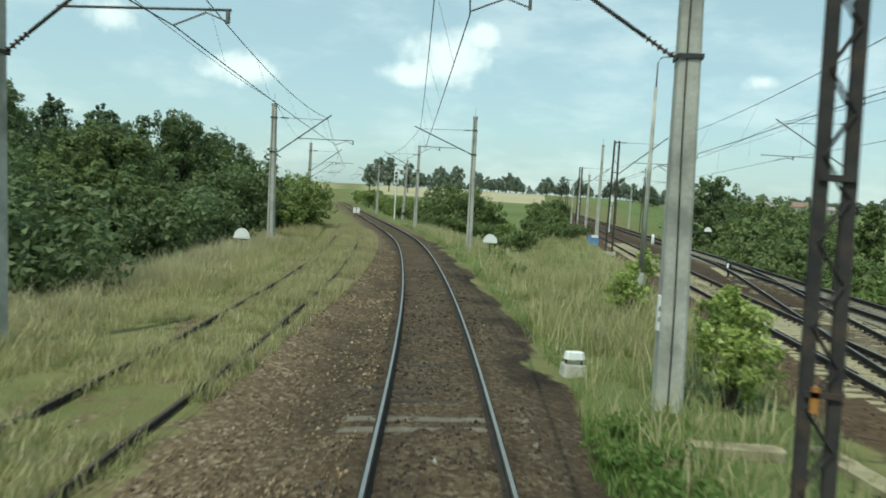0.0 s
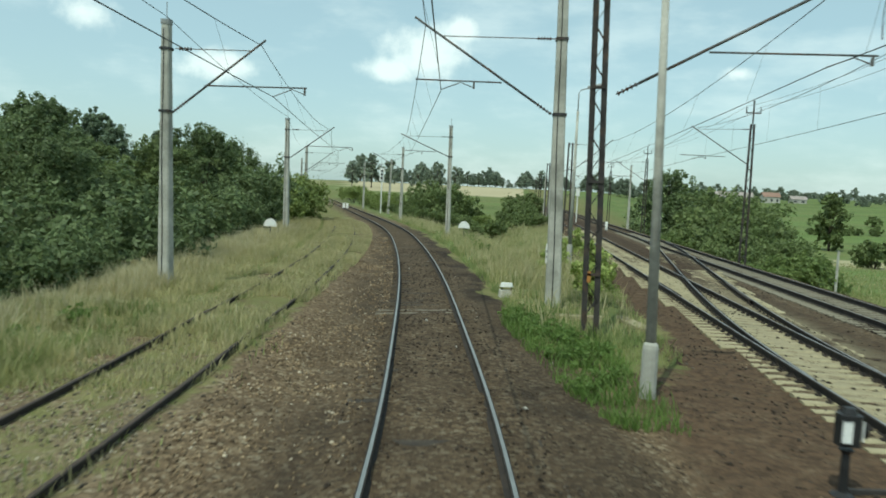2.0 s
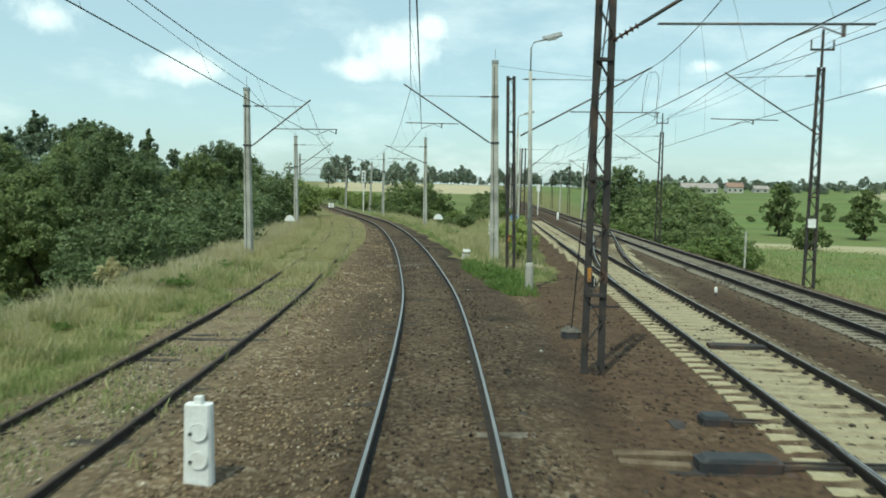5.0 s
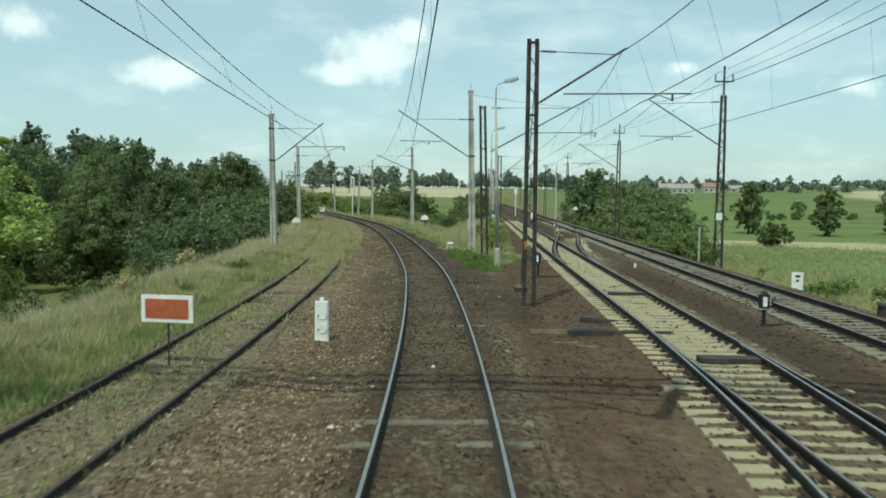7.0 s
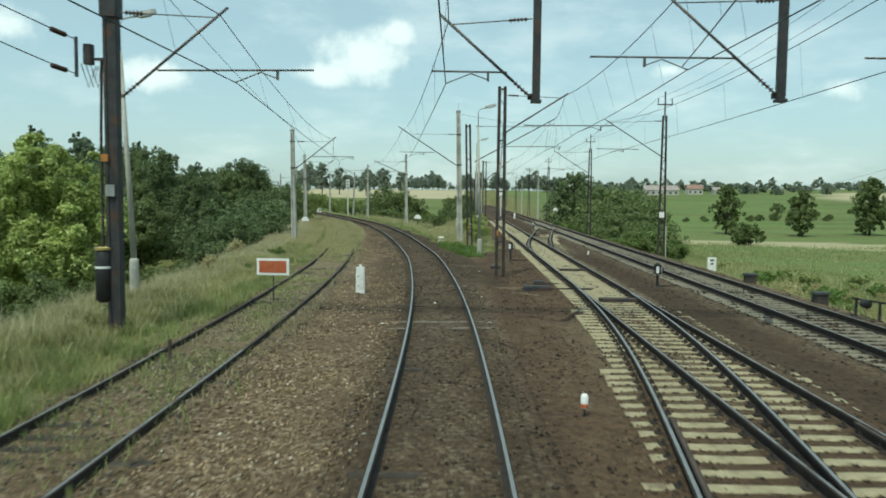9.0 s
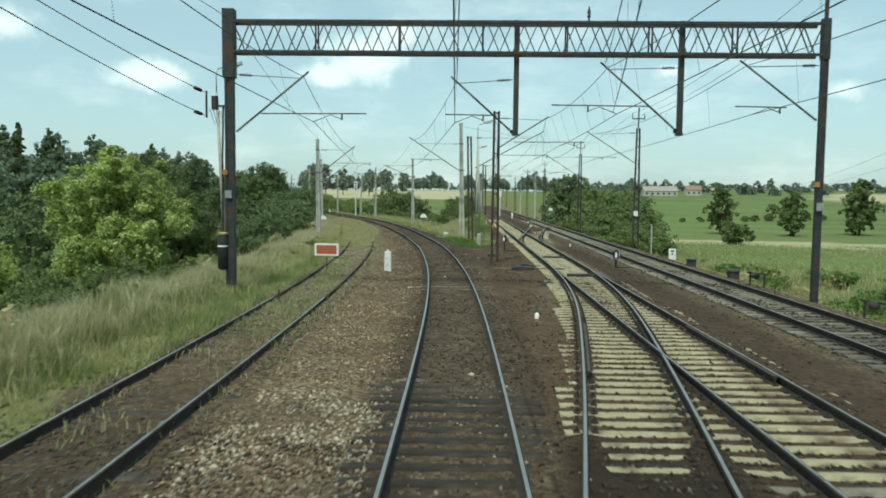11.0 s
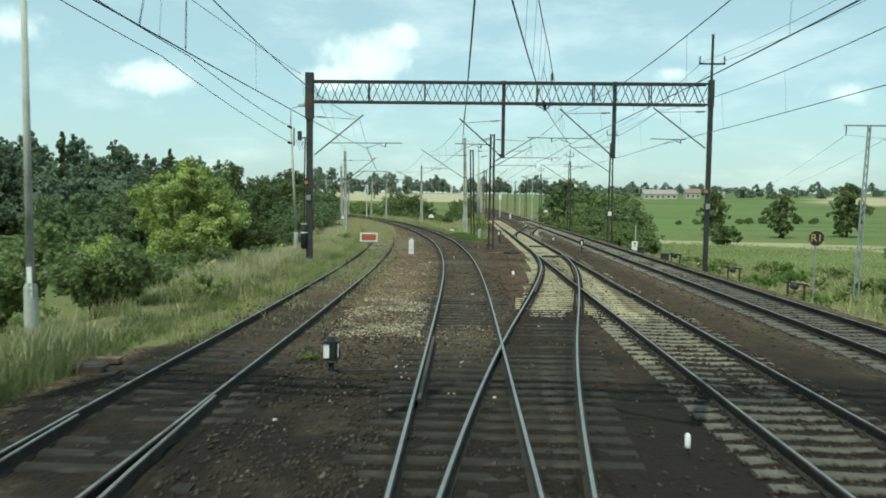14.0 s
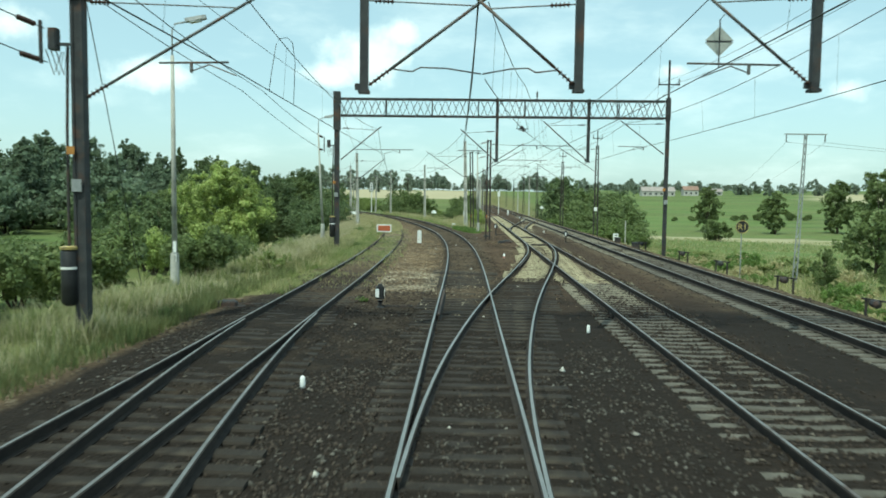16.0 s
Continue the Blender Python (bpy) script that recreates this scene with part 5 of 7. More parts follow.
def dwarf_signal(x, y, z0, turn=0.0, post=0.35, label="black switch lantern with white lit faces on a short post"):
    """A point indicator lantern: pedestal, lantern housing with two white panes, and a cap."""
    t = thing("switch_lantern", label, "switch lantern", pose(x, y, z0, 0, 0, turn), group="switch lanterns")
    part("pedestal", Geo().lathe((0, 0, -0.05), [(0.13, 0), (0.13, 0.06), (0.05, 0.1), (0.045, post), (0.08, post + 0.05)], 10), "black", t)
    b = part("housing", Geo().box((0, 0, post + 0.22), (0.24, 0.22, 0.34), None, 0, 0.05).box((0, 0, post + 0.42), (0.16, 0.15, 0.08), None, 0, 0.04, 0.7), "black", t)
    part("white_pane", Geo().box((-0.075, -0.115, post + 0.22), (0.10, 0.012, 0.24), None, 0, 0.02), "lens", b, "bright white pane")
    part("white_pane", Geo().box((0.125, -0.03, post + 0.22), (0.012, 0.10, 0.22)), "lens", b, "bright white pane")
    part("side_disc", Geo().lathe((0.15, -0.03, post + 0.22), [(0.09, 0), (0.09, 0.02)], 12, m=Matrix.Rotation(radians(90), 3, "Y")), "black", b)
    part("drive_rod", Geo().box((0.45, 0.05, 0.03), (0.9, 0.05, 0.06)), "rusty", t)
    return t


dwarf_signal(4.82, -0.8, -0.2, 8, 0.52)
dwarf_signal(9.33, -11.4, -0.2, 20, 0.42)
dwarf_signal(-0.3, -43.7, -0.2, 5, 0.2)
dwarf_signal(11.0 - 1.1, 38.0, -0.2, 0, 0.4)


def weight_box(x, y):
    t = thing("counterweight_box", "small dark anchor block with a grey weathered lid", "anchor block")
    # dark body below, paler grey lid above
    part("block", Geo().box((x, y, -0.14), (0.44, 0.42, 0.22), None, 0, 0.09, 0.9), "steel", t, "dark lower block")
    part("lid", Geo().box((x, y, 0.0), (0.44, 0.42, 0.09), None, 0, 0.1, 0.45), "sleeper_old", t, "grey weathered lid")


weight_box(3.84, -5.3)


def peg(x, y, z0, h, r, mat, label, tip=None, lean=0.0):
    t = thing("marker_peg", label, "marker peg", group="marker pegs")
    top = Vector((x + lean, y, z0 + h))
    part("stake", Geo().tube([(x, y, z0 - 0.1), top - Vector((0, 0, h * 0.5))], 0.012, 6), "steel", t)
    part("head", Geo().lathe((x + lean * 0.6, y, z0 + h * 0.35), [(r * 0.9, 0), (r, h * 0.1), (r, h * 0.55), (r * 0.5, h * 0.65)], 10), mat, t, smooth=True)
    if tip:
        part("stripe", Geo().lathe((x + lean * 0.6, y, z0 + h * 0.42), [(r * 1.04, 0), (r * 1.04, h * 0.16)], 10), tip, t)


peg(4.02, -27.3, -0.2, 0.34, 0.055, "white", "small white and red lantern peg in the dirt", "red", 0.03)
peg(4.77, -47.6, -0.2, 0.28, 0.036, "white", "small beige marker peg in the dirt")
peg(-0.48, -52.7, -0.2, 0.28, 0.042, "white", "small white marker peg in the dirt", None, 0.02)
peg(9.5, 59.5, -0.2, 1.3, 0.12, "white", "white cylindrical marker between the tracks")
peg(9.3, 2.5, -0.2, 0.3, 0.05, "white", "small white marker peg in the dirt")


def half_disc(x, y, z, h, label="white half-round sign on a thin post", r=0.36):
    t = thing("half_round_sign", label, "railway sign", group="half-round signs")
    part("post", Geo().tube([(x, y + 0.03, zg(x, y) - 0.2), (x, y + 0.03, z + 0.1)], 0.02, 6), "steel", t)
    arc = [(x + r * math.cos(a), y, z + r * 1.2 * math.sin(a)) for a in np.linspace(0, math.pi, 14)]
    bd = part("board", Geo().plate(arc, 0.02, (0, -1, 0)), "white", t)
    arc2 = [(x + r * 0.62 * math.cos(a), y - 0.006, z + 0.06 + r * 0.72 * math.sin(a)) for a in np.linspace(0, math.pi, 12)]
    part("inner_field", Geo().plate(arc2, 0.004, (0, -1, 0)), "lens", bd)


half_disc(-2.0, 36.0, 0.85, 1.0)
half_disc(-11.9, 29.0, 0.72, 1.0)
half_disc(16.5, 72.0, 1.3, 1.2)
dm = thing("double_marker", "two white marker plates on posts beside the track", "railway sign")
for s in (-0.24, 0.24):
    part("plate", Geo().box((-23.3 + s, 94.5, 0.62), (0.36, 0.04, 0.72)), "white", dm)
    part("post", Geo().box((-23.3 + s, 94.55, 0.1), (0.05, 0.05, 1.0)), "steel", dm)

# tall colour light signal by the curve
cs = thing("colour_light_signal", "tall white railway signal on a white post beside the curve", "railway signal")
sx, sy = -17.4, 90.5
part("post", Geo().tube([(sx, sy, -0.3), (sx, sy, 4.6)], 0.09, 8), "white", cs)
part("backboard", Geo().box((sx, sy - 0.1, 5.2), (0.62, 0.1, 1.8), None, 0, 0.04), "white", cs)
for k in range(3):
    part("lamp_hood", Geo().lathe((sx, sy - 0.15, 4.7 + 0.5 * k), [(0.14, 0), (0.14, 0.16)], 10, m=Matrix.Rotation(radians(90), 3, "X")), "black", cs)
# white post signal with lamp, beyond the straight tracks
cs2 = thing("colour_light_signal", "white signal post between the straight tracks", "railway signal")
part("post", Geo().tube([(9.7, 96, -0.3), (9.7, 96, 3.6)], 0.08, 8), "white", cs2)
part("backboard", Geo().box((9.7, 95.9, 4.1), (0.55, 0.1, 1.1), None, 0, 0.04), "white", cs2)

# white plate sign with dark marks by the far track
ws = thing("distance_plate", "white rectangular distance plate beside the far track", "railway sign")
part("plate", Geo().box((15.35, 0.5, -0.36), (0.46, 0.05, 0.72), None, 0, 0.02), "white", ws)
part("post", Geo().box((15.35, 0.56, -0.7), (0.07, 0.07, 0.9)), "steel", ws)
for k, w in ((0.14, 0.2), (-0.04, 0.1)):
    part("number_bar", Geo().box((15.35, 0.468, k - 0.30), (w, 0.008, 0.09)), "black", ws)

# white stones and base block near the curve
bk = thing("white_topped_block", "concrete block with a white painted cap in the grass", "concrete block")
zb = zg(0.95, 13.2)
part("block", Geo().box((0.97, 13.2, zb + 0.06), (0.46, 0.4, 0.3), pose(0, 0, 0, 0, 0, 12).to_3x3(), 0, 0.05, 0.9), "block", bk)
for s in (-0.14, 0.14):
    part("stem", Geo().box((0.97 + s, 13.2, zb + 0.25), (0.035, 0.05, 0.16)), "steel", bk)
part("cap", Geo().box((0.97, 13.2, zb + 0.37), (0.38, 0.24, 0.12), pose(0, 0, 0, 0, 0, 12).to_3x3(), 0, 0.06, 0.85), "white", bk, "white painted cap")
sl = thing("concrete_slab", "weathered concrete cover slab lying in the grass", "concrete slab")
part("slab", Geo().box((2.75, 9.4, -0.10), (1.3, 0.3, 0.22), pose(0, 0, 0, 0, 0, 5).to_3x3(), 0, 0.06), "sleeper", sl)
sl = thing("concrete_kerb", "worn concrete kerb sunk in the weeds", "kerb")
part("kerb", Geo().box((4.1, 9.0, -0.12), (0.34, 1.7, 0.22), pose(0, 0, 0, 0, 0, 12).to_3x3(), 0, 0.06), "sleeper", sl)

# white striped plate and blue panel on poles
pl = thing("blue_panel", "blue and white panel at the foot of a pole", "panel")
part("panel", Geo().box((4.6, 56.0, 0.3), (0.8, 0.08, 1.0)), "blue", pl)
part("white_field", Geo().box((4.7, 55.95, 0.75), (0.5, 0.03, 0.2)), "white", pl)


def point_machine(x, y, turn, lid=0.6, z=-0.2, rods=1.4):
    t = thing("point_machine", "low dark steel point machine with drive rods beside the rails", "point machine", pose(x, y, z, 0, 0, turn), group="point machines")
    part("case", Geo().box((0, 0, 0.07), (lid, 0.32, 0.14), None, 0, 0.04), "steel", t)
    part("lid", Geo().box((0, 0, 0.16), (lid * 0.94, 0.28, 0.04), None, 0, 0.05, 0.9), "steel", t)
    part("bed_plate", Geo().box((-0.1, 0, 0.0), (lid + 0.6, 0.42, 0.05)), "rusty", t)
    part("drive_rod", Geo().box((rods / 2 + lid / 2, -0.05, 0.08), (rods, 0.04, 0.03)), "rusty", t)
    part("detector_rod", Geo().box((rods / 2 + lid / 2, 0.1, 0.08), (rods, 0.03, 0.03)), "rusty", t)


point_machine(4.9, -12.9, 3, 0.95)
point_machine(5.15, -11.2, 3, 0.4, -0.22, 0.5)
for px0, py0, ln, ang_ in ((4.0, -12.6, 0.95, 4), (3.95, -12.95, 0.8, -3), (4.2, -14.0, 0.55, 8), (4.6, -14.3, 0.45, -12)):
    pk = thing("plank", "weathered brown plank lying beside the point machine", "plank", group="loose planks")
    part("board", Geo().box((px0, py0, zg(px0, py0) + 0.025), (ln, 0.16, 0.06), pose(0, 0, 0, 0, 0, ang_).to_3x3(), 0, 0.02), "tan_wood", pk)
point_machine(-4.6, -44.0, 5, 0.8)
for px0, py0, ln, ang_ in ((-5.15, -43.7, 0.9, 6), (-4.9, -43.35, 1.3, 2)):
    pk = thing("plank", "dark weathered plank lying at the siding's point machine", "plank", group="loose planks")
    part("board", Geo().box((px0, py0, zg(px0, py0) + 0.05), (ln, 0.2, 0.09), pose(0, 0, 0, 0, 0, ang_).to_3x3(), 0, 0.02), "tan_wood", pk)
pp = thing("pipe_stub", "short grey pipe lying in the verge beside the siding", "pipe")
part("pipe", Geo().tube([(-6.1, -46.6, zg(-6.1, -46.6) + 0.06), (-5.5, -46.3, zg(-5.5, -46.3) + 0.07)], 0.06, 10), "sleeper_grey", pp, smooth=True)
ib = thing("tie_bar_cover", "flat grey steel cover between the rails of the turnout", "cover box")
part("cover", Geo().box((7.05, -15.6, -0.1), (1.15, 0.32, 0.1), None, 0, 0.03), "rusty", ib)
ib = thing("tie_bar_cover", "flat grey steel cover between the rails of the turnout", "cover box")
part("cover", Geo().box((7.15, -6.0, -0.12), (1.15, 0.3, 0.08), None, 0, 0.03), "rusty", ib)

# round yellow lettered sign in the meadow
r1 = thing("round_letter_sign", "round dark sign with yellow letters and rim on a thin post", "railway sign")
part("post", Geo().tube([(15.05, -29.05, zg(15.05, -29) - 0.2), (15.05, -29.05, 1.5)], 0.025, 6), "grey", r1)
disc = part("disc", Geo().lathe((15.05, -29.1, 1.69), [(0.30, 0), (0.30, 0.03)], 28, m=Matrix.Rotation(radians(90), 3, "X")), "black", r1)
part("rim", Geo().tube([(15.05 + 0.29 * math.cos(a), -29.135, 1.69 + 0.29 * math.sin(a)) for a in np.linspace(0, 2 * math.pi, 29)], 0.016, 5), "yellow", disc, "yellow rim")
fc = bpy.data.curves.new("letters", "FONT")
fc.body, fc.size, fc.align_x, fc.align_y, fc.extrude = "R1", 0.40, "CENTER", "CENTER", 0.004
tmp = bpy.data.objects.new("letters", fc)
lm = bpy.data.meshes.new_from_object(tmp)
bpy.data.objects.remove(tmp)
lm.materials.clear()
lm.materials.append(M["yellow"])
lo = part("letters", lm, None, disc, "yellow letters", at=pose(15.05, -29.142, 1.69, 90, 0, 0))

# low rail fence along the bank by the far track
for x, y in ((13.05, -17.6), (13.5, -24.6), (13.25, -31.0), (13.2, -37.5), (13.05, -43.5)):
    t = thing("trough_bracket", "low rusty bracket stand beside the far track", "bracket stand", group="bracket stands")
    for u, v in ((0.0, 0.0), (0.24, -0.7)):
        z0 = zg(x + u, y + v)
        part("leg", Geo().box((x + u, y + v, z0 + 0.18), (0.055, 0.055, 0.66)), "rusty", t)
    z0 = zg(x, y)
    part("top_bar", Geo().beam((x - 0.05, y + 0.14, z0 + 0.47), (x + 0.29, y - 0.84, z0 + 0.47), 0.05, 0.05), "rusty", t)
    part("pulley_wheel", Geo().lathe((x + 0.08, y - 0.3, z0 + 0.38), [(0.03, -0.16), (0.11, -0.12), (0.12, 0.12), (0.03, 0.16)], 10, m=Matrix.Rotation(radians(90), 3, "X")), "steel", t)
for x, y in ((13.45, -9.3), (13.5, -14.7)):
    t = thing("cable_box", "squat dark steel cable box beside the far track", "cable box")
    z0 = zg(x, y)
    part("body", Geo().box((x, y, z0 + 0.12), (0.42, 0.36, 0.4), None, 0, 0.04, 0.94), "rusty", t)
    part("lid", Geo().box((x, y, z0 + 0.34), (0.48, 0.42, 0.06), None, 0, 0.05, 0.9), "steel", t)

# concrete field post and posts in the meadow
for x, y, h in ((28.3, 55.3, 5.2),):
    t = thing("concrete_post", "leaning weathered concrete post in the meadow", "post")
    z0 = zg(x, y)
    part("post", Geo().box((x, y, z0 + h / 2), (0.2, 0.2, h), None, 0, 0.03, 0.8), "concrete", t)

# sheds and houses on the far hill


def house(x, y, w, d, h, rh, roof="roof", label="long whitewashed farm building with a grey roof on the hill", n=6):
    z = zg(x, y) - 0.5
    t = thing("farmhouse", label, "house", pose(x, y, z))
    part("wall", Geo().box((0, 0, h / 2), (w, d, h)), "wall", t)
    g = Geo()
    e = 0.6
    pr = [(-d / 2 - e, h - 0.1), (0, h + rh), (d / 2 + e, h - 0.1), (d / 2 + e, h + 0.15), (0, h + rh + 0.3), (-d / 2 - e, h + 0.15)]
    vs = [(s * (w / 2 + e), a, b) for s in (-1, 1) for a, b in pr]
    g.add(vs, [(0, 1, 2, 3, 4, 5), (11, 10, 9, 8, 7, 6)] + [(i, i + 6, (i + 1) % 6 + 6, (i + 1) % 6) for i in range(6)])
    part("roof", g, roof, t)
    part("gable", Geo().add([(s * w / 2, a, b) for s in (-1, 1) for a, b in ((-d / 2, h), (d / 2, h), (0, h + rh))], [(0, 1, 2), (5, 4, 3), (0, 3, 4, 1), (1, 4, 5, 2), (2, 5, 3, 0)]), "wall", t)
    for i in range(n):
        part("window", Geo().box((-w / 2 + w * (i + 0.5) / n, -d / 2 - 0.03, h * 0.5), (w / n * 0.4, 0.12, h * 0.38)), "window", t)


house(200, 690, 33, 12, 5.0, 4.5)
house(236, 700, 15, 10, 6.0, 4.0, "roof_red", "red-roofed farmhouse among trees on the hill", 3)
house(268, 720, 14, 9, 4.0, 3.0, "roof", "small pale farm shed on the hill", 2)

# ---- trees and bushes ----
RNG = np.random.RandomState(7)


def quads_mesh(name, centers, axes_u, axes_v, mat):
    """Many small leaf blades, three corners each, in one mesh."""
    n = len(centers)
    co = np.stack([centers - axes_u - axes_v * 0.45, centers + axes_u * 1.05, centers - axes_u * 0.15 + axes_v * 0.95], 1).reshape(-1, 3)
    m_ = bpy.data.meshes.new(name)
    m_.vertices.add(3 * n)
    m_.vertices.foreach_set("co", co.astype(np.float32).ravel())
    m_.loops.add(3 * n)
    m_.loops.foreach_set("vertex_index", np.arange(3 * n))
    m_.polygons.add(n)
    m_.polygons.foreach_set("loop_start", np.arange(0, 3 * n, 3))
    m_.update()
    m_.materials.append(M[mat])
    return m_


def unit(v):
    return v / np.maximum(np.linalg.norm(v, axis=-1, keepdims=True), 1e-9)


def crown(name, lobes, leaves, size, mat, rng, grain=45):
    """Leaves on the skins of many uneven clumps. lobes: (centre, radii)."""
    vol = np.array([r[0] * r[1] + r[1] * r[2] for _, r in lobes])
    share = (leaves * vol / vol.sum()).astype(int)
    cs, us, vs = [], [], []
    for (c, r), n in zip(lobes, share):
        sub = max(5, int(n / grain))
        # clumps over the lobe's skin, then leaves over each clump
        d = unit(rng.normal(size=(sub, 3)))
        d[:, 2] = d[:, 2] * 0.9 + 0.12
        cc = np.array(c) + d * np.array(r) * rng.uniform(0.55, 1.16, (sub, 1))
        k = rng.randint(0, sub, n)
        e = unit(rng.normal(size=(n, 3)) + np.array([0, 0, 0.35 if grain > 45 else 0.0]))
        cr = np.mean(r) * rng.uniform(0.14, 0.36, (sub, 1)) * rng.uniform(0.6, 1.5, (sub, 3))
        p = cc[k] + e * cr[k] * (rng.uniform(0.3, 1.0, n) ** 0.5 * np.where(rng.uniform(0, 1, n) < 0.1, 1.5, 1.0))[:, None]
        nrm = unit(e * 0.6 + d[k] * 0.4 + np.array([0, 0, 0.45]) + rng.normal(size=(n, 3)) * 0.65)
        t = unit(np.cross(nrm, rng.normal(size=(n, 3))))
        s = size * rng.uniform(0.55, 1.25, (n, 1))
        cs.append(p), us.append(t * s), vs.append(np.cross(nrm, t) * s)
    return quads_mesh(name, np.concatenate(cs), np.concatenate(us), np.concatenate(vs), mat)


def tree_model(h, rx, trunk, leaves, size, mat, seed, low=0.22, lobes=16, label="", name="tree", cat="tree", pointed=False, far=True, grain=45):
    """A tapered trunk with limbs, and a crown of uneven leafy lobes. Built at the origin."""
    rng = np.random.RandomState(seed)
    t = thing(name, label, cat)
    g = Geo()
    bend = rng.uniform(-0.04, 0.04, 2) * h
    spine = [Vector((bend[0] * k * k, bend[1] * k * k, h * 0.8 * k - 0.3 * (k == 0))) for k in (0, 0.15, 0.35, 0.55, 0.75, 1.0)]
    g.tube(spine, trunk, 8, r2=trunk * 0.25)
    lb = []
    for i in range(lobes):
        z = low + (1 - low) * ((i + 0.5) / lobes)
        prof = math.sin(math.pi * min(1, (z - low) / (1 - low) * 0.86 + 0.14)) ** 0.6 if not pointed else (1.05 - (z - low) / (1 - low))
        a = i * 2.4 + rng.uniform(-0.4, 0.4)
        rr = rx * prof * rng.uniform(0.35, 0.8)
        c = (rr * math.cos(a), rr * math.sin(a), h * z * 0.93)
        s = rx * rng.uniform(0.30, 0.5) * (0.55 + 0.5 * prof)
        lb.append((c, (s, s, s * rng.uniform(0.65, 0.95))))
    lb.append(((0, 0, h * 0.9), (rx * 0.3, rx * 0.3, h * 0.1)))
    for c, r in lb[::2]:
        base = Vector((0, 0, max(h * low * 0.7, c[2] * 0.55)))
        lg = g if far else Geo()
        lg.tube([base, base.lerp(Vector(c), 0.5) + Vector((0, 0, 0.05 * h)), Vector(c)], trunk * 0.4, 5, r2=trunk * 0.08)
        if not far:
            part("limb", lg, "bark", t, smooth=True)
    part("trunk", g, "bark", t, smooth=True)
    part("crown", crown("crown", lb, leaves, size, mat, rng, grain), None, t)
    return t


def bush_model(h, rx, leaves, size, mat, seed, label, name="bush", lobes=7):
    rng = np.random.RandomState(seed)
    t = thing(name, label, "bush")
    lb = []
    for i in range(lobes):
        a = i * 2.4 + rng.uniform(-0.5, 0.5)
        rr = rx * rng.uniform(0.1, 0.7)
        s = rx * rng.uniform(0.35, 0.55)
        lb.append(((rr * math.cos(a), rr * math.sin(a), h * rng.uniform(0.3, 0.75)), (s, s, h * rng.uniform(0.22, 0.34))))
    g = Geo()
    for c, r in lb:
        g.tube([(c[0] * 0.15, c[1] * 0.15, -0.15), (c[0] * 0.6, c[1] * 0.6, c[2] * 0.6), c], 0.012 * h + 0.006, 5, r2=0.004)
    part("stem", g, "bark", t)
    part("leaves", crown("leaves", lb, leaves, size, mat, rng), None, t)
    return t


def plant(model, spots):
    """Puts the model at the first spot and copies of it at the others: (x, y, scale, turn)."""
    for i, (x, y, s, a) in enumerate(spots):
        m_ = pose(x, y, zg(x, y) - 0.05, 0, 0, a) @ Matrix.Scale(s, 4)
        if i == 0:
            first = m_
            continue
        o = copy_thing(model, pose(x, y, zg(x, y) - 0.05, 0, 0, a))
        o.scale = (s, s, s)
    model.matrix_basis = first


OAK = "broad dark green deciduous tree on the embankment foot"
plant(tree_model(10.5, 4.4, 0.24, 42000, 0.115, "leaf_dark", 1, 0.06, 22, OAK, far=False, grain=70), [(-19.5, 22, 0.76, 10), (-20.5, 40, 0.9, 120), (-26, 31, 0.98, 200), (-24, 53, 0.85, 300), (-28, 18, 0.85, 60), (-36, 44, 1.1, 20), (-30, 60, 0.9, 77)])
plant(tree_model(9.6, 4.0, 0.22, 42000, 0.115, "leaf_mid", 2, 0.06, 20, OAK, far=False, grain=70), [(-19, 30.5, 0.86, 40), (-21, 14.5, 0.72, 160), (-21.5, 47, 0.82, 230), (-31, 25, 0.95, 310), (-26, 9, 0.8, 80), (-32, 38, 1.05, 130), (-38, 55, 1.0, 10)])
plant(tree_model(8.4, 4.3, 0.2, 60000, 0.10, "leaf_light", 3, 0.04, 26, "full bright green tree below the bank, sunlight put into its leaf colour", far=False, grain=170), [(-18.3, -2.2, 1.0, 0)])
plant(tree_model(7.5, 3.4, 0.15, 9000, 0.15, "leaf_willow", 4, 0.03, 12, "grey-green willow bush in the meadow"), [(-24.5, -1, 0.72, 0), (-28, 6, 0.8, 90), (-34, 12, 0.85, 180), (-30, -2, 0.55, 40), (-40, 16, 0.8, 300), (-24, -6, 0.45, 200)])
FOR = "tall dark tree of the wood behind the meadow"
plant(tree_model(23, 7.0, 0.4, 15000, 0.36, "leaf_wood_hazy", 5, 0.1, 20, FOR), [(-114, 160, 1.0, 0), (-104, 166, 0.95, 90), (-122, 150, 1.0, 200), (-96, 110, 0.8, 30), (-88, 84, 0.75, 300), (-100, 70, 0.85, 120), (-78, 128, 0.72, 10), (-130, 120, 1.0, 77), (-110, 96, 0.9, 250), (-120, 60, 0.9, 140), (-105, 40, 0.8, 20), (-66, 150, 0.6, 220), (-74, 62, 0.66, 33), (-80, 48, 0.68, 99), (-86, 66, 0.74, 180), (-92, 54, 0.76, 260), (-70, 84, 0.62, 320), (-99, 30, 0.78, 15), (-64, 92, 0.55, 70), (-118, 20, 0.9, 210)])
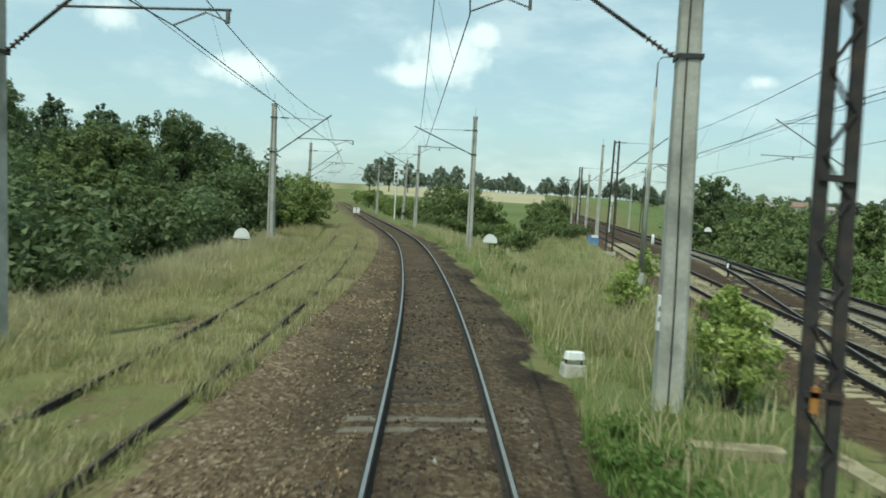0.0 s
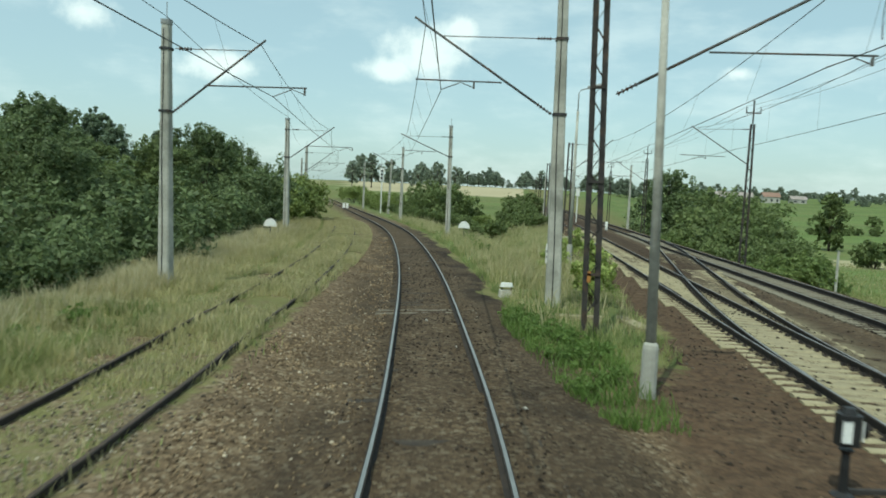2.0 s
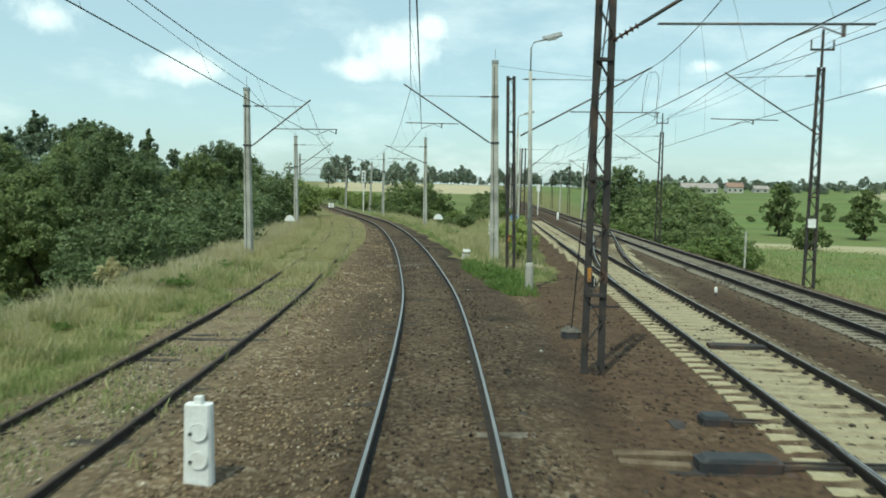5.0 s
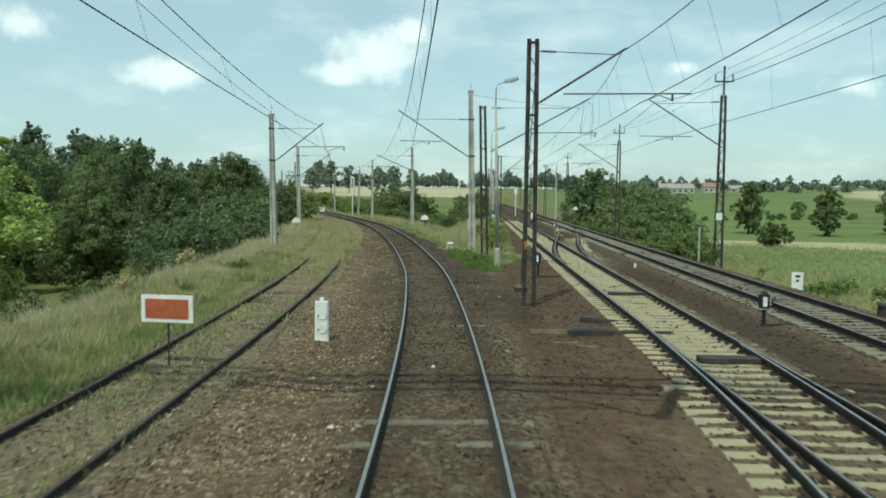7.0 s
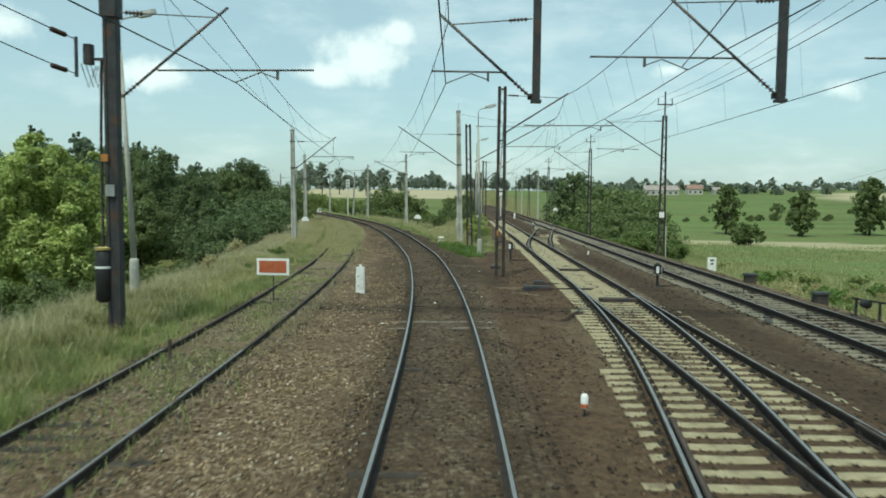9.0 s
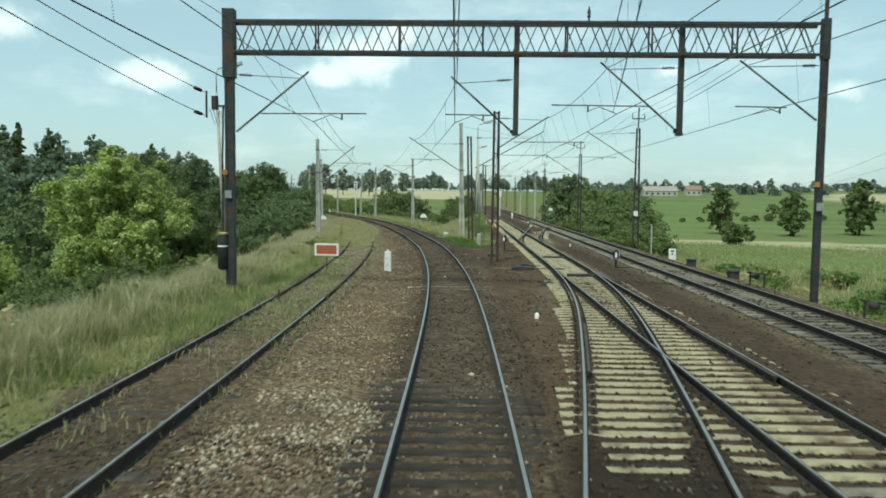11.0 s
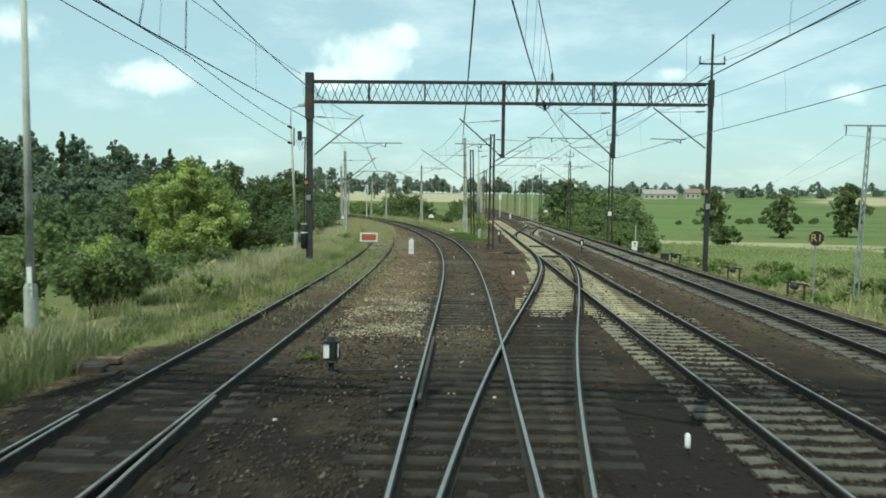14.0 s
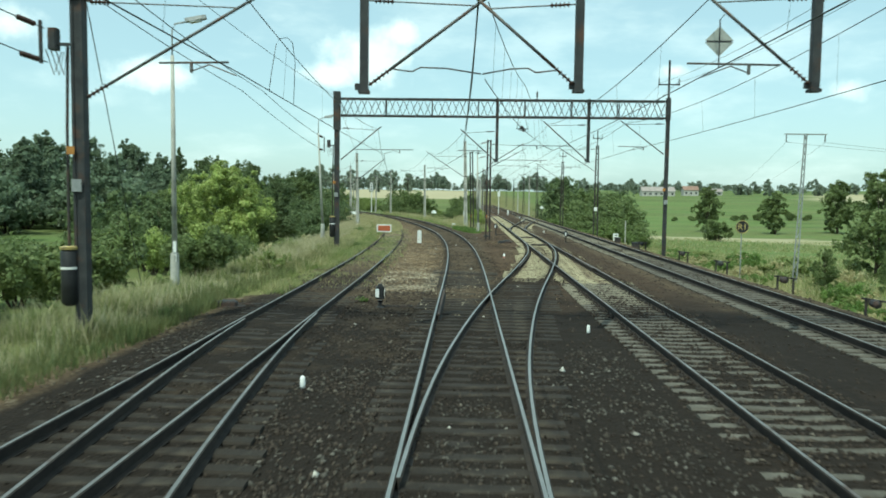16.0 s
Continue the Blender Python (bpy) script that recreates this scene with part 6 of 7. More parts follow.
plant(tree_model(19, 6.0, 0.35, 14000, 0.34, "leaf_wood_hazy", 6, 0.08, 18, FOR), [(-92, 174, 0.9, 0), (-76, 100, 0.75, 60), (-84, 60, 0.8, 170), (-66, 74, 0.62, 280), (-90, 140, 0.95, 45), (-62, 110, 0.6, 200), (-118, 108, 1.05, 90), (-85, 36, 0.75, 30), (-95, 18, 0.8, 190), (-78, 160, 0.75, 250), (-70, 54, 0.66, 130), (-60, 64, 0.55, 210), (-76, 38, 0.7, 310), (-58, 80, 0.55, 20), (-82, 74, 0.8, 240), (-90, 44, 0.82, 90)])
plant(tree_model(21, 3.0, 0.3, 9000, 0.3, "leaf_dark", 7, 0.1, 18, "pointed dark spruce at the edge of the wood", pointed=True), [(-92, 48, 1.0, 0), (-84, 40, 0.9, 60), (-76, 36, 0.85, 10), (-100, 58, 1.05, 100), (-80, 62, 0.9, 160), (-66, 66, 0.8, 220), (-90, 172, 0.95, 10), (-70, 30, 0.8, 300)])
UND = "dense undergrowth bush at the foot of the wood"
ur = np.random.RandomState(77)
plant(bush_model(7.0, 5.6, 5000, 0.34, "leaf_wood_hazy", 31, UND, "bush", 11), [(-54 - 30 * ur.rand() - 0.15 * k, 8 + 4.6 * k, ur.uniform(0.8, 1.5), 47 * k) for k in range(32)])
plant(bush_model(8.0, 5.0, 5000, 0.34, "leaf_wood_hazy", 32, UND, "bush", 11), [(-60 - 34 * ur.rand() - 0.15 * k, 0 + 5.4 * k, ur.uniform(0.9, 1.6), 61 * k) for k in range(28)])
SHR = "leafy yellow-green shrub beside the old siding"
plant(bush_model(4.2, 2.5, 9000, 0.11, "leaf_shrub", 8, SHR, "shrub", 10), [(-18.7, 57, 1.0, 0), (-20.0, 61, 1.05, 70), (-17.7, 50, 0.8, 150), (-22.0, 65, 1.0, 220), (-25.2, 74, 1.05, 300), (-28.6, 84, 1.0, 40), (-33.5, 97, 1.1, 100), (-38.5, 111, 1.15, 200), (-19.5, 54, 1.0, 250)])
plant(bush_model(6.2, 4.0, 9000, 0.2, "leaf_mid", 9, "large dark green bush by the curve", "shrub", 11), [(-9.8, 94, 1.0, 0), (-7.4, 97, 0.85, 100), (-12.6, 101, 0.9, 200), (1.4, 108, 0.66, 50), (3.4, 120, 0.7, 140)])
LOW = "low green bush in the rough grass between the lines"
plant(bush_model(2.0, 1.9, 4500, 0.09, "leaf_mid", 10, LOW), [(-1.0, 62, 1.0, 0), (1.2, 70, 1.1, 60), (2.5, 82, 1.3, 130), (-4.5, 72, 1.1, 200), (-8, 80, 1.2, 250), (3.4, 64, 0.9, 300), (-2.6, 52, 0.7, 20), (0, 90, 1.2, 170), (-11, 78, 0.9, 90), (-13.5, 86, 1.1, 140)])
plant(bush_model(2.1, 0.85, 4200, 0.055, "leaf_light", 11, "young yellow-green leafy bush beside a concrete mast", lobes=8), [(3.35, 11.8, 0.95, 0), (4.0, 15.5, 0.7, 120), (2.8, 21, 0.8, 200), (4.1, 27, 0.8, 290)])
WEED = "patch of bright green leafy weeds at the track side"
plant(bush_model(0.5, 0.55, 1100, 0.035, "weed_green", 12, WEED, "weeds", 8), [(1.25, 8.6, 0.8, 0), (1.75, 7.6, 0.9, 60), (2.0, 6.0, 1.0, 130), (2.5, 4.4, 0.9, 200), (2.9, 3.3, 0.8, 260), (1.5, 9.8, 0.7, 310), (2.3, 2.7, 0.7, 30), (1.6, 6.8, 0.8, 95), (2.9, 5.3, 0.8, 160), (2.2, 7.0, 0.8, 20), (1.5, 8.0, 0.7, 80), (2.4, 5.4, 0.8, 140), (1.9, 8.6, 0.7, 240), (2.6, 6.2, 0.7, 300), (2.0, 5.0, 0.7, 350), (-1.9, 41.0, 1.2, 10), (-0.6, 30, 1.1, 60), (-1.4, 36, 1.0, 100), (-0.95, -42.6, 0.4, 45)])
RB = "dense green bush on the bank beyond the far track"
plant(bush_model(6.5, 4.4, 9000, 0.18, "leaf_mid", 13, RB, "shrub", 12), [(23.5, 66, 0.8, 0), (26, 77, 1.15, 80), (27.5, 88, 1.5, 160), (28.5, 98, 1.9, 240), (34, 112, 1.9, 300), (36, 98, 1.7, 40), (40, 125, 1.8, 210), (31, 84, 1.3, 110), (33, 92, 1.5, 20), (30, 72, 0.95, 190)])
plant(tree_model(12.4, 6.8, 0.3, 13000, 0.24, "leaf_dark", 23, 0.06, 16, "dark round tree beyond the far track"), [(25.5, 112, 1.06, 0), (31, 104, 0.95, 300), (46, 150, 1.1, 90), (36, 135, 1.0, 200)])
plant(bush_model(4.6, 3.0, 7000, 0.14, "leaf_fresh", 14, RB, "shrub", 9), [(26, 58, 1.25, 0), (21, 52, 0.95, 70), (30, 66, 1.0, 150), (19.5, 78, 0.9, 220), (21, 92, 0.9, 300), (19, 40, 0.6, 10), (35, 76, 1.0, 45)])
plant(bush_model(3.4, 2.2, 11000, 0.085, "leaf_dark", 21, "dark green bush below the bank", "shrub", 9), [(-12.3, 4, 0.8, 60), (-12.9, 9, 1.2, 140), (-13.3, 13.5, 1.0, 220), (-14.2, 18, 1.5, 280), (-15.6, 23, 1.05, 350), (-17.0, 29.5, 1.55, 100), (-16, 34, 1.2, 30), (-17.3, 41, 1.6, 200)])
plant(bush_model(3.0, 2.2, 11000, 0.085, "leaf_mid", 22, "mid green bush at the foot of the bank", "shrub", 9), [(-12.4, -1, 0.75, 0), (-7.9, -36.5, 0.72, 0), (-16.2, -28.7, 1.5, 80), (-19.5, -33, 1.4, 150), (-21, -27, 1.3, 230), (-19, -40, 1.2, 300), (-13.5, -6, 0.8, 70), (-13, -11, 0.7, 140), (-14, -16, 0.75, 210), (-13.2, -22, 0.6, 280), (-15.5, -8, 0.9, 350), (-17, -13, 0.8, 35), (-21, -8, 0.8, 100)])
plant(tree_model(8.6, 3.0, 0.16, 12000, 0.14, "leaf_mid", 15, 0.05, 15, "leafy green tree in the meadow beyond the far track"), [(34, -6.5, 1.0, 0), (38.5, -2, 0.8, 100), (27.5, -20, 0.35, 50), (23, -21, 0.3, 250)])
plant(tree_model(16.5, 5.6, 0.4, 11000, 0.36, "leaf_mid", 16, 0.07, 15, "lone ragged dark green tree standing in the green field"), [(99.5, 231, 1.12, 0), (121.5, 219, 1.0, 90), (149, 227, 1.28, 180), (180, 236, 1.1, 20)])
plant(bush_model(7, 6.0, 3500, 0.4, "leaf_mid", 17, "round bush in the green field", "bush", 8), [(77, 153, 0.9, 0), (150, 325, 0.5, 20), (112, 318, 0.35, 40), (121, 321, 0.4, 250), (129, 322, 0.45, 310), (144, 323, 0.45, 170), (158, 327, 0.6, 140), (166, 325, 0.55, 80), (174, 323, 0.6, 10), (182, 322, 0.5, 50), (136, 330, 0.4, 190), (230, 380, 1.0, 90), (190, 400, 0.9, 200), (260, 420, 1.0, 300)])
HED = "low green hedge bush along the curve"
plant(bush_model(3.2, 2.6, 6000, 0.12, "leaf_shrub", 24, HED, "bush", 8), [(-19.5, 106, 0.7, 0), (-21.5, 115, 0.9, 60), (-25, 124, 1.0, 120), (-22, 129, 1.1, 180), (-28, 138, 1.1, 240), (-33, 150, 1.2, 300), (-27, 152, 1.2, 20), (-38, 165, 1.3, 80), (-44, 128, 1.2, 140), (-48, 142, 1.2, 200), (-54, 160, 1.3, 260), (-44, 118, 1.1, 320), (-58, 180, 1.3, 50), (-45, 190, 1.3, 110), (-3, 86, 0.55, 170), (2.6, 92, 0.6, 230)])
plant(bush_model(1.1, 1.3, 2600, 0.055, "weed_green", 25, "clump of tall weeds in the rough meadow", "weeds", 7), [(17.5, -8, 1.0, 0), (19.5, -14, 1.2, 60), (18.5, -22, 1.1, 120), (21, -27, 1.2, 180), (18, -33, 1.1, 240), (22, 2, 1.2, 300), (19, 14, 1.1, 30), (24, -8, 1.3, 90), (26, 20, 1.4, 150), (20.5, 28, 1.3, 210), (18.3, -2, 0.9, 270), (23, -36, 1.2, 330), (17.4, -18, 0.9, 45), (30, 8, 1.5, 75)])
mr = np.random.RandomState(19)
MW = "clump of weeds in the rough meadow beyond the tracks"
plant(bush_model(0.9, 0.8, 900, 0.07, "grass_green", 35, MW, "weeds", 6), [(mr.uniform(17, 36), yy, mr.uniform(0.7, 1.6), 37 * k) for k, yy in enumerate(mr.uniform(-46, 55, 40))])
plant(bush_model(1.1, 0.7, 900, 0.06, "straw", 36, "clump of dry stalks in the rough meadow", "weeds", 6), [(mr.uniform(16.5, 30), yy, mr.uniform(0.7, 1.4), 37 * k) for k, yy in enumerate(mr.uniform(-46, 45, 40))])
plant(bush_model(5.2, 2.7, 9000, 0.12, "leaf_light", 37, "bright yellow-green bush with the sunlit leaf colour of the tree beside it", "shrub", 10), [(-20.6, -11.0, 0.6, 0), (-22.4, -8.5, 0.6, 120)])
VW = "clump of tall green weeds on the grassy bank"
vr = np.random.RandomState(91)
plant(bush_model(0.7, 0.6, 1100, 0.04, "grass_green", 33, VW, "weeds", 6), [(float(TRACK_L(yy)) - vr.uniform(2.6, 7.5), yy, vr.uniform(0.6, 1.5), 71 * k) for k, yy in enumerate(vr.uniform(-58, -24, 26))])
plant(bush_model(1.2, 0.5, 900, 0.05, "straw", 34, "clump of dry tall weeds on the grassy bank", "weeds", 6), [(float(TRACK_L(yy)) - vr.uniform(4.0, 8.0), yy, vr.uniform(0.6, 1.3), 53 * k) for k, yy in enumerate(vr.uniform(-56, 20, 20))])
plant(bush_model(0.55, 0.65, 1100, 0.036, "weed_green", 38, VW, "weeds", 6), [(float(TRACK_L(yy)) - vr.uniform(2.8, 6.5), yy, vr.uniform(0.4, 0.95), 71 * k) for k, yy in enumerate(vr.uniform(-26, 6, 22))])
# far trees along the skyline, distance haze painted into their pale greyish leaf colour
FARL = "distant tree on the skyline"
far_a = tree_model(17, 6.5, 0.35, 1100, 1.1, "leaf_far_hazy", 18, 0.25, 12, FARL)
far_b = tree_model(20, 6.0, 0.35, 1100, 1.1, "leaf_far_hazy", 19, 0.2, 12, FARL)
far_c = tree_model(11, 8.0, 0.35, 1100, 1.1, "leaf_far_hazy", 20, 0.12, 10, FARL)
spots = {0: [], 1: [], 2: []}
rs_ = np.random.RandomState(11)
for i in range(260):
    u = i / 259
    th_ = -12.7 + 22.7 * u + rs_.uniform(-0.2, 0.2)
    r_ = rs_.uniform(500, 640)
    if rs_.rand() < 0.25:
        continue
    spots[rs_.choice([0, 1, 1])].append((2 + r_ * math.sin(radians(th_)), -20 + r_ * math.cos(radians(th_)), rs_.uniform(0.35, 0.85) * (0.78 + 0.4 * math.sin(i * 0.17) * math.sin(i * 0.05 + 1)), rs_.uniform(0, 360)))
for i in range(110):
    th_ = 9 + 30 * i / 109
    r_ = rs_.uniform(760, 1150)
    spots[rs_.choice([0, 2, 2])].append((2 + r_ * math.sin(radians(th_)), -20 + r_ * math.cos(radians(th_)), rs_.uniform(0.5, 1.05), rs_.uniform(0, 360)))
for x, y in ((-45, 330), (-70, 345), (-38, 350), (-78, 338), (-62, 352), (-30, 360)):
    spots[1].append((x, y, 0.62 + 0.3 * (x % 3) / 3, x * 7))
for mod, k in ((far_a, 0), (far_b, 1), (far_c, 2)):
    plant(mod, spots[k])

# ---- grass, weeds and stones ----


def blades(name, n, where, hmin, hmax, mat, label, seed, width=0.012, lean=0.75):
    """Grass blades that bend over, rooted on the ground. where(rng, n) gives places; stuff nobody could count."""
    rng = np.random.RandomState(seed)
    x, y = where(rng, n)
    z = height(x, y)
    n = len(x)
    h = rng.uniform(hmin, hmax, n) * np.clip(0.78 + 0.45 * lumps(x, y, 0.7, 21) + 0.3 * lumps(x, y, 4.0, 22), 0.2, 2)
    a = rng.uniform(0, 2 * np.pi, n)
    b = rng.uniform(0, 2 * np.pi, n)
    d = np.stack([np.cos(a), np.sin(a), np.zeros(n)], 1)
    e = np.stack([np.cos(b), np.sin(b), np.zeros(n)], 1)
    p = np.stack([x, y, z - 0.03], 1)
    up = np.array([0, 0, 1.0])
    ln = rng.uniform(0.05, lean, n)[:, None] * h[:, None]
    w = (width * rng.uniform(0.6, 1.5, n))[:, None]
    mid = p + up * (h * 0.55)[:, None] + e * ln * 0.35
    tip = p + up * h[:, None] + e * ln
    co = np.stack([p - d * w, p + d * w, mid + d * w * 0.8, mid - d * w * 0.8, tip], 1).reshape(-1, 3)
    m_ = bpy.data.meshes.new(name)
    m_.vertices.add(5 * n)
    m_.vertices.foreach_set("co", co.astype(np.float32).ravel())
    base = np.arange(n)[:, None] * 5
    loops = np.concatenate([base + np.array([[0, 1, 2, 3]]), base + np.array([[3, 2, 4]])], 1)
    m_.loops.add(7 * n)
    m_.loops.foreach_set("vertex_index", loops.ravel())
    m_.polygons.add(2 * n)
    st = np.stack([np.arange(n) * 7, np.arange(n) * 7 + 4], 1)
    m_.polygons.foreach_set("loop_start", st.ravel())
    m_.update()
    m_.materials.append(M[mat])
    return tagged(new(name, m_), label, "grass", kind="stuff")


def strip(y0, y1, inner, outer, power=1.0, patch=2.3):
    """Places between two curves over a stretch of the line."""
    def f(rng, n):
        y = y0 + (y1 - y0) * rng.uniform(0, 1, n) ** power
        u = rng.uniform(0, 1, n)
        yc_ = np.clip(y, -160, 360)
        p, q = inner(yc_), outer(yc_)
        x = p + (q - p) * u
        keep = rng.uniform(0, 1, n) < 0.55 + (0.5 if patch < 5 else 1.0) * lumps(x, y, patch, 30) + 0.6 * lumps(x, y, 0.55 * patch / 2.3, 31)
        return x[keep], y[keep]
    return f


def siding_edge(y):
    """How far the grass has crept over the siding towards the curve."""
    return TRACK_L(y) + np.interp(y, [-10, 6, 18, 40, 60], [0.7, 0.95, 1.4, 2.0, 2.2])


blades("tall_grass", 120000, strip(3, 62, lambda y: TRACK_L(y) - 2.0, lambda y: TRACK_L(y) - 7.5), 0.2, 0.62, "straw", "tall straw-coloured grass along the bank", 41, 0.0075)
blades("tall_grass", 40000, strip(-24, 6, lambda y: TRACK_L(y) - 2.0, lambda y: TRACK_L(y) - 7.5), 0.2, 0.6, "straw", "straw-coloured grass among the green of the bank", 40, 0.0075)
blades("tall_grass", 90000, strip(-26, 8, lambda y: TRACK_L(y) - 1.8, lambda y: TRACK_L(y) - 8.0), 0.15, 0.5, "grass_green", "lush green grass along the bank", 39, 0.008)
blades("tall_grass", 80000, strip(-42, 75, lambda y: TRACK_L(y) - 1.7, lambda y: TRACK_L(y) - 9.5), 0.15, 0.45, "grass", "green grass along the bank", 42, 0.009)
blades("siding_weeds", 84000, strip(1, 62, lambda y: TRACK_L(y) - 1.7, siding_edge, 1.0), 0.08, 0.4, "straw", "dry grass growing between the siding rails", 43, 0.009)
# near bank in the dull green that carries some painted shade
blades("tall_grass", 230000, strip(-68, -16, lambda y: TRACK_L(y) - 2.2, lambda y: TRACK_L(y) - 9.5), 0.15, 0.48, "leaf_verge", "dull green grass along the bank", 49, 0.0075)
blades("siding_weeds", 6000, strip(-40, 10, lambda y: TRACK_L(y) - 1.8, lambda y: TRACK_L(y) + 1.5), 0.05, 0.25, "grass", "green weeds growing between the siding rails", 44, 0.010)
blades("rough_grass", 90000, strip(5, 75, lambda y: TRACK_A(y) + 2.2, lambda y: TRACK_B(y) - 2.6, 0.8), 0.12, 0.5, "grass_green", "rough green grass between the lines", 45, 0.009)
blades("rough_grass", 40000, strip(7, 75, lambda y: TRACK_A(y) + 2.5, lambda y: TRACK_B(y) - 2.8, 0.8), 0.3, 0.95, "straw", "dry tall stalks between the lines", 46, 0.010)
blades("fresh_grass", 7000, strip(0.8, 10.5, lambda y: np.interp(y, [0.8, 2.6, 5, 8, 10.5], [2.6, 2.0, 1.5, 0.95, 0.9]), lambda y: np.interp(y, [0.8, 2.6, 5, 8, 10.5], [3.6, 3.5, 3.3, 2.9, 2.4])), 0.12, 0.45, "weed_green", "bright green fresh grass beside the track", 50, 0.009)
blades("bank_grass", 60000, strip(-66, 90, lambda y: TRACK_C(y) + 9, lambda y: TRACK_C(y) + 34, 0.9), 0.25, 0.8, "grass", "rough grass in the meadow", 51, 0.02)
blades("bank_grass", 30000, strip(-66, 90, lambda y: TRACK_C(y) + 9, lambda y: TRACK_C(y) + 30, 0.9), 0.3, 0.9, "straw", "dry stalks in the meadow", 52, 0.016)
blades("bank_grass", 60000, strip(-66, 90, lambda y: TRACK_C(y) + 3.2, lambda y: TRACK_C(y) + 9.5), 0.12, 0.5, "straw", "dry grass on the bank beyond the far track", 47, 0.013)
blades("bank_grass", 26000, strip(-66, 60, lambda y: TRACK_C(y) + 3.2, lambda y: TRACK_C(y) + 14), 0.15, 0.55, "grass", "green grass on the bank beyond the far track", 48, 0.014)


def stones(name, n, where, smin, smax, mat, label, seed, thin=False):
    """Broken ballast stones, each a lopsided eight-sided lump."""
    rng = np.random.RandomState(seed)
    x, y = where(rng, n)
    if thin:  # few loose stones show in the oily blotches
        keep = rng.uniform(0, 1, len(x)) > 0.75 * sooty(x, y)
        x, y = x[keep], y[keep]
    n = len(x)
    z = height(x, y)
    base = np.array([(1, 0, 0), (-1, 0, 0), (0, 1, 0), (0, -1, 0), (0, 0, 1), (0, 0, -1)], float)
    tri = np.array([(0, 2, 4), (2, 1, 4), (1, 3, 4), (3, 0, 4), (2, 0, 5), (1, 2, 5), (3, 1, 5), (0, 3, 5)])
    s = rng.uniform(smin, smax, (n, 1, 1)) * rng.uniform(0.6, 1.2, (n, 1, 3))
    v = base[None] * s * rng.uniform(0.7, 1.3, (n, 6, 1))
    v = v + rng.uniform(-0.25, 0.25, (n, 6, 3)) * s
    a = rng.uniform(0, 6.28, n)
    c, q = np.cos(a)[:, None], np.sin(a)[:, None]
    vx, vy = v[..., 0] * c - v[..., 1] * q, v[..., 0] * q + v[..., 1] * c
    co = np.stack([vx + x[:, None], vy + y[:, None], v[..., 2] * 0.7 + z[:, None] + s[:, :, 2] * 0.2], -1).reshape(-1, 3)
    m_ = bpy.data.meshes.new(name)
    m_.vertices.add(6 * n)
    m_.vertices.foreach_set("co", co.astype(np.float32).ravel())
    f = (tri[None] + (np.arange(n) * 6)[:, None, None]).reshape(-1)
    m_.loops.add(24 * n)
    m_.loops.foreach_set("vertex_index", f)
    m_.polygons.add(8 * n)
    m_.polygons.foreach_set("loop_start", np.arange(0, 24 * n, 3))
    m_.update()
    m_.materials.append(M[mat])
    return tagged(new(name, m_), label, "stones", kind="stuff")


def heap(y0, y1, inner, outer):
    """Places in uneven drifts that thin out towards both ends of the stretch."""
    base = strip(y0, y1, inner, outer)

    def f(rng, n):
        x, y = base(rng, n)
        u = (y - y0) / (y1 - y0)
        drift = lumps(x, y, 1.5, 71) + 0.6 * lumps(x, y, 0.5, 72) + 1.5 * np.sin(np.pi * u) - 0.75
        keep = rng.uniform(0, 1, len(x)) < np.clip(drift, 0.04, 1)
        return x[keep], y[keep]
    return f


def stone_material(name, *stops):
    n = Nodes(name, 0.95, 0.0, 0.2)
    c = n.ramp(n.island(), *stops)
    c = n.mix(n.band(n.noise(0.8, 4), 0.42, 0.62, 0.0, 0.55), c, (0.05, 0.038, 0.03))
    n.color(c).bump(n.noise(40, 3), 0.3, 0.01)
    return n.m


M["stone_a"] = stone_material("ballast_stones_brown", (0.0, (0.09, 0.065, 0.042)), (0.5, (0.22, 0.158, 0.096)), (0.9, (0.36, 0.27, 0.17)), (1.0, (0.52, 0.46, 0.36)))
M["stone_b"] = stone_material("ballast_stones_dark", (0.0, (0.02, 0.016, 0.013)), (0.6, (0.05, 0.039, 0.031)), (0.97, (0.09, 0.073, 0.058)), (1.0, (0.2, 0.18, 0.15)))
M["stone_p"] = stone_material("ballast_stones_pale", (0.0, (0.15, 0.125, 0.09)), (0.6, (0.31, 0.265, 0.19)), (1.0, (0.52, 0.46, 0.35)))
M["stone_d"] = stone_material("dirt_crumbs", (0.0, (0.035, 0.026, 0.018)), (0.6, (0.085, 0.062, 0.042)), (0.95, (0.15, 0.11, 0.073)), (1.0, (0.27, 0.21, 0.14)))
M["stone_w"] = stone_material("pale_stones", (0.0, (0.45, 0.43, 0.38)), (1.0, (0.68, 0.66, 0.6)))
stones("ballast", 44000, strip(-40, 40, lambda y: TRACK_L(y) + 1.2, lambda y: TRACK_A(y) - 1.0, 1.1), 0.014, 0.042, "stone_a", "loose brown ballast stones between the tracks", 61, True)
stones("ballast", 16000, strip(-64, 30, lambda y: TRACK_A(y) - 1.4, lambda y: TRACK_A(y) + 1.5, 1.1), 0.015, 0.04, "stone_b", "sooty ballast stones along the curved track", 62)
stones("ballast", 12000, strip(-66, -36, lambda y: TRACK_L(y) + 1.2, lambda y: TRACK_A(y) - 1.0), 0.015, 0.045, "stone_b", "dark ballast stones between the tracks", 67)
stones("ballast", 16000, heap(-40.5, -31.5, lambda y: TRACK_L(y) + 1.4, lambda y: TRACK_A(y) - 1.0), 0.018, 0.05, "stone_p", "pale broken stone spread between the tracks", 68)
M["stone_g"] = stone_material("ballast_stones_grey", (0.0, (0.03, 0.027, 0.023)), (0.7, (0.075, 0.068, 0.058)), (0.95, (0.12, 0.11, 0.095)), (1.0, (0.22, 0.205, 0.18)))
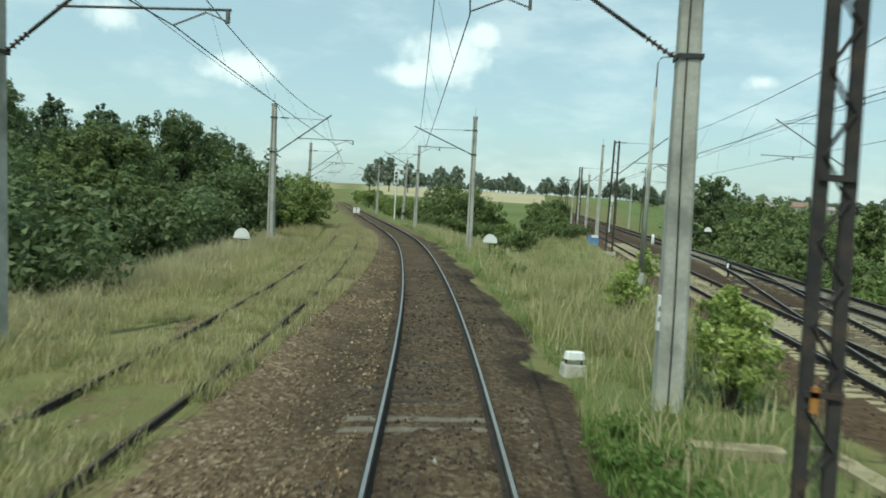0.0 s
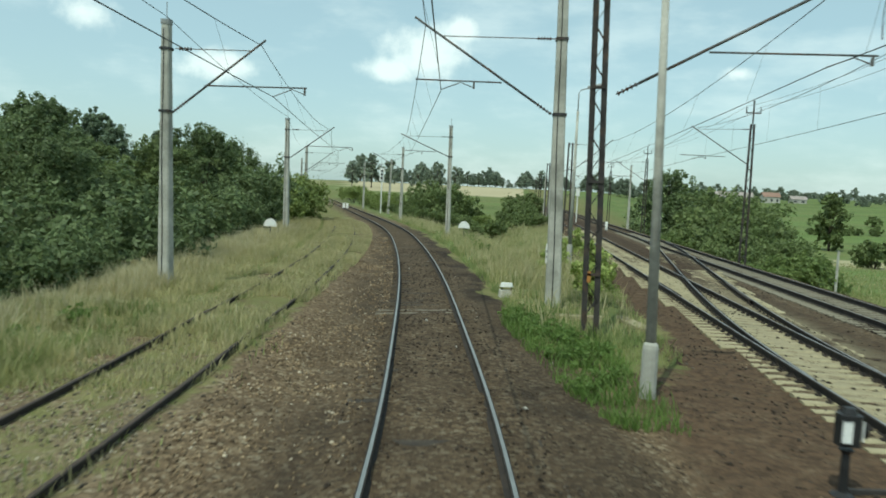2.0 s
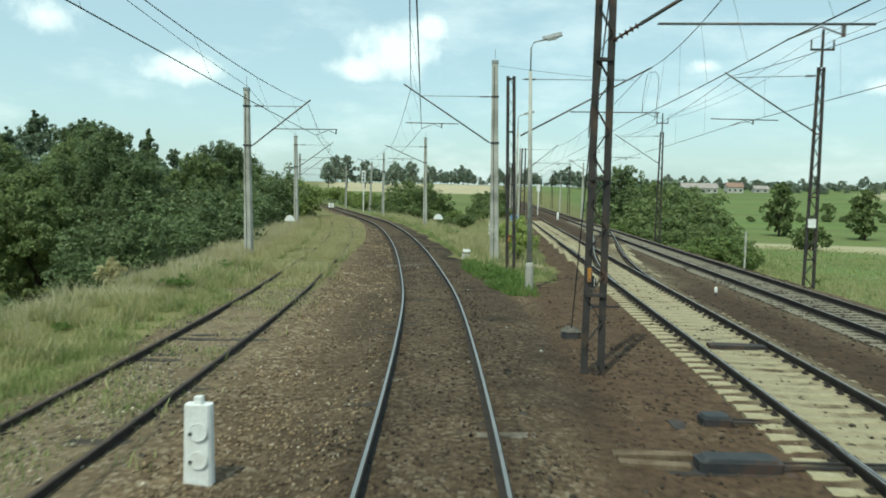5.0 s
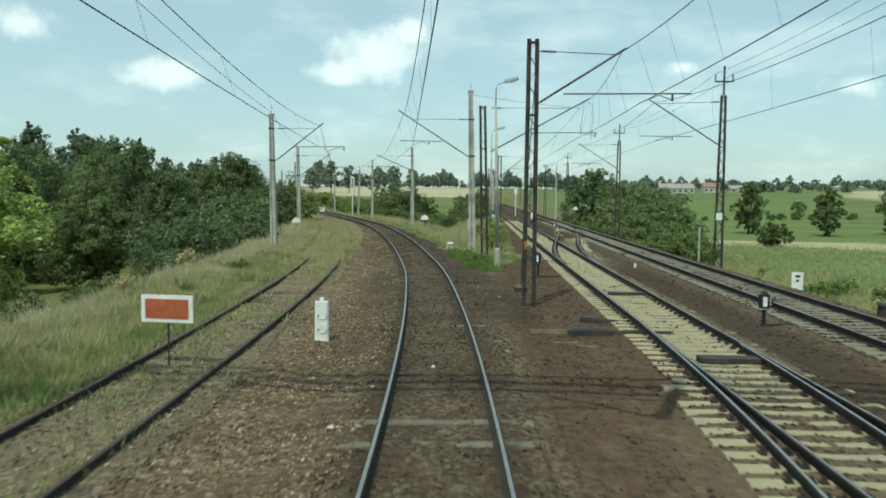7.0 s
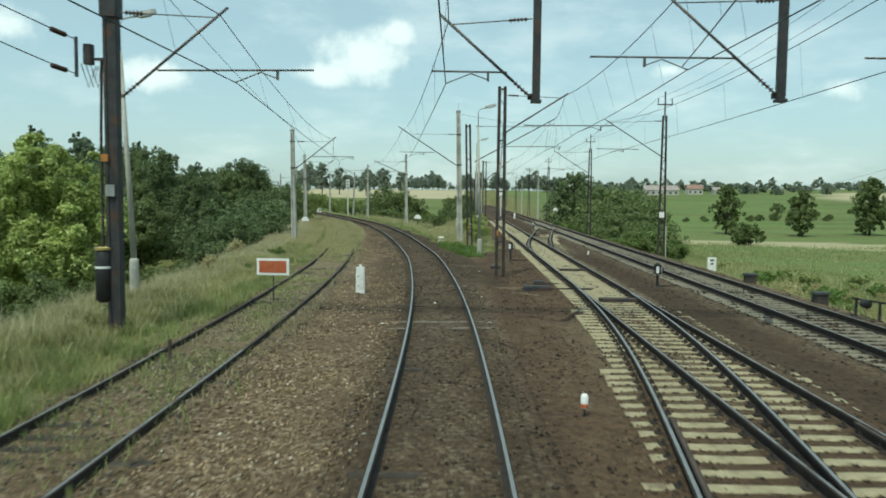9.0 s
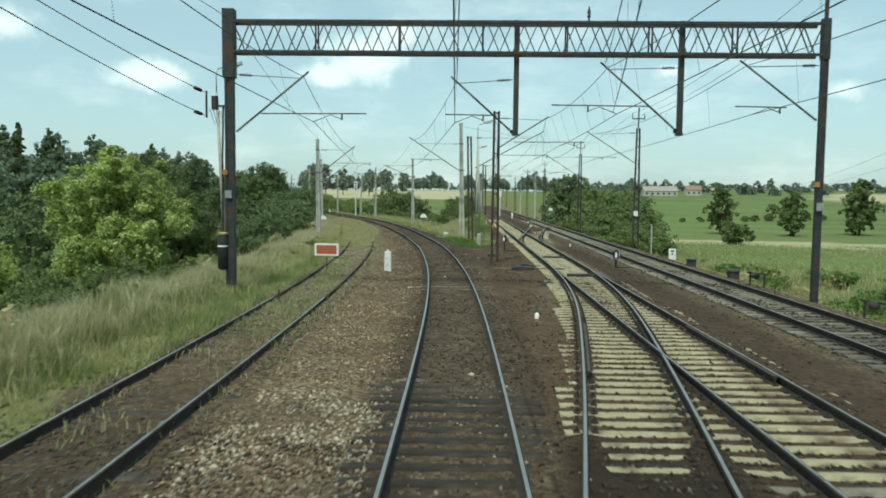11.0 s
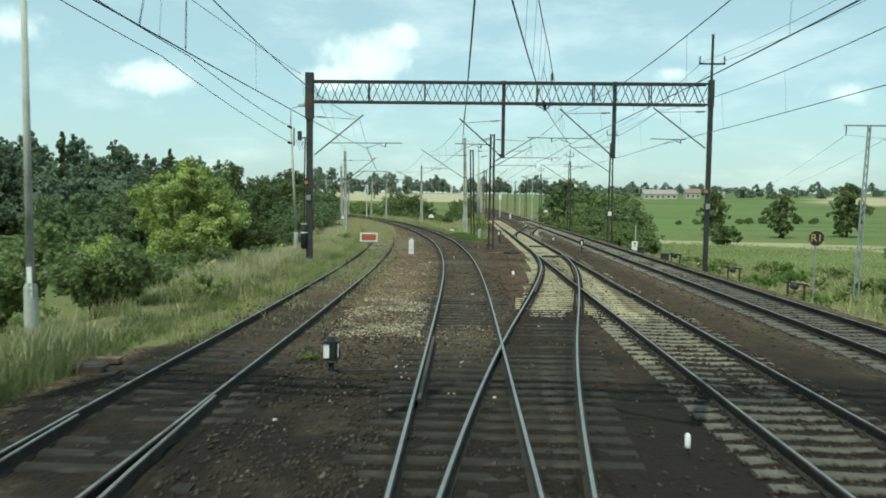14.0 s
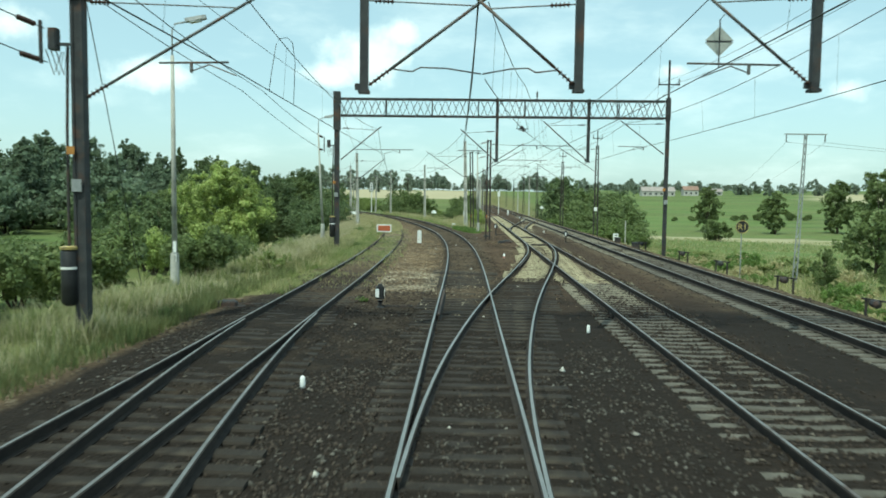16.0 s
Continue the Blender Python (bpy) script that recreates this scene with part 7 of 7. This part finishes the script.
stones("ballast", 2600, strip(-62, -49, lambda y: y * 0 + 3.1, lambda y: y * 0 + 5.1, 1.3), 0.015, 0.045, "stone_g", "grey broken stone beside the turnout", 69)
stones("ballast", 2600, strip(-62, -51, lambda y: y * 0 - 1.0, lambda y: y * 0 + 0.9, 1.3), 0.015, 0.045, "stone_g", "grey broken stone between the turnouts", 70)
stones("ballast", 2400, strip(-62, -30, lambda y: TRACK_L(y) - 2.2, lambda y: TRACK_L(y) - 0.9), 0.015, 0.045, "stone_g", "grey broken stone along the siding's outer rail", 71)
stones("ballast", 900, strip(-60, -53, lambda y: TRACK_A(y) - 0.65, lambda y: TRACK_A(y) + 0.65), 0.012, 0.035, "stone_g", "grey stones between the main track's sleepers", 72)
stones("ballast", 6000, strip(-64, -36, lambda y: TRACK_L(y) - 1.8, lambda y: TRACK_L(y) + 1.3, 1.2), 0.015, 0.04, "stone_b", "dark ballast stones in the siding", 63)
stones("ballast", 9000, strip(-38, 10, lambda y: TRACK_L(y) - 1.5, lambda y: TRACK_L(y) + 1.3, 1.2), 0.012, 0.036, "stone_g", "grey ballast stones in the siding", 73)
stones("ballast", 22000, strip(-64, 40, lambda y: TRACK_B(y) - 3.4, lambda y: TRACK_C(y) + 2.2, 1.1), 0.015, 0.045, "stone_b", "dark ballast stones between the straight tracks", 64)
stones("ballast", 3500, strip(-34, 5, lambda y: TRACK_A(y) + 1.2, lambda y: TRACK_B(y) - 1.5), 0.012, 0.036, "stone_d", "loose brown ballast stones in the dirt", 65)
stones("pale_stones", 70, strip(-64, 30, lambda y: TRACK_L(y) + 1.0, lambda y: TRACK_B(y) - 1.5, 1.1), 0.03, 0.07, "stone_w", "scattered pale stones on the ballast", 66)
blades("tall_grass", 42000, strip(-37, 4, lambda y: TRACK_L(y) - 1.9, lambda y: TRACK_L(y) - 7.0), 0.15, 0.5, "grass", "green and straw grass along the siding's bank", 53, 0.008)
blades("tall_grass", 34000, strip(-35, 0, lambda y: TRACK_L(y) - 1.9, lambda y: TRACK_L(y) - 6.5), 0.2, 0.6, "straw", "dry straw grass along the siding's bank", 55, 0.007)
blades("siding_weeds", 3000, strip(-36, -12, lambda y: TRACK_L(y) - 1.6, lambda y: TRACK_L(y) + 1.2), 0.04, 0.2, "straw", "thin dry weeds in the siding", 54, 0.007)
blades("siding_weeds", 26000, strip(0.5, 15, lambda y: TRACK_L(y) - 4.5, siding_edge, 1.2), 0.06, 0.3, "straw", "dry grass over the siding", 56, 0.007)
blades("siding_weeds", 14000, strip(0.5, 15, lambda y: TRACK_L(y) - 4.5, siding_edge, 1.2), 0.05, 0.24, "grass_green", "green grass over the siding", 57, 0.007)
blades("siding_weeds", 5000, strip(-14, 3, lambda y: TRACK_L(y) - 1.6, siding_edge), 0.05, 0.22, "grass_green", "green tufts between the siding rails", 59, 0.008)
blades("siding_weeds", 5000, strip(-12, 3, lambda y: TRACK_L(y) - 1.7, siding_edge), 0.05, 0.26, "straw", "thin dry grass between the siding rails", 60, 0.008)
blades("siding_weeds", 40000, strip(4, 40, lambda y: TRACK_L(y) - 1.9, siding_edge, 1.2), 0.06, 0.26, "grass", "mixed green and dry grass hiding the siding rails", 85, 0.008)
blades("siding_weeds", 34000, strip(-42, 8, lambda y: TRACK_L(y) - 1.05, lambda y: TRACK_L(y) - 2.8), 0.07, 0.3, "grass", "short mixed grass creeping up to the siding's outer rail", 87, 0.008)
blades("siding_weeds", 14000, strip(-30, 2, lambda y: TRACK_L(y) - 0.95, lambda y: TRACK_L(y) - 2.6), 0.1, 0.4, "grass_green", "green grass creeping up to the siding's outer rail", 88, 0.008)
blades("siding_weeds", 8000, strip(-30, -8, lambda y: TRACK_L(y) - 0.7, lambda y: TRACK_L(y) + 0.8), 0.04, 0.18, "grass_green", "low green tufts between the siding rails", 89, 0.008)
blades("tall_grass", 50000, strip(-60, -26, lambda y: TRACK_L(y) - 3.2, lambda y: TRACK_L(y) - 9.5), 0.3, 0.75, "grass", "rough green grass on the bank beside the turnouts", 94, 0.008)
blades("tall_grass", 26000, strip(-60, -26, lambda y: TRACK_L(y) - 2.8, lambda y: TRACK_L(y) - 8.5), 0.35, 0.8, "seed", "brownish seeding grass on the bank beside the turnouts", 95, 0.006)
stones("ballast", 15000, strip(-28, 6, lambda y: TRACK_L(y) - 2.1, lambda y: TRACK_L(y) + 0.9), 0.012, 0.036, "stone_p", "pale stones between the siding rails", 74)
blades("tall_grass", 60000, strip(-34, 40, lambda y: TRACK_L(y) - 3.2, lambda y: TRACK_L(y) - 6.6), 0.4, 0.85, "seed", "tall straw grass with pale seed heads on the crest of the bank", 58, 0.006)
stones("ballast", 1500, strip(-45, -33, lambda y: TRACK_A(y) - 1.3, lambda y: TRACK_A(y) + 0.9), 0.012, 0.035, "stone_p", "pale stones between the main track's sleepers", 75)
stones("ballast", 700, strip(-45, -37, lambda y: TRACK_D(y) - 0.7, lambda y: TRACK_D(y) + 0.7), 0.012, 0.03, "stone_g", "grey stones between the turnout's sleepers", 76)
stones("ballast", 5000, strip(-44, 8, lambda y: np.where(y < -12, TRACK_D(np.clip(y, -61, -11)), TRACK_B(y)) - 1.4, lambda y: TRACK_B(y) + 1.4), 0.008, 0.022, "stone_a", "small loose stones strewn over the concrete sleepers", 77)
stones("ballast", 2600, strip(-30, 14, lambda y: np.maximum(TRACK_A(y) + 1.5, 2.6), lambda y: TRACK_B(y) - 1.6), 0.01, 0.026, "stone_d", "small brown stones in the dirt", 78)


# dirt and small stones banked against the edges of the concrete sleepers
def sleeper_edges(rows, per):
    def f(rng, n):
        xs, ys = [], []
        for x0, x1, y in rows:
            k = int(per * (x1 - x0))
            xs.append(rng.uniform(x0 - 0.04, x1 + 0.04, k))
            ys.append(y + rng.choice([-1, 1], k) * (0.125 + rng.normal(0, 0.022, k)))
        return np.concatenate(xs), np.concatenate(ys)
    return f


stones("ballast", 0, sleeper_edges([r_ for r_ in LOOP if -36 < r_[2] < -16], 30), 0.016, 0.038, "stone_d", "dirt crumbs banked against the concrete sleepers", 81)
stones("ballast", 0, sleeper_edges([r_ for r_ in LOOP if r_[2] <= -36], 40), 0.022, 0.05, "stone_b", "sooty crumbs banked against the concrete sleepers", 82)
stones("ballast", 0, sleeper_edges([r_ for r_ in FAR if r_[2] < 14], 34), 0.024, 0.055, "stone_b", "sooty crumbs banked against the far track's sleepers", 83)
# rail fastenings on the concrete sleepers, on both sides of each rail
CLIP = Geo().box((0, 0, 0.012), (0.10, 0.13, 0.03), None, 0, 0.02, 0.85).lathe((0, 0, 0.025), [(0.026, 0), (0.026, 0.03), (0.016, 0.035), (0.016, 0.055)], 6)
CLIP_MESH = CLIP.mesh("rail_clip", "rail_side")
rest = Geo()
count = 0
for x0, x1, y in LOOP:
    if y > 26:
        continue
    lines = [TRACK_B] + ([TRACK_D] if -37.7 < y < -14 else []) + ([TRACK_E] if 4 < y < 26 else [])
    for line in lines:
        for u in (-0.875, -0.63, 0.63, 0.875):
            px_ = float(line(y)) + u
            if not x0 + 0.06 < px_ < x1 - 0.06:
                continue
            if -44 < y < -22 and count < 300 and abs(u) > 0.8:
                part("rail_clip", CLIP_MESH, None, track_b, at=pose(px_, y, -0.14, 0, 0, random.uniform(-4, 4)))
                count += 1
            else:
                rest.add([(px_ + a, y + b, -0.14 + c) for a, b, c in CLIP.v], CLIP.f)
tagged(part("rail_clips", rest, "rail_side"), "dark steel rail clips on the concrete sleepers", "rail clips", kind="stuff")
# short steel lever post inside the siding's outer rail
lv = thing("lever_post", "short rusty steel lever post beside the siding rail", "lever post")
part("post", Geo().box((-3.12, -24.3, 0.02), (0.05, 0.05, 0.44)), "rusty", lv)
part("foot", Geo().lathe((-3.08, -24.35, -0.2), [(0.13, 0), (0.13, 0.05), (0.06, 0.08), (0.05, 0.12)], 10), "steel", lv)

# tussocks of the rough meadow out to the stubble strip
blades("meadow_tussocks", 36000, strip(-40, 170, lambda y: TRACK_C(y) + 26, lambda y: TRACK_C(y) + 150, 1.0, 11.0), 0.2, 0.7, "grass", "dull green tussocks in the rough meadow", 91, 0.06)
blades("meadow_tussocks", 15000, strip(-40, 170, lambda y: TRACK_C(y) + 24, lambda y: TRACK_C(y) + 130, 1.0, 7.0), 0.2, 0.7, "straw", "dry tussocks in the rough meadow", 92, 0.05)
blades("meadow_tussocks", 40000, strip(-40, 150, lambda y: TRACK_C(y) + 12, lambda y: TRACK_C(y) + 110, 1.0, 14.0), 0.2, 0.7, "grass_green", "lush green tussocks in the rough meadow", 93, 0.05)
